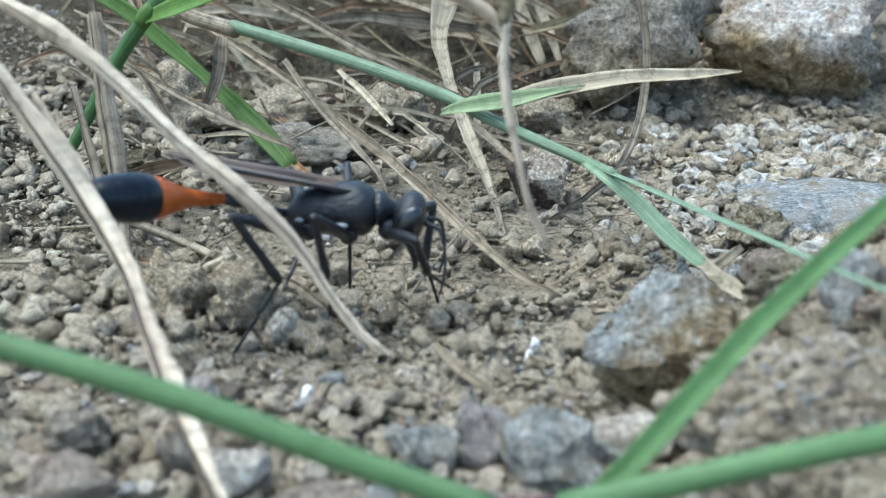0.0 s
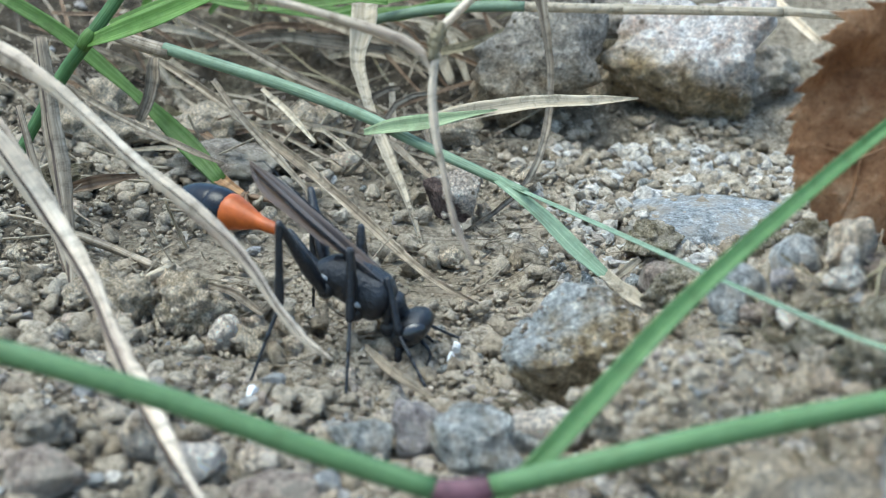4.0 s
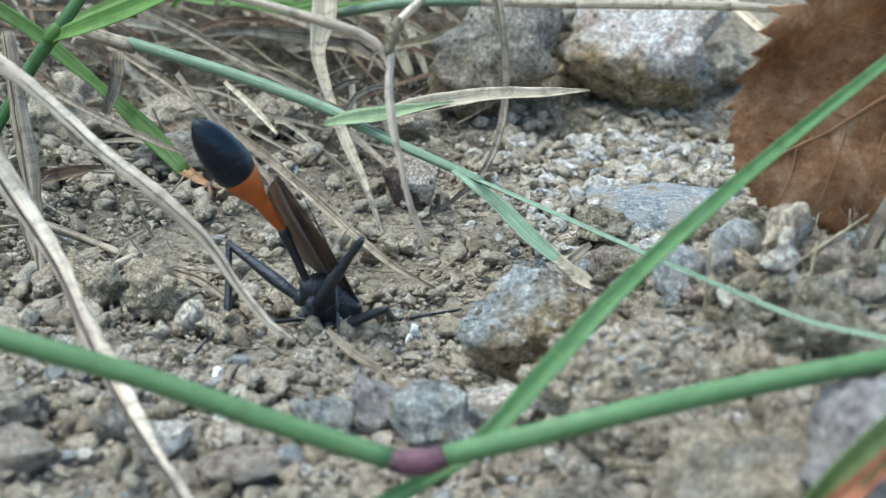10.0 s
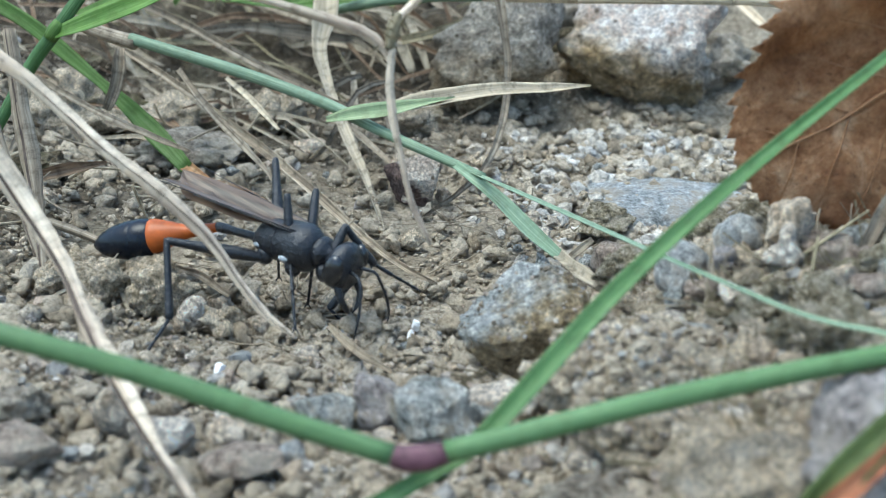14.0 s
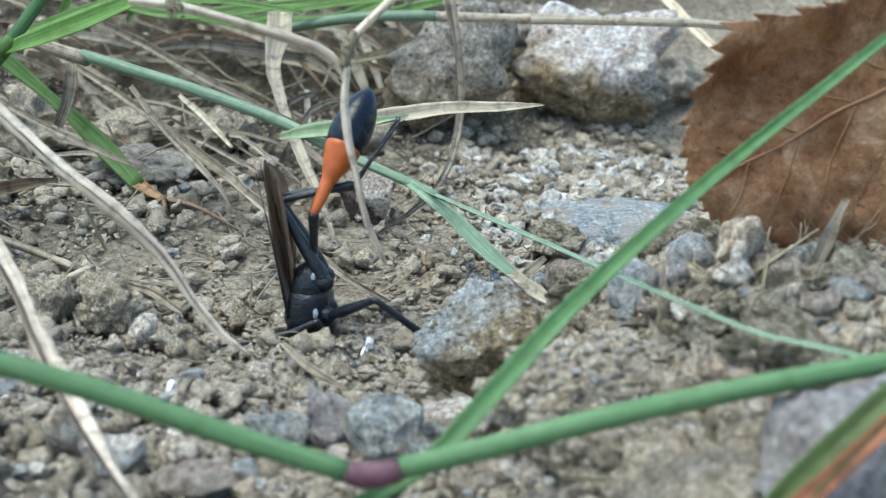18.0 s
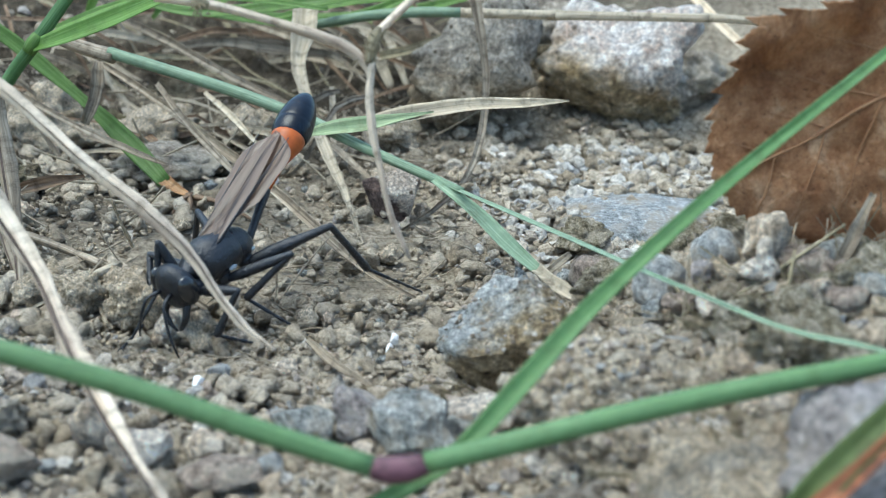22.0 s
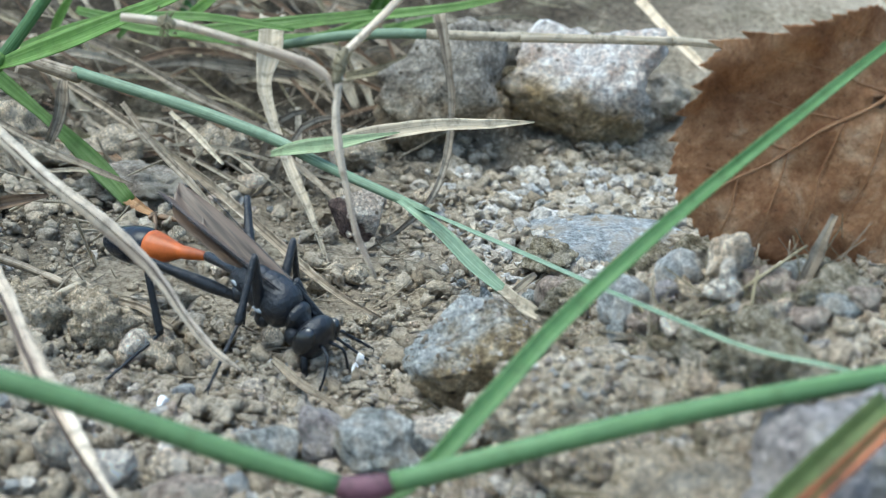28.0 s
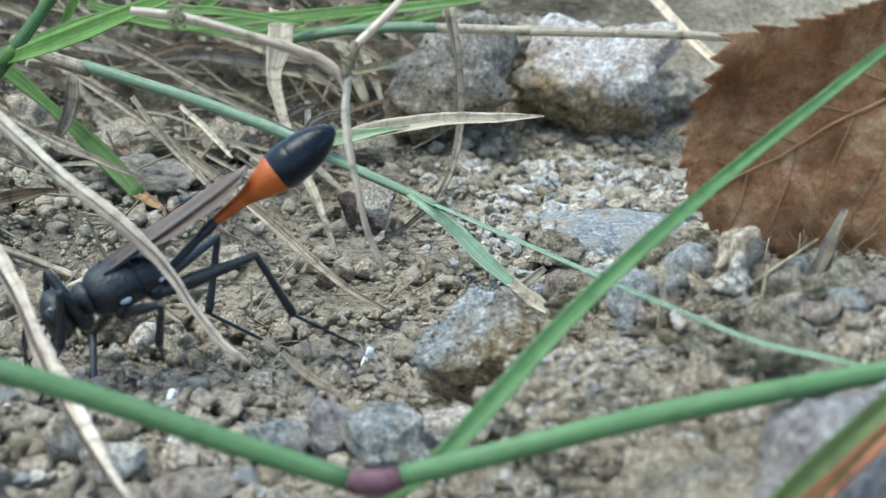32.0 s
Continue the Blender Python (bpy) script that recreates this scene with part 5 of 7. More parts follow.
def build_wasp():
    w = new("digger_wasp")
    tagged(w, "slender black digger wasp with an orange-banded thread-waisted abdomen", "wasp")
    body = {"root": w}
    w.scale = (SIZE,) * 3
    thorax = part("thorax", lathe("thorax", [(-1.5, 0.0, 0.6, 0.65), (-1.25, 0.05, 1.08, 1.14), (-0.7, 0.1, 1.2, 1.26), (-0.1, 0.13, 1.28, 1.36), (0.6, 0.12, 1.34, 1.4), (1.15, 0.1, 1.15, 1.2), (1.5, 0.1, 0.7, 0.75), (1.6, 0.1, 0.3, 0.3)], BLACK, 28, 0.035, 2), w)
    part("propodeum", lathe("propodeum", [(-3.1, -0.3, 0.14, 0.14), (-2.95, -0.26, 0.45, 0.46), (-2.4, -0.06, 0.88, 0.95), (-1.6, 0.02, 1.08, 1.16), (-0.95, 0.06, 1.04, 1.1), (-0.62, 0.06, 0.7, 0.75), (-0.5, 0.06, 0.3, 0.3)], BLACK, 28, 0.035, 5), thorax, "ridged black rear of the thorax")
    part("collar", lathe("collar", [(1.25, 0.1, 0.5, 0.5), (1.45, 0.14, 0.9, 0.86), (1.85, 0.16, 0.86, 0.8), (2.2, 0.14, 0.52, 0.5), (2.4, 0.1, 0.42, 0.42), (2.75, 0.05, 0.36, 0.36)], BLACK, 22, 0.03, 6), thorax, "narrow black collar")
    part("scutellum", lathe("scutellum", [(-1.05, 0.95, 0.1, 0.08), (-0.85, 1.02, 0.5, 0.3), (-0.55, 1.1, 0.62, 0.36), (-0.25, 1.1, 0.4, 0.25), (-0.15, 1.1, 0.1, 0.1)], BLACK, 16), thorax)
    for s in (1, -1):
        for x, z, r in ((-2.3, -0.25, 0.3), (-0.2, -0.4, 0.36)):
            v, f = BALLS[2]
            part("hair_patch", mesh_from("hair_patch", v * (r * 0.95, 0.08, r * 0.45) + (x, s * (0.87 if x < -1 else 1.24), z), f, SILVER), thorax, "silvery hair patch")
        for kind in HIP:
            hx, hy, hz = HIP[kind]
            v, f = BALLS[2]
            part("coxa", mesh_from("coxa", v * (0.55, 0.45, 0.6) + (hx, s * hy * 0.8, hz + 0.15), f, BLACK), thorax)
    head = part("head", lathe("head", [(-0.15, 0, 0.3, 0.3), (0.05, 0.05, 1.05, 0.95), (0.45, 0.02, 1.4, 1.3), (0.9, -0.1, 1.4, 1.35), (1.25, -0.25, 1.15, 1.1), (1.5, -0.4, 0.85, 0.7), (1.6, -0.5, 0.25, 0.3)], BLACK, 26, 0.02, 4), w)
    for s in (1, -1):
        v, f = BALLS[3]
        part("eye", mesh_from("eye", v * (0.62, 0.4, 1.0) + (0.75, s * 1.13, 0.0), f, EYE), head, "glossy dark compound eye")
        part("mandible", tube("mandible", [(1.15, s * 0.75, -0.9, 0.26), (1.75, s * 0.85, -1.5, 0.2), (2.1, s * 0.45, -2.1, 0.14), (2.15, s * 0.1, -2.5, 0.04)], BLACK, 8, 0.2), head, "curved black mandible")
        part("antenna", tube("antenna", [(1.45, s * 0.4, 0.15, 0.12), (2.2, s * 0.7, 0.3, 0.085), (2.6, s * 0.85, 0.0, 0.085), (3.2, s * 1.2, -0.9, 0.08), (3.6, s * 1.5, -1.9, 0.07), (3.7, s * 1.55, -2.6, 0.04)], BLACK, 8, 0.25, lump=0.06), head, "black jointed antenna")
    body["head"] = head
    body["petiole"] = part("petiole", lathe("petiole", [(0.15, 0, 0.22, 0.22), (-0.6, 0, 0.24, 0.24), (-2.2, 0, 0.26, 0.26), (-3.0, 0, 0.32, 0.32), (-3.5, 0, 0.3, 0.3)], BLACK, 12), w, "thin black waist")
    band = part("abdomen", lathe("abdomen", [(0.15, 0, 0.2, 0.2), (-0.3, 0, 0.28, 0.28), (-1.1, 0, 0.36, 0.36), (-1.75, 0.01, 0.41, 0.4), (-2.0, 0.02, 0.42, 0.41), (-2.6, 0.02, 0.6, 0.58), (-3.3, 0.02, 0.84, 0.82), (-4.3, 0.02, 1.09, 1.06), (-4.6, 0.02, 0.5, 0.5)], RED, 22), w, "orange-red abdomen segments")
    body["abdomen"] = band
    for k, (a, b) in enumerate(((-4.25, -5.5), (-5.35, -6.6), (-6.45, -7.45), (-7.3, -8.2))):
        r = lambda x: 1.07 + 0.18 * math.sin(min(1.0, max(0.0, (-4.2 - x) / 0.8)) * math.pi / 2) if x > -5.0 else 1.25 * max(0.0, 1 - ((-5.0 - x) / 3.25) ** 2.3) ** 0.65
        part("segment", lathe("segment", [(a, 0, r(a) * 0.96, r(a) * 0.93), (a - 0.12, 0, r(a - 0.12), r(a - 0.12) * 0.97), ((a + b) / 2, 0, r((a + b) / 2), r((a + b) / 2) * 0.97), (b + 0.1, 0, r(b + 0.1), r(b + 0.1) * 0.97), (b, 0, r(b) * 0.93 + 0.02, r(b) * 0.9 + 0.02)], GLOSS, 22), band, "glossy blue-black segment")
    for s in (1, -1):
        for name, ln, wd, z in (("forewing", 9.4, 2.3, 0.0), ("hindwing", 7.0, 1.7, -0.12)):
            n = 22
            u = np.linspace(0, 1, n)
            lead = 0.12 * np.sin(u * np.pi) - 0.75 * u ** 2
            half = wd * np.clip(u * 2.6, 0, 1) ** 0.7 * (1 - np.clip((u - 0.72) / 0.28, 0, 1) ** 2.2 * 0.97)
            vs = np.linspace(0, 1, 7)
            X = -u[:, None] * ln + 0 * vs
            Y = -s * (lead[:, None] - half[:, None] * vs * 1.0) * -1
            Z = z + 0.10 * np.sin(vs * 9)[None] * np.minimum(1, half[:, None]) + 0.15 * u[:, None]
            top = np.stack([X, Y, Z], -1)
            q = [[i * 7 + j, i * 7 + j + 1, (i + 1) * 7 + j + 1, (i + 1) * 7 + j] for i in range(n - 1) for j in range(6)]
            me = mesh_from(name, top.reshape(-1, 3), q, WING, top.reshape(-1, 3)[:, :2])
            wing = part(name, me, w, "smoky brown translucent wing")
            part("vein", tube("vein", [(0, 0, z, 0.05), (-ln * 0.4, 0, z + 0.06, 0.035), (-ln * 0.95, s * 0.1, z + 0.15, 0.025)], BLACK, 6, 0.5), wing)
            body[(name, s)] = wing
    for kind in HIP:
        a, b, c = BONES[kind]
        for s in (1, -1):
            thick = 1.1 if kind == "hind" else 0.9
            body[("femur", kind, s)] = part("femur", lathe("femur", [(-0.15, 0, 0.15, 0.15), (0.15, 0, 0.24 * thick, 0.26 * thick), (a * 0.35, 0, 0.34 * thick, 0.38 * thick), (a * 0.75, 0, 0.26, 0.28), (a, 0, 0.2, 0.2), (a + 0.12, 0, 0.06, 0.06)], BLACK, 10), w)
            tib = part("tibia", lathe("tibia", [(-0.12, 0, 0.1, 0.1), (0.1, 0, 0.19, 0.19), (b * 0.6, 0, 0.21, 0.22), (b * 0.95, 0, 0.25, 0.25), (b + 0.08, 0, 0.12, 0.12)], BLACK, 8), w)
            body[("tibia", kind, s)] = tib
            for k in range(3):
                part("spine", tube("spine", [(b * (0.55 + 0.2 * k), 0, -0.12, 0.05), (b * (0.55 + 0.2 * k) + 0.4, s * 0.1, -0.42, 0.012)], BLACK, 5, 0.3), tib)
            tar = part("tarsus", lathe("tarsus", [(-0.05, 0, 0.1, 0.1), (c * 0.4, 0, 0.115, 0.115), (c * 0.43, 0, 0.08, 0.08), (c * 0.62, 0, 0.11, 0.11), (c * 0.65, 0, 0.075, 0.075), (c * 0.8, 0, 0.1, 0.1), (c * 0.83, 0, 0.07, 0.07), (c * 0.97, 0, 0.1, 0.1), (c, 0, 0.03, 0.03)], BLACK, 7), w)
            body[("tarsus", kind, s)] = tar
            for k in (1, -1):
                part("claw", tube("claw", [(c * 0.96, 0, 0, 0.05), (c + 0.15, k * 0.15, 0.03, 0.04), (c + 0.22, k * 0.2, -0.12, 0.015)], BLACK, 5, 0.1), tar)
    return body


wasp = build_wasp()


# ---- loose grains, crumbs and fibres ----
def bed(n, seed, where, lo, hi, power=2.5):
    """Random places in the plan, with sizes between lo and hi (mostly small)."""
    r = np.random.RandomState(seed)
    x0, x1, y0, y1 = where
    x, y = x0 + (x1 - x0) * r.rand(n), y0 + (y1 - y0) * r.rand(n)
    keep = np.abs(x) < 8 + y * 0.46
    hole = np.hypot(x - HOLE[0], y - HOLE[1]) > 1.9
    x, y = x[keep & hole], y[keep & hole]
    # fewer loose crumbs on the packed soil behind the burrow
    packed = (y > 90) & (x < 5) & (x > -28) & (r.rand(len(x)) < 0.55)
    x, y = x[~packed], y[~packed]
    return x, y, lo + (hi - lo) * r.rand(len(x)) ** power


def scatter(name, label, category, material, x, y, size, sub, seed, flat=0.75, kind="stuff", sink=0.25, rounded=False):
    r = np.random.RandomState(seed)
    shapes = [rock(seed * 31 + k, sub, (1, 0.7 + 0.35 * r.rand(), flat), 5 if rounded else 8, 0.36 if rounded else 0.24, 0.6 if rounded else 0.5, (), 1.2 if rounded else 0.0) for k in range(10)]
    z = height(x, y) if sub > 1 and rounded else surface(x, y)
    vs, fs, at = [], [], 0
    for k in range(len(x)):
        v, f = shapes[r.randint(10)]
        a, b = r.rand() * 6.28, r.normal(0, 0.5)
        ca, sa, cb, sb = math.cos(a), math.sin(a), math.cos(b), math.sin(b)
        m = np.array([[ca, -sa, 0], [sa, ca, 0], [0, 0, 1]]) @ np.array([[1, 0, 0], [0, cb, -sb], [0, sb, cb]])
        vs.append(v @ m.T * size[k] + (x[k], y[k], z[k] + size[k] * flat * (1 - 2 * sink)))
        fs.append(f + at)
        at += len(v)
    return thing(name, mesh_from(name, np.concatenate(vs), np.concatenate(fs), material, smooth=rounded), label, category, kind=kind)


x, y, s = bed(8600, 1, (-50, 50, 46, 135), 0.18, 0.95, 3.8)
scatter("soil_crumbs", "loose crumbs of dry brown soil", "soil", CRUMB, x, y, s, 2, 3, rounded=True, sink=0.38)
x, y, s = bed(30000, 2, (-60, 55, 46, 140), 0.1, 0.3)
scatter("fine_crumbs", "fine crumbs of dry brown soil", "soil", CRUMB, x, y, s, 1, 4, rounded=True)
x, y, s = bed(900, 3, (-60, 55, 46, 150), 0.22, 0.75, 3)
scatter("gravel", "fine mixed grey and tan gravel", "gravel", GRIT, x, y, s, 2, 5)
x, y, s = bed(1500, 4, (2, 45, 90, 126), 0.3, 1.0, 2.2)
scatter("gravel", "coarse pale gravel before the rear stones", "gravel", PALEGRIT, x, y, s, 2, 6)
x, y, s = bed(1900, 6, (-32, 40, 47, 76), 0.2, 0.9, 2.6)
scatter("gravel", "mixed gravel at the front of the soil", "gravel", GRIT, x, y, s, 2, 8)
x, y, s = bed(170, 7, (8, 42, 56, 92), 0.35, 1.1, 2.2)
scatter("gravel", "grey and brown gravel on the mound", "gravel", GRIT, x, y, s, 2, 9)

x, y, s = bed(5200, 21, (-30, 32, 47, 82), 0.1, 0.38, 2.2)
scatter("gravel", "fine tan and grey grit before the burrow", "gravel", GRIT, x, y, s, 1, 15, sink=0.3)

x, y, s = bed(1500, 31, (7, 30, 54, 86), 0.16, 0.7, 2.4)
scatter("soil_crumbs", "loose crumbs of pale soil on the mound", "soil", CRUMB, x, y, s, 2, 19, rounded=True, sink=0.3)

x, y, s = bed(1100, 32, (9, 30, 55, 84), 0.14, 0.5, 2.0)
scatter("gravel", "sharp tan and grey grit on the mound", "gravel", GRIT, x, y, s, 1, 20, sink=0.2)


def crumbs_on(ob, n, seed, label, material, lo=0.1, hi=0.42):
    """Small grains resting on the upper side of a stone, one mesh."""
    r = np.random.RandomState(seed)
    me = ob.data
    co, no = np.empty(len(me.vertices) * 3), np.empty(len(me.vertices) * 3)
    me.vertices.foreach_get("co", co)
    me.vertices.foreach_get("normal", no)
    turn = np.array(ob.matrix_basis.to_3x3())
    at = (co.reshape(-1, 3) @ turn.T + np.array(ob.matrix_basis.translation)) / MM
    top = np.flatnonzero((no.reshape(-1, 3) @ turn.T)[:, 2] > 0.25)
    shapes = [rock(seed * 17 + k, 1, (1, 0.8, 0.7), 6, 0.2, 0.55) for k in range(8)]
    vs, fs, base = [], [], 0
    for i in r.choice(top, n):
        v, f = shapes[r.randint(8)]
        a, size = r.rand() * 6.28, lo + (hi - lo) * r.rand() ** 2.5
        m = np.array([[math.cos(a), -math.sin(a), 0], [math.sin(a), math.cos(a), 0], [0, 0, 1]])
        vs.append(v @ m.T * size + at[i] + (0, 0, size * 0.3))
        fs.append(f + base)
        base += len(v)
    return thing("soil_crumbs", mesh_from("soil_crumbs", np.concatenate(vs), np.concatenate(fs), material, smooth=False), label, "soil", kind="stuff")


crumbs_on(clod, 900, 51, "fine tan grains lying on the pale clod", GRIT)
crumbs_on(clod, 400, 52, "crumbs of soil lying on the pale clod", CRUMB, 0.15, 0.6)
crumbs_on(ochre_stone, 140, 53, "fine grains lying on the ochre stone", GRIT, 0.08, 0.28)

# pebbles that can be told apart, pieces of the ground
shapes = [mesh_from("pebble", *rock(700 + k, 3, (1, 0.8, 0.75), 9, 0.2, 0.55), (CLOD, TAN, CLOD, GREY, CLOD, PALE, TAN, CLOD)[k % 8]) for k in range(16)]
x, y, s = bed(420, 9, (-34, 34, 54, 118), 0.4, 1.1, 2.6)
for k in range(min(280, len(x))):
    ob = part("pebble", shapes[k % 16], ground)
    ob.matrix_basis = Matrix.LocRotScale(Vector((x[k], y[k], h1(x[k], y[k]) + 0.3 * s[k])) * MM, Euler((0.4 * math.sin(k), 0.4 * math.cos(k * 2), k * 1.7)), (s[k],) * 3)

x, y, s = bed(150, 41, (9, 28, 60, 85), 0.45, 1.25, 2.0)
for k in range(min(110, len(x))):
    ob = part("pebble", shapes[(0, 1, 2, 4, 6, 7, 9, 10, 12, 14)[k % 10]], ground)
    ob.matrix_basis = Matrix.LocRotScale(Vector((x[k], y[k], h1(x[k], y[k]) + 0.55 * s[k])) * MM, Euler((0.5 * math.sin(k), 0.4 * math.cos(k * 2), k * 2.3)), (s[k],) * 3)


def fibres(name, label, category, material, centres, spread, n, seed, length=3.0, r0=0.06, lift=1.0, curve=0.4):
    """Many thin curved hairs joined into one mesh."""
    r = np.random.RandomState(seed)
    vs, fs, uvs, at = [], [], [], 0
    for k in range(n):
        c = centres[r.randint(len(centres))]
        x, y = c[0] + r.normal(0, spread), c[1] + r.normal(0, spread * 0.8)
        z = h1(x, y) + 0.1 + lift * r.rand()
        a, ln = r.rand() * 6.28, length * (0.4 + 0.8 * r.rand())
        p0 = np.array([x, y, z])
        d = np.array([math.cos(a), 0.6 * math.sin(a), r.normal(0.1, 0.35)])
        bend = r.normal(0, curve, 3)
        t = np.linspace(0, 1, 6)[:, None]
        c3 = p0 + d * t * ln + bend * ln * t * t
        rad = r0 * (0.6 + 0.8 * r.rand())
        _, side, nor = frames_along(c3)
        ang = np.linspace(0, 2 * np.pi, 4, endpoint=False)
        loops = c3[:, None] + rad * (np.cos(ang)[None, :, None] * side[:, None] + np.sin(ang)[None, :, None] * nor[:, None])
        vs.append(loops.reshape(-1, 3))
        for i in range(5):
            for j in range(4):
                fs.append([at + i * 4 + j, at + i * 4 + (j + 1) % 4, at + (i + 1) * 4 + (j + 1) % 4, at + (i + 1) * 4 + j])
        uvs.append(np.stack(np.broadcast_arrays(ang[None] + k, (t * ln)), -1).reshape(-1, 2))
        at += 24
    return thing(name, mesh_from(name, np.concatenate(vs), fs, material, np.concatenate(uvs)), label, category, kind="stuff")


fibres("moss_fibres", "olive-brown moss fibres and fine roots on the mound", "moss", MOSS, [(18.46, 68.78, 6.00)[:2], (15.61, 68.65, 6.00)[:2], (20.59, 68.91, 7.00)[:2], (24.55, 76.30, 7.00)[:2], (13.61, 57.79, 5.00)[:2], (13.22, 66.99, 5.00)[:2]], 2.0, 420, 3, 1.5, 0.04, 0.8, 0.9)
fibres("rootlets", "tangled tan rootlets on the mound", "roots", ROOT, [(19.03, 71.28, 6.00)[:2], (15.92, 70.29, 6.00)[:2], (21.81, 72.40, 7.00)[:2], (24.55, 76.30, 7.00)[:2]], 1.9, 150, 13, 2.2, 0.035, 1.0, 0.8)
fibres("moss_fibres", "moss fibres round the ochre stone", "moss", MOSS, [(1.8, 72), (2.2, 70.5)], 0.7, 16, 4, 1.6, 0.04, 1.0)
fibres("rootlets", "fine pale rootlets on the soil", "roots", ROOT, [(-16, 84), (-12, 80), (-20, 88), (-5, 95), (5, 100), (-24, 92), (0, 66), (16, 66)], 5.0, 150, 5, 3.4, 0.045, 0.3)
fibres("straw_litter", "fine broken straw litter on the soil", "straw", DRYPALE, [(-30, 100), (-38, 115), (-25, 110), (-20, 125), (-45, 130), (-8, 130)], 7.0, 80, 6, 6.0, 0.11, 1.0, 0.12)


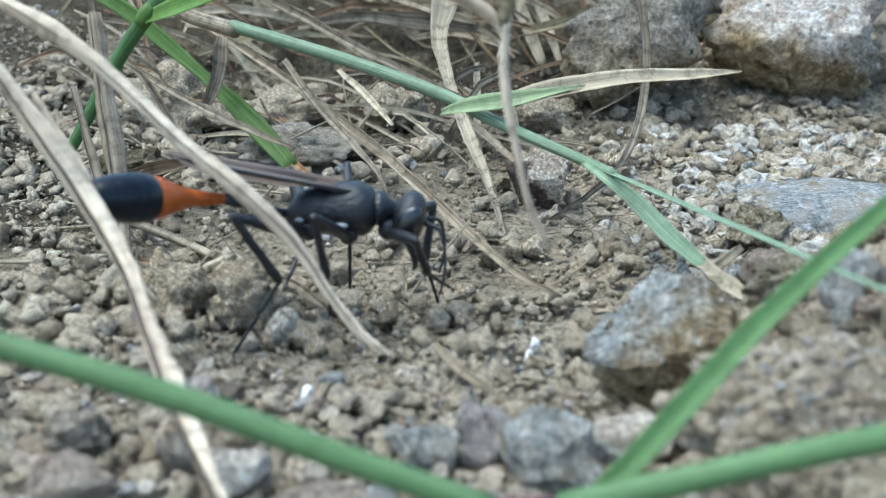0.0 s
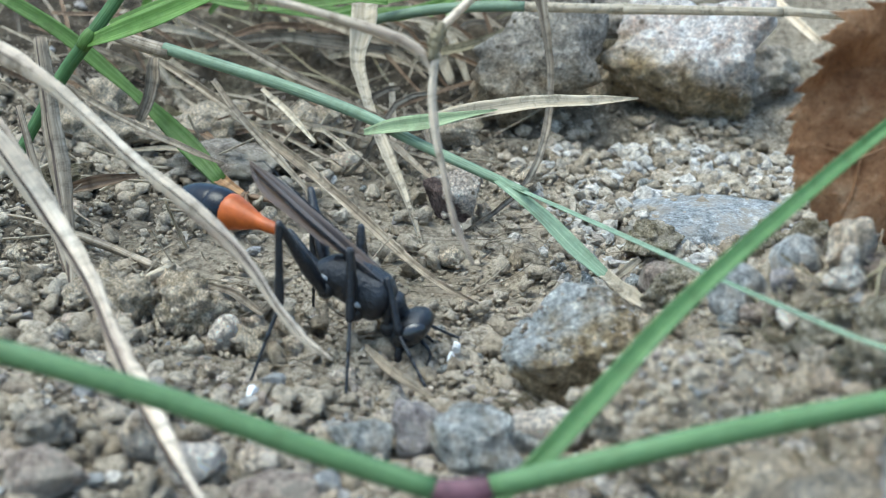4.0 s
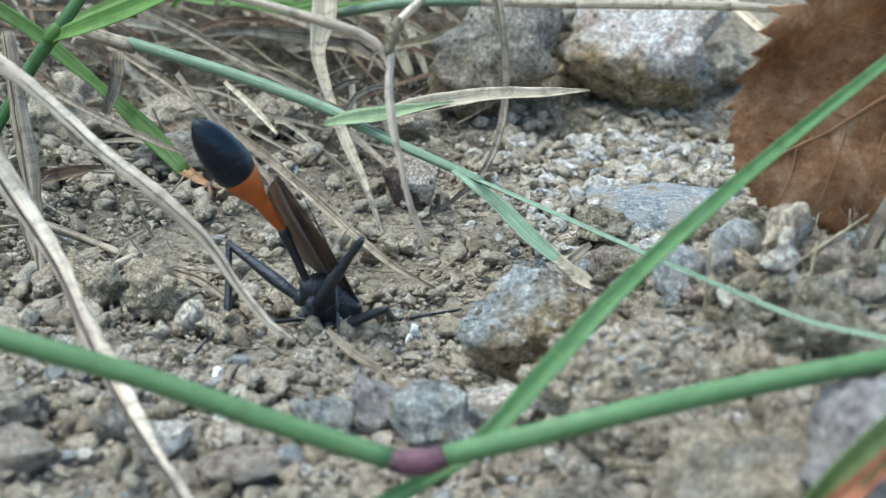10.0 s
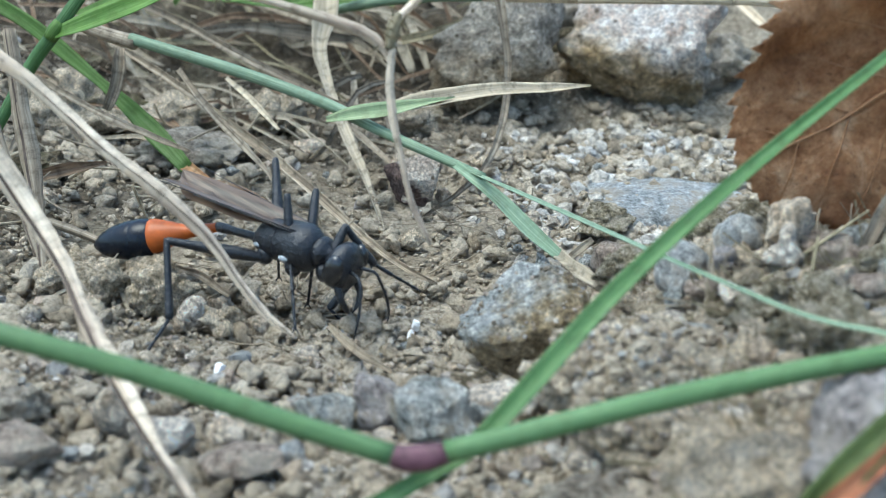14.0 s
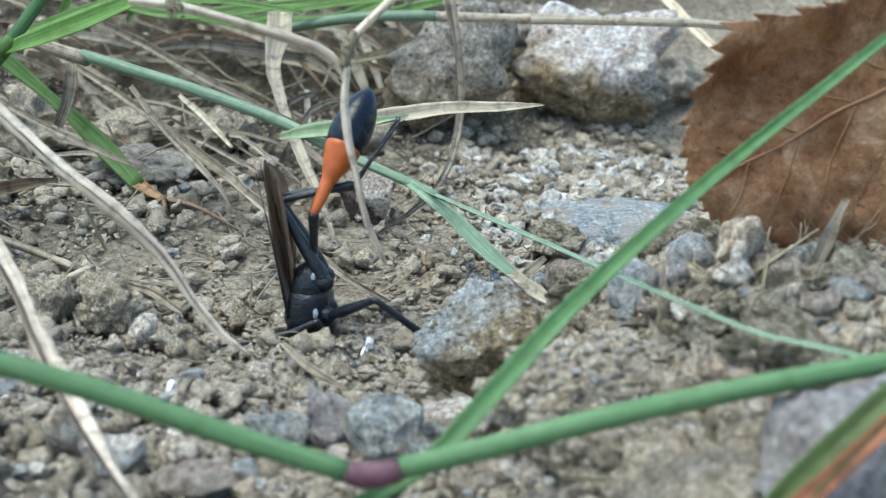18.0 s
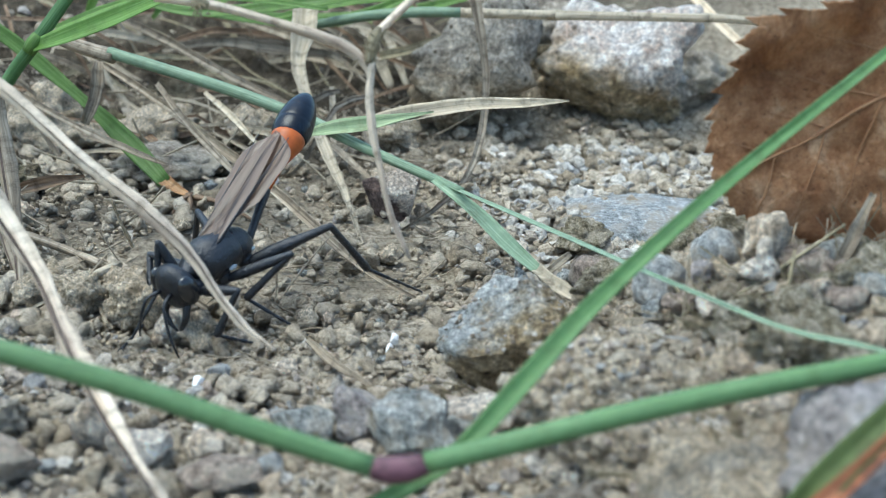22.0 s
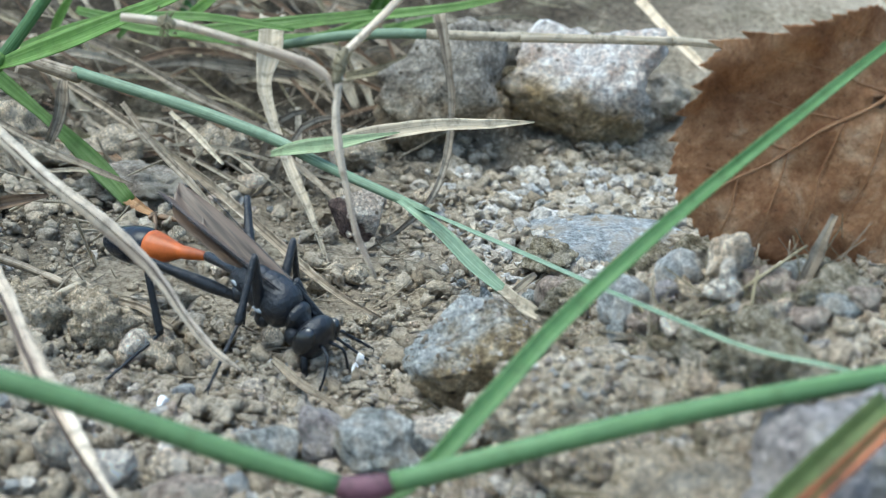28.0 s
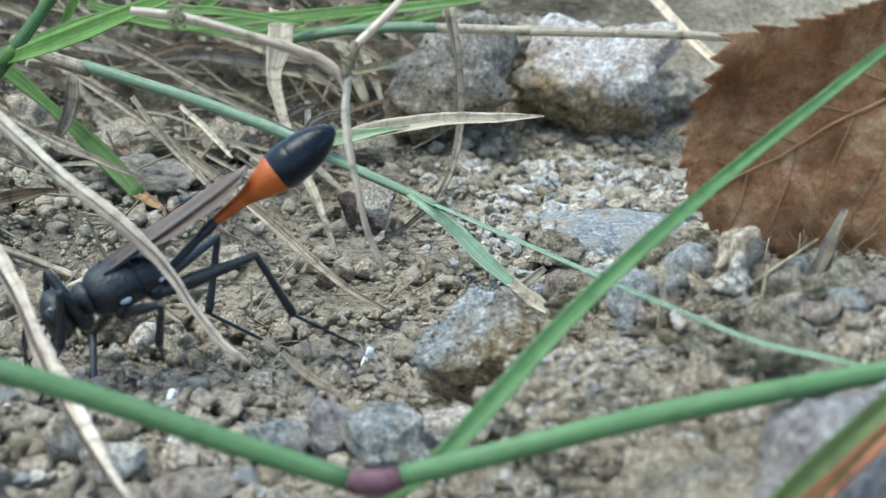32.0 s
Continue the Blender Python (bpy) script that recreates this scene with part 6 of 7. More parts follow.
# ---- what moves ----
# seconds; middle of the thorax; heading and pitch in degrees; end of the waist; tip of the abdomen (millimetres)
WASP = [
    (0, -12.66, 82.77, 6.88, 6.56, -1.98, -19.02, 80.56, 8.15, -24.78, 73.74, 10.3),
    (0.5, -10.65, 80.14, 7, 10.56, 9.77, -17.5, 78.89, 7.38, -22.09, 70.95, 7.66),
    (1, -10.86, 81.88, 6.26, 5.41, 10.92, -17.8, 80.83, 6.05, -25.27, 75.57, 5.14),
    (1.5, -9.7, 80.28, 5.05, 58.17, -11.27, -12.97, 74.48, 7.32, -14.8, 65.49, 7.68),
    (2, -8.79, 79.41, 3.94, -18.65, -19.14, -14.07, 83.52, 5.27, -22.48, 86.95, 6.67),
    (2.5, -10.02, 80.72, 5.05, -21.49, 18.72, -16.65, 82.35, 3.79, -21.38, 74.56, 4.9),
    (3, -9.7, 79.67, 4.79, 50.4, -15.62, -13.61, 74.24, 7.17, -15.88, 65.65, 9.49),
    (3.5, -7.64, 79.88, 3.97, -18.53, -28.43, -12.46, 84.16, 5.16, -19.86, 89.6, 5.44),
    (5.5, -6.43, 78.48, 3.67, 39.75, -44.55, -9.47, 74.57, 8.69, -16.78, 78.6, 12.49),
    (6, -7.33, 78.78, 3.53, -23.34, -20.58, -13.32, 82.12, 5.49, -22, 81.16, 8.43),
    (6.5, -8.5, 78.9, 5.24, -6.46, -4.06, -15.48, 78.16, 5.61, -21.74, 71.82, 7.85),
    (7, -8.03, 80.74, 5.49, -4.84, -0.63, -13.6, 83.81, 6.54, -21.33, 80.76, 10.43),
    (7.5, -7.82, 79.3, 4.26, -15.6, -21.1, -13.07, 83.24, 5.93, -20.1, 89.13, 5.52),
    (8, -5.9, 81.49, 1.34, 54.15, -68.23, -8.11, 81.15, 7.85, -11.58, 85.93, 14.88),
    (8.5, -6.21, 81.42, 1.19, 61.26, -67.15, -8.17, 80.89, 7.72, -12.21, 85.79, 14.36),
    (9, -6.13, 81.61, 1.05, 58.8, -65.02, -8.56, 81.08, 7.33, -13.67, 86.88, 12.29),
    (9.5, -6.01, 81.67, 1.32, 59.24, -64.93, -8.86, 80.64, 7.5, -14.07, 83.05, 14.67),
    (10, -7.03, 81.13, 0.9, 39.36, -56.11, -10.02, 79.3, 7.06, -14.62, 76.62, 14.54),
    (10.5, -6.44, 80.75, 1.11, 29.96, -45.26, -10.57, 79.47, 6.63, -15.33, 74.17, 12.42),
    (11, -6.15, 81.08, 1.03, 39.48, -46, -9.15, 77.31, 6.2, -14.24, 73.22, 12.67),
    (11.5, -6.05, 80.56, 1.08, 41.52, -47.45, -9.69, 79.2, 6.78, -13.58, 73.47, 12.81),
    (12, -6.29, 80.86, 1.13, 38.04, -41.55, -9.52, 76.9, 5.98, -14.34, 72.97, 12.74),
    (12.5, -6.22, 80.45, 1.29, 33.87, -41.08, -11.08, 78.32, 6.02, -15.11, 71.71, 10.98),
    (13, -5.82, 80.38, 1.21, 40.1, -37.73, -8.61, 75.77, 5.56, -13.3, 70.8, 11.7),
    (13.5, -8.05, 79.88, 4.52, -6.74, -22.76, -14.44, 80.54, 7.85, -22.09, 85.57, 8.47),
    (14, -9.31, 81, 5.05, -30.13, -4.88, -15.06, 85.22, 4.79, -23.87, 86.84, 2.73),
    (14.5, -6.56, 81.05, 3.89, 34.67, -49.47, -9.7, 76.81, 8.47, -13.29, 69.68, 13.01),
    (16.5, -5.77, 82.43, 1.3, 176.59, -84.13, -6.44, 81.82, 8.13, -5.54, 88.57, 14.29),
    (17, -6.32, 82.6, 1.19, 180.76, -93.29, -6.79, 81.42, 8.12, -5.26, 85.86, 16),
    (17.5, -6.25, 83.82, 1.17, 180.02, -91.71, -6.54, 83.65, 8.29, -5.03, 89.68, 15.04),
    (18, -5.83, 83.05, 1.22, 179.58, -90.37, -5.51, 81.89, 8.19, -2.16, 86.9, 15.11),
    (18.5, -5.82, 81.84, 0.63, 181.77, -94.43, -7.37, 81.01, 7.35, -8.43, 86.82, 14.38),
    (19, -5.38, 82.39, 1.04, 178.71, -88.74, -5.55, 81.59, 8.07, -5.45, 83.87, 16.95),
    (19.5, -4.81, 81.35, 0.98, 179.92, -91.28, -5.89, 79.65, 7.49, -5.39, 86.67, 13.39),
    (20, -4.87, 82.26, 0.95, 178.58, -88.76, -5.05, 81.37, 7.96, -4.65, 87.06, 15.15),
    (20.5, -6.87, 82.8, 1.21, 174.92, -82.72, -7.06, 84.94, 7.47, -6.36, 91.93, 13.39),
    (20.7, -6.4, 84.57, 4.1, 206.02, -6.63, -2, 84.22, 7.26, 3.14, 77.75, 11.27),
    (20.8, -6.69, 83.13, 5, 192.29, -17.93, -1.78, 84.24, 9.17, 4.56, 79.62, 13.93),
    (21, -10.83, 81.56, 5.3, 196.7, -20.78, -6.11, 83.26, 9.62, 0.77, 79.39, 14.32),
    (21.2, -13.43, 80.98, 4.96, 217.12, -25.9, -10.52, 84.34, 9.74, -5.42, 91.06, 13.37),
    (21.5, -11.15, 82.59, 5.14, 245.26, -6.72, -8.02, 87.14, 8.43, -4.88, 94.3, 13.24),
    (22, -13.57, 82.21, 4.66, 236.18, -8.58, -10.8, 87.51, 7.62, -8.54, 94.94, 12.54),
    (22.5, -12.27, 85.09, 4.09, 264.1, -3.86, -11.72, 91.33, 6.52, -10.72, 96.93, 13.72),
    (23, -13.23, 80.87, 4.48, 246.19, -15.78, -10.73, 86.34, 7.83, -9.75, 94.34, 12.23),
    (23.5, -14.84, 79.75, 4.38, 243.52, -8.3, -12.8, 86.09, 6.36, -12.37, 94.47, 10.09),
    (24, -13.66, 81.17, 4.92, 244.09, -14.38, -11.22, 86.05, 8.69, -8.24, 93.71, 12.78),
    (24.5, -15.27, 80.62, 5.11, 217.31, -15.43, -10.94, 83.86, 9.04, -4.99, 83.16, 16.01),
    (26.5, -7.64, 79.5, 4.37, 350.08, -28.33, -14.17, 81.48, 6.12, -23.14, 83.28, 5.25),
    (27, -7.06, 82.68, 4, 335.89, -32.61, -12.49, 86.51, 5.07, -21.47, 88.19, 4.04),
    (27.5, -6.85, 80.54, 4.53, 347.51, -36.33, -12.46, 83.62, 7.02, -20.86, 87.18, 8.07),
    (28, -7.29, 80.53, 3.9, 329.77, -27.58, -12.1, 85.25, 5.08, -19.89, 90.08, 4.46),
    (28.3, -6.75, 82.24, 4.75, 336.93, -14.61, -12.66, 86.03, 5.55, -21.41, 88.82, 5.42),
    (28.5, -5.77, 84.19, 5.67, 361.2, -4.03, -12.73, 83.79, 6.84, -21.56, 82.03, 8.71),
    (28.75, -6.41, 86.28, 4.64, 309.69, -8.82, -10.16, 92.02, 6.31, -16.03, 97.69, 10.5),
    (29, -7.58, 86.17, 4.61, 272.9, -17.78, -8, 92.32, 7.88, -9.32, 99.47, 13.48),
    (29.5, -8.27, 83.77, 4.81, 268.55, -15.1, -7.72, 88.7, 8.92, -7.6, 96.9, 13.07),
    (30, -9.07, 84.85, 4.67, 262.88, -13.8, -9.19, 90.34, 8.31, -11.07, 98.96, 10.85),
    (30.5, -10.21, 83.25, 4.93, 236.05, -19.44, -7.03, 87.4, 9.16, -6.03, 94.77, 14.55),
    (31, -10.35, 85.33, 4.73, 248.46, -9.83, -8.61, 90.99, 7.84, -8.27, 99.3, 11.73),
    (31.5, -15.06, 74.86, 5.43, 222.57, -21.27, -9.91, 78.16, 9.08, -4.6, 76.83, 16.45),
    (32, -16.82, 75.3, 6.02, 203.27, -18.62, -11.23, 77.74, 9.49, -4.11, 79.49, 15.04),
]
# legs, by kind and side: seconds; knee in the body's space; foot (millimetres)
LEGS = {
    ('fore', -1): [
        (0, 3.49, -3.15, -0.4, -6.5, 86.79, 0.2),
        (1, 3.76, -2.92, -1.75, -6.49, 82.38, 0.2),
        (2, 2.27, 0.87, 1.69, -1.83, 80.21, 0.2),
        (3, 2.41, -0.76, 2.03, -3.35, 81.88, 0.2),
        (7, 2.16, -3.43, -0.12, -3.86, 83.62, 0.2),
        (14, 2.42, 0.9, 1.65, 0.09, 82.99, 0.2),
        (20, -0.3, -1.29, 0.7, -8.69, 91.51, 0.2),
        (23, 0.59, -2.86, -2.13, -15.54, 76.4, 0.2),
        (24, 1.11, -2.94, -2.46, -15.82, 77.1, 0.2),
        (27, 0.8, 0.6, 1.5, -1.58, 81.56, 0.2),
        (28, 0.47, 0.38, 1.39, -0.61, 81.66, 0.2),
    ],
    ('fore', 1): [
        (14, 2.11, 3.42, -1.83, -5.26, 82.09, 0.2),
        (17, -0.68, 1.62, -1.34, -7.52, 80.4, 0.2),
        (18, -0.21, 2.42, -0.54, -7.67, 81.14, 0.2),
        (19, -0.68, 1.61, -1.36, -7.34, 83.02, 0.2),
        (21, 0.16, 2.84, -0.95, -11.16, 81.86, 0.2),
        (22, 2.01, 3.48, -0.31, -10.3, 80.34, 0.2),
        (24, 2.77, 2.74, 0.99, -12.3, 76.85, 0.2),
        (29, 3.49, 3.12, -0.25, -3.75, 83.92, 0.2),
        (30, 3.27, 2.54, 0.97, -6.75, 83.37, 0.2),
        (31, 1.41, 3.26, -2.04, -5.96, 78.98, 0.2),
    ],
    ('hind', -1): [
        (0, -5.07, -4.7, 1.13, -18.5, 78.35, 0.2),
        (1, -4, -5.45, 0.92, -14.27, 71.09, 0.2),
        (2, -5.88, -3.97, 1.01, -19.26, 74.04, 0.2),
        (3, -6.79, 1.7, -0.38, -18.39, 73.84, 0.2),
        (3.5, -6.11, -4.21, -1.7, -18, 81.44, 0.2),
        (5.5, -6.36, 2.41, -1.61, -16.36, 78.57, 0.2),
        (6, -5.33, -4.39, 1.28, -16.39, 76.13, 0.2),
        (7, -0.99, -3.72, 3.54, -10.47, 76.21, 0.2),
        (7.5, -4.38, -5.64, -0.59, -16.78, 75.69, 0.2),
        (8, -5.91, -3.94, 0.99, -5.02, 77.5, 0.2),
        (9, -5.99, -4.15, 0.42, -4.68, 77.23, 0.2),
        (10, -4.98, -3.63, 2.54, -6.42, 77.03, 0.2),
        (11, -5.11, -3.53, 2.49, -7.3, 79.16, 0.2),
        (12, -5.32, -3.9, 1.94, -8.33, 76.25, 0.2),
        (13, -5.51, -3.61, 2, -8.28, 76.15, 0.2),
        (14, -6.22, -4.05, -0.15, -18.34, 73.5, 0.2),
        (14.5, -7.01, -0.4, -2.99, -14.39, 77.47, 0.2),
        (16.5, -6.49, -0.95, 2, 0, 85.61, 13.21),
        (17, -6.87, -0.95, 1.27, -0.66, 85.88, 13.22),
        (18, -6.58, -0.95, 1.82, -0.43, 85.47, 13.43),
        (19, -6.77, -0.95, 1.43, -0.78, 84.92, 13.8),
        (20, -6.32, -0.95, 1.4, 0, 85.2, 11.07),
        (21, -3.42, -5.14, 1.95, -4.1, 87.65, 0.2),
        (22, -4.59, -5.47, -0.15, -16.69, 91.61, 0.2),
        (23, -5.16, -4.88, 0.61, -16.81, 93.52, 0.2),
        (24, -4.1, -4.72, 2.11, -18.39, 96.97, 0.2),
        (27, -6.29, -4.05, -1.31, -17.06, 75.81, 0.2),
        (28, -6.68, -3.47, -1.03, -17.33, 76.41, 0.2),
        (28.5, -5.02, -4.9, 0.8, -11.02, 74.34, 0.2),
        (29, -1, -3.36, 3.75, -12.62, 98.45, 0.2),
        (30, -5.92, -4.23, -2.42, -12.81, 92.99, 0.2),
        (32, -6.56, -3.66, -1.2, -7.66, 80.83, 0.2),
    ],
    ('hind', 1): [
        (0, -3.4, 5.86, 0.36, -17.46, 82.9, 0.2),
        (1, -7.37, 1.22, -0.61, -19.21, 76.49, 0.2),
        (7, -5.66, 4.66, -0.09, -12.3, 81.92, 0.2),
        (8, -4.96, 5.19, -2.09, -16.13, 76.04, 0.2),
        (9, -4.89, 5.36, -0.99, -15.24, 75.91, 0.2),
        (10, -4.76, 5.45, -1.17, -15.45, 75.77, 0.2),
        (11, -3.6, 5.91, -0.16, -15.28, 75.79, 0.2),
        (12, -3.97, 5.64, 0.43, -15.52, 75.78, 0.2),
        (13, -2.16, 6.12, 0.17, -15.1, 75.91, 0.2),
        (16.5, -6.39, -0.29, 2, 0.5, 84.11, 13.71),
        (17, -6.77, -0.42, 1.27, -0.16, 84.38, 13.72),
        (18, -6.48, -0.38, 1.82, -0.18, 84.77, 13.58),
        (19, -6.67, -0.51, 1.43, -0.53, 84.22, 13.95),
        (20, -6.22, 3.85, 0.42, 0.25, 84.5, 11.22),
        (21, -5.44, 3.98, 1.7, 0.77, 83.25, 0.2),
        (22, -4.65, 5.02, 1.1, 0.17, 88.57, 0.2),
        (23, -5.53, 4.35, 1.02, -0.23, 87.75, 0.2),
        (24, -5.51, 4.57, 0.62, -5.56, 83.17, 0.2),
        (24.5, -6.67, 3.45, -1.38, -6.69, 81.72, 0.2),
        (29, -3.88, 4.82, 2.12, 1.99, 90.87, 0.2),
        (30, -3.24, 4.42, 2.87, 3.59, 90.52, 0.2),
        (31, -5.02, 4.53, 1.49, 2.22, 87.07, 0.2),
        (32, -7.33, 1.64, -0.85, -2.71, 79.88, 0.2),
    ],
    ('mid', -1): [
        (0, -1.34, -4.11, 1, -13.81, 83.17, 0.2),
        (1, 2.18, -4.37, -0.4, -3.9, 78.29, 0.2),
        (2, -0.25, 1.03, 2.61, -4.66, 75.1, 0.2),
        (3, -2.18, -2.13, 2.12, -5.68, 74.73, 0.2),
        (3.5, -1.21, 0.9, 2.46, -5.29, 82.39, 0.2),
        (6, -1.44, -1.79, 2.63, -9.96, 76.5, 0.2),
        (7, 1.01, -4.81, -0.31, -7.52, 80.31, 0.2),
        (7.5, -0.91, 0.78, 2.61, -6.65, 80.59, 0.2),
        (8, -1.75, -3.69, 1.27, -0.46, 81.8, 0.2),
        (9, -1.78, -4.39, -0.05, -1.97, 80.63, 0.2),
        (10, -0.78, -4.11, 1.27, -3.27, 81.18, 0.2),
        (11, -1.09, -3.95, 1.36, -4.13, 80.21, 0.2),
        (12, -0.97, -3.93, 1.43, -4.57, 80.16, 0.2),
        (13, -1.28, -3.47, 1.78, -0.51, 83.44, 0.2),
        (13.5, -1.82, -1.8, 2.45, -8.73, 76.09, 0.2),
        (14, -1.11, 0.16, 2.76, -9.02, 75.9, 0.2),
        (14.5, -2.71, -0.66, 1.97, -8.65, 77.72, 0.2),
        (16.5, -0.5, -4.6, -0.6, -5.17, 88.63, 0.2),
        (17, -0.5, -4.6, -0.6, -5.72, 88.8, 0.2),
        (18, -0.5, -4.6, -0.6, -5.23, 89.25, 0.2),
        (19, -0.5, -4.6, -0.6, -4.78, 88.59, 0.2),
        (20, -0.5, -4.6, -0.6, -4.27, 88.46, 0.2),
        (22, 0.27, -4.98, -0.77, -18.9, 78.32, 0.2),
        (23, -1.12, -4.79, -0.65, -18.61, 76.24, 0.2),
        (24, 0.16, -4.92, -0.32, -19.92, 76.03, 0.2),
        (27, -2.06, -2.35, 2.11, -10.77, 75.31, 0.2),
        (28, -1.55, -1.7, 2.61, -11.06, 74.86, 0.2),
        (29, 2.2, -3.75, 0.98, -14.33, 78.82, 0.2),
        (30, -1.53, -4.54, -2.16, -14.15, 78.49, 0.2),
        (31, -1.27, -4.62, -2.24, -13.94, 76.79, 0.2),
        (32, 1.82, -3.78, -3.55, -18.46, 75.63, 0.2),
    ],
    ('mid', 1): [
        (8, 1.56, 3.91, 1.27, -9.01, 81.32, 0.2),
        (9, 1.52, 3.61, 1.63, -8.53, 81.51, 0.2),
        (10, 1.75, 4.44, 0.16, -9.27, 80.89, 0.2),
        (16.5, -2.95, 2.83, -3.2, 4.91, 81.21, 1.05),
        (17, -2.29, 2.29, -4.27, 5.68, 81.25, 1.05),
        (18, -1.93, 3.25, -3.89, 6.17, 80.37, 1.05),
        (19, -3.2, 2.89, -2.7, 4.67, 80.58, 1.05),
        (20, -2.71, 0.2, 2.95, -7.38, 79.13, 0.2),
        (21, -1.47, 4.25, 0.65, -7.17, 79.95, 0.2),
        (22, -1.96, 4.16, 0.31, -7.7, 81.58, 0.2),
        (23, -2.26, 3.43, 1.13, -7.32, 79.29, 0.2),
        (24, -0.13, 3.63, 1.94, -9.94, 83.91, 0.2),
        (29, -0.83, 4.47, 0.67, -0.59, 87.4, 0.2),
        (30, -1.6, 4.25, 0.53, -1.7, 83.64, 0.2),
        (31, -2.2, 4.08, 0.11, -2.09, 81.03, 0.2),
        (32, -1.47, 4.51, 0.05, -14.52, 77.95, 0.2),
    ],
}


def rot_to(d, up):
    """A turn whose x axis lies along d and whose z axis leans to up."""
    x = d.normalized()
    y = up.cross(x)
    y = y.normalized() if y.length > 1e-6 else Vector((0, 1, 0))
    return Matrix((x, y, x.cross(y))).transposed()


def posed(p, r):
    return Matrix.Translation(p * MM) @ r.to_4x4()


def joint(p, q, a, b, pole):
    """The middle joint of two bones a and b from p towards q, bent to the pole's side."""
    v = q - p
    ln = min(max(v.length, abs(a - b) + 0.05), a + b - 0.01)
    d = v.normalized()
    k = max(-1, min(1, (a * a + ln * ln - b * b) / (2 * a * ln)))
    side = pole - d * pole.dot(d)
    side = side.normalized() if side.length > 1e-4 else d.orthogonal().normalized()
    return p + d * a * k + side * a * math.sqrt(1 - k * k)


def leg_at(kind, s, t):
    """Knee and foot of a leg where they are known, else None."""
    rows = LEGS.get((kind, s), [])
    for p, q in zip(rows, rows[1:]):
        if p[0] <= t <= q[0] and q[0] - p[0] < 1.1:
            k = (t - p[0]) / (q[0] - p[0])
            v = [a + (b - a) * smooth(0.15, 0.85, k) for a, b in zip(p[1:], q[1:])]
            return Vector(v[:3]), Vector(v[3:])
    near = [r for r in rows if abs(r[0] - t) < 0.27]
    if near:
        r = min(near, key=lambda r: abs(r[0] - t))
        return Vector(r[1:4]), Vector(r[4:7])
    return None


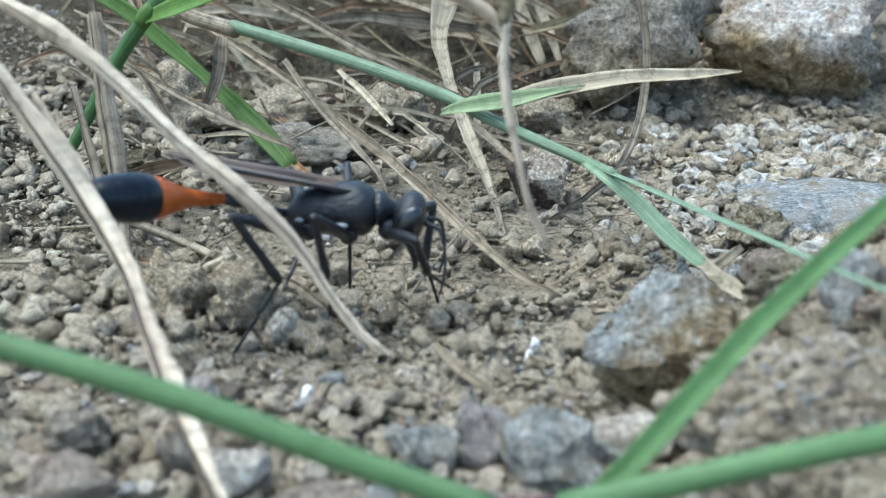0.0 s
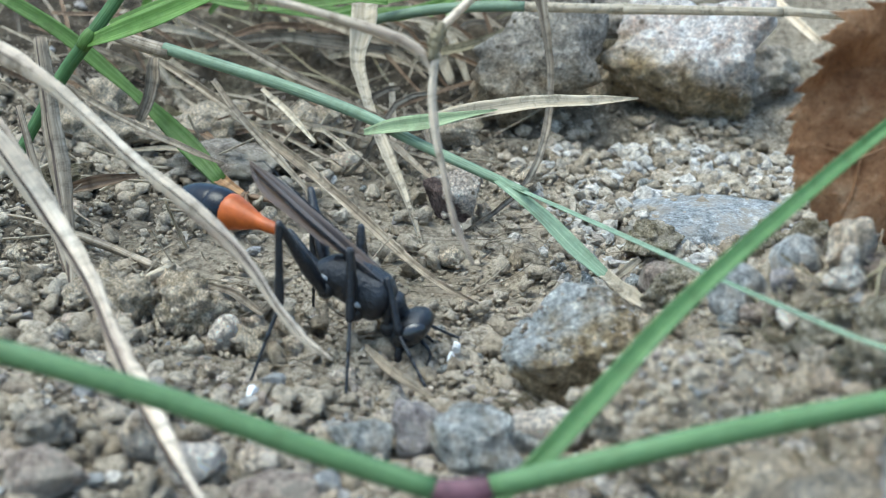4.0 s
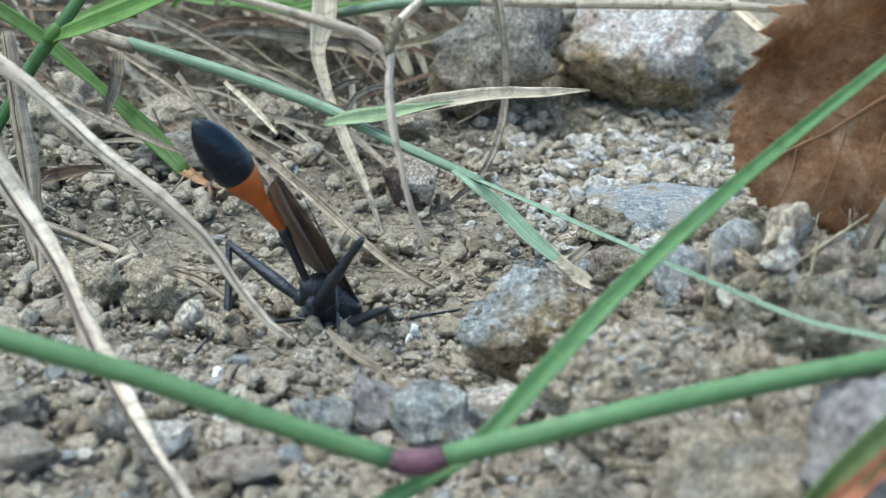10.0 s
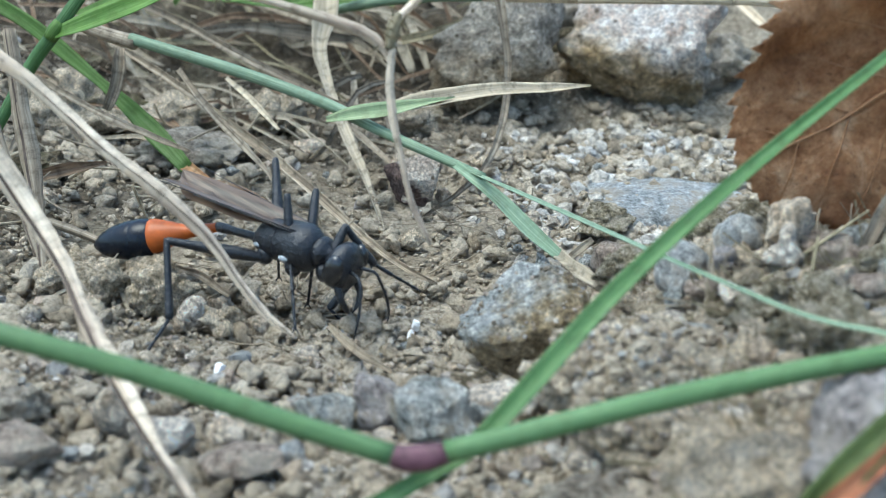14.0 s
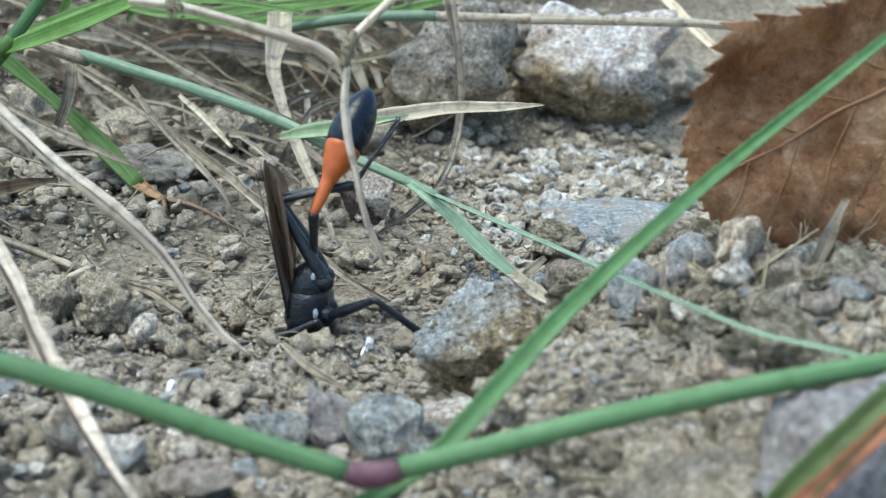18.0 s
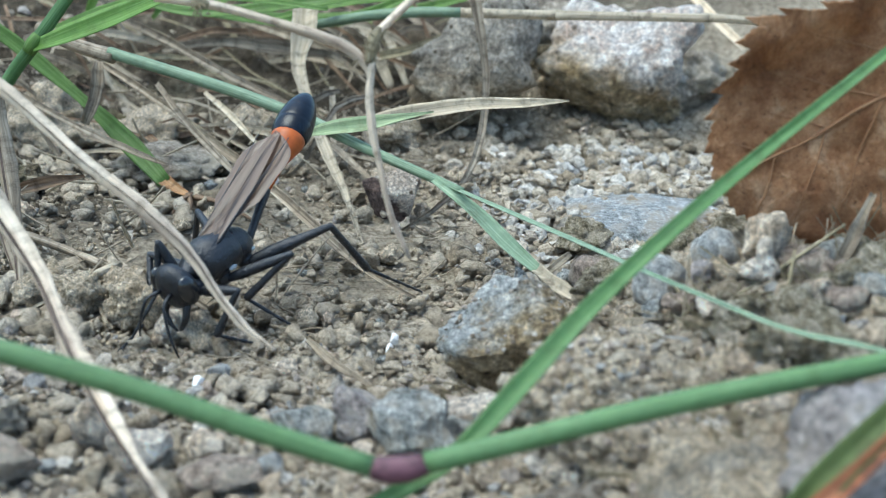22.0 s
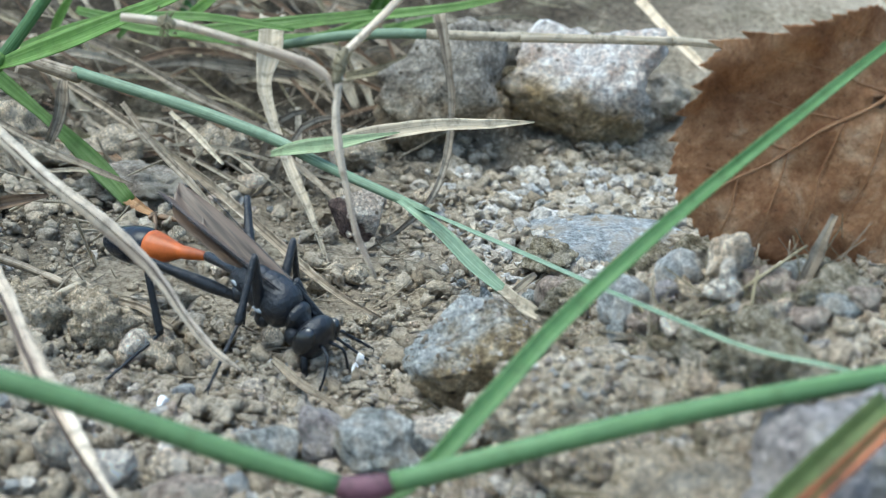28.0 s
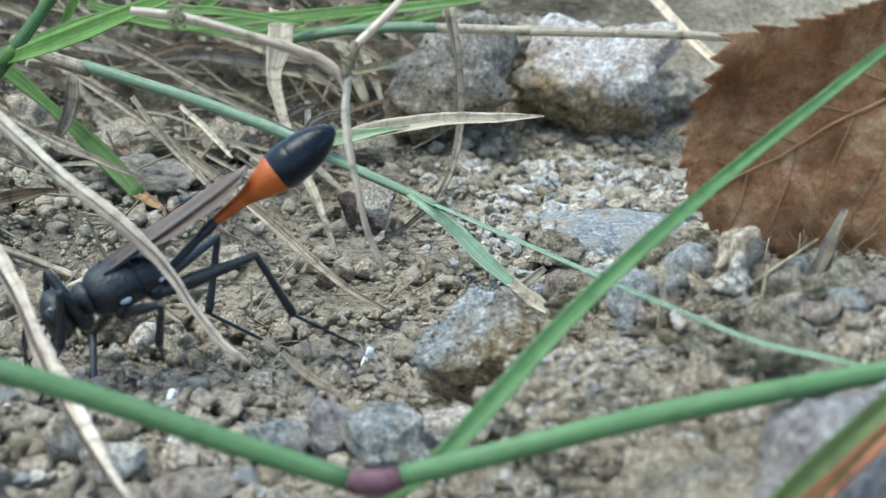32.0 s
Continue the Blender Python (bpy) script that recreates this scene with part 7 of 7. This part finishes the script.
def motions():
    table = np.array(WASP)
    ts = np.unique(np.concatenate([np.arange(0, 32.01, 0.25), table[:, 0]]))
    soft = np.stack([np.interp(ts, table[:, 0], table[:, k]) for k in range(1, 12)], 1)
    keys = {k: [] for k in wasp}
    feet = {}
    down = Vector((0, 0, -1))
    for t, row in zip(ts, soft):
        c, yaw, pitch, waist, tip = Vector(row[:3]), radians(row[3]), radians(row[4]), Vector(row[5:8]), Vector(row[8:11])
        turn = (Matrix.Rotation(yaw, 3, "Z") @ Matrix.Rotation(-pitch, 3, "Y"))
        keys["root"].append((t, posed(c, turn)))
        back = turn.transposed()
        tl, jl = back @ (tip - c) / SIZE, back @ (waist - c) / SIZE
        d1 = (jl - BACK).normalized()
        keys["petiole"].append((t, posed(BACK, rot_to(-d1, Vector((0, 0, 1))))))
        j2 = BACK + d1 * PETIOLE
        d2 = (tl - j2).normalized()
        keys["abdomen"].append((t, posed(j2, rot_to(-d2, Vector((0, 0, 1))))))
        digging = c.z < 2.6
        nod = -0.15 - 0.3 * math.cos(t * 2.3) ** 2 + (0.3 if digging else 0)
        keys["head"].append((t, posed(Vector((2.5, 0, 0.05)), (Matrix.Rotation(0.12 * math.sin(t * 3.1), 3, "Z") @ Matrix.Rotation(-nod, 3, "Y")))))
        raised = 26 < t < 28.4
        upright = 16 < t < 20.55
        open_ = 0.03 + (0.08 if raised or 13.5 < t < 14.8 else 0.0)
        lift = 0.04 + (0.2 if t < 7.8 or 13.3 < t < 15 else 0.12 if upright else 0.0)
        tent = 0.14 if t < 7.8 else 0.32 if 13.3 < t < 15 else 0.15 if t > 28.4 or 20.55 < t < 26 else 0.5
        straight = Vector((-math.cos(lift), 0, math.sin(lift)))
        root = Vector((0.3, 0, 1.25))
        to_tip, to_waist = (tl * 0.92 - root).normalized(), (j2 - root).normalized()
        if upright or raised:
            along = straight
        elif 7.8 < t < 13.3:
            along = to_tip * 0.6 + to_waist * 0.4 + Vector((0, 0, 0.2))
        elif t > 20.55:
            along = to_tip * 0.75 + to_waist * 0.25 + Vector((0, 0, 0.3 if t < 21.3 else 0.12))
        else:
            along = to_tip * 0.25 + straight * 0.75
        along.normalize()
        for s in (1, -1):
            for name in ("forewing", "hindwing"):
                r = rot_to(-along, Vector((0, 0, 1))) @ Matrix.Rotation(-s * open_, 3, "Z") @ Matrix.Rotation(s * tent, 3, "X")
                keys[(name, s)].append((t, posed(Vector((0.3, s * 0.75, 1.25)), r)))
        flat = Matrix.Rotation(yaw, 3, "Z")
        upl = back @ Vector((0, 0, 1))
        for n, (kind, s) in enumerate((k, s) for k in HIP for s in (1, -1)):
            hip = Vector((HIP[kind][0], s * HIP[kind][1], HIP[kind][2]))
            a, b, tc = BONES[kind]
            known = leg_at(kind, s, t)
            if known:
                knee, foot = known
                knee = hip + (knee - hip).normalized() * a
                if foot.z < 1:
                    foot.z = h1(foot.x, foot.y) + 0.12
                feet[(kind, s)] = foot
            else:
                sx, sy = STANCE[kind]
                if row[4] < -35:
                    sx = sx * 0.75 - 0.6 * (kind == "fore")
                want = c + flat @ Vector((sx, s * sy, 0))
                want.z = h1(want.x, want.y) + 0.12
                if digging and kind == "fore":
                    want = Vector((HOLE[0], HOLE[1] + s * 0.6, -2.0))
                old = feet.get((kind, s))
                if old is None or (old - want).length > 1.9 + 0.25 * n:
                    feet[(kind, s)] = want
                foot = feet[(kind, s)]
            f = back @ (foot - c) / SIZE
            out = f - hip
            side = out - upl * out.dot(upl)
            side = side.normalized() if side.length > 0.1 else Vector((0, s, 0))
            if not known:
                pole = upl * 1.0 + side * 0.5 + Vector((0.25 if kind == "fore" else -0.25 if kind == "hind" else 0, s * 0.3, 0))
                lower = min((b + tc) * 0.97, (f - hip).length + 0.8 * a)
                knee = joint(hip, f, a, lower, pole)
            span = (f - knee).length
            if span < 0.6 * (b + tc):
                # short reach: the foot lies flat along the soil
                ankle = knee + (f - knee).normalized() * b
                toe = ankle + (side * 0.97 + upl * 0.05).normalized() * tc
            else:
                f = knee + (f - knee).normalized() * min(span, (b + tc) * 0.985)
                ankle = joint(knee, f, b, tc, (back @ down) - side * 0.6)
                toe = f
            pole = upl + side
            keys[("femur", kind, s)].append((t, posed(hip, rot_to(knee - hip, pole))))
            keys[("tibia", kind, s)].append((t, posed(knee, rot_to(ankle - knee, pole))))
            keys[("tarsus", kind, s)].append((t, posed(ankle, rot_to(toe - ankle, pole))))
    for k, rows in keys.items():
        walk(wasp[k], rows)


motions()
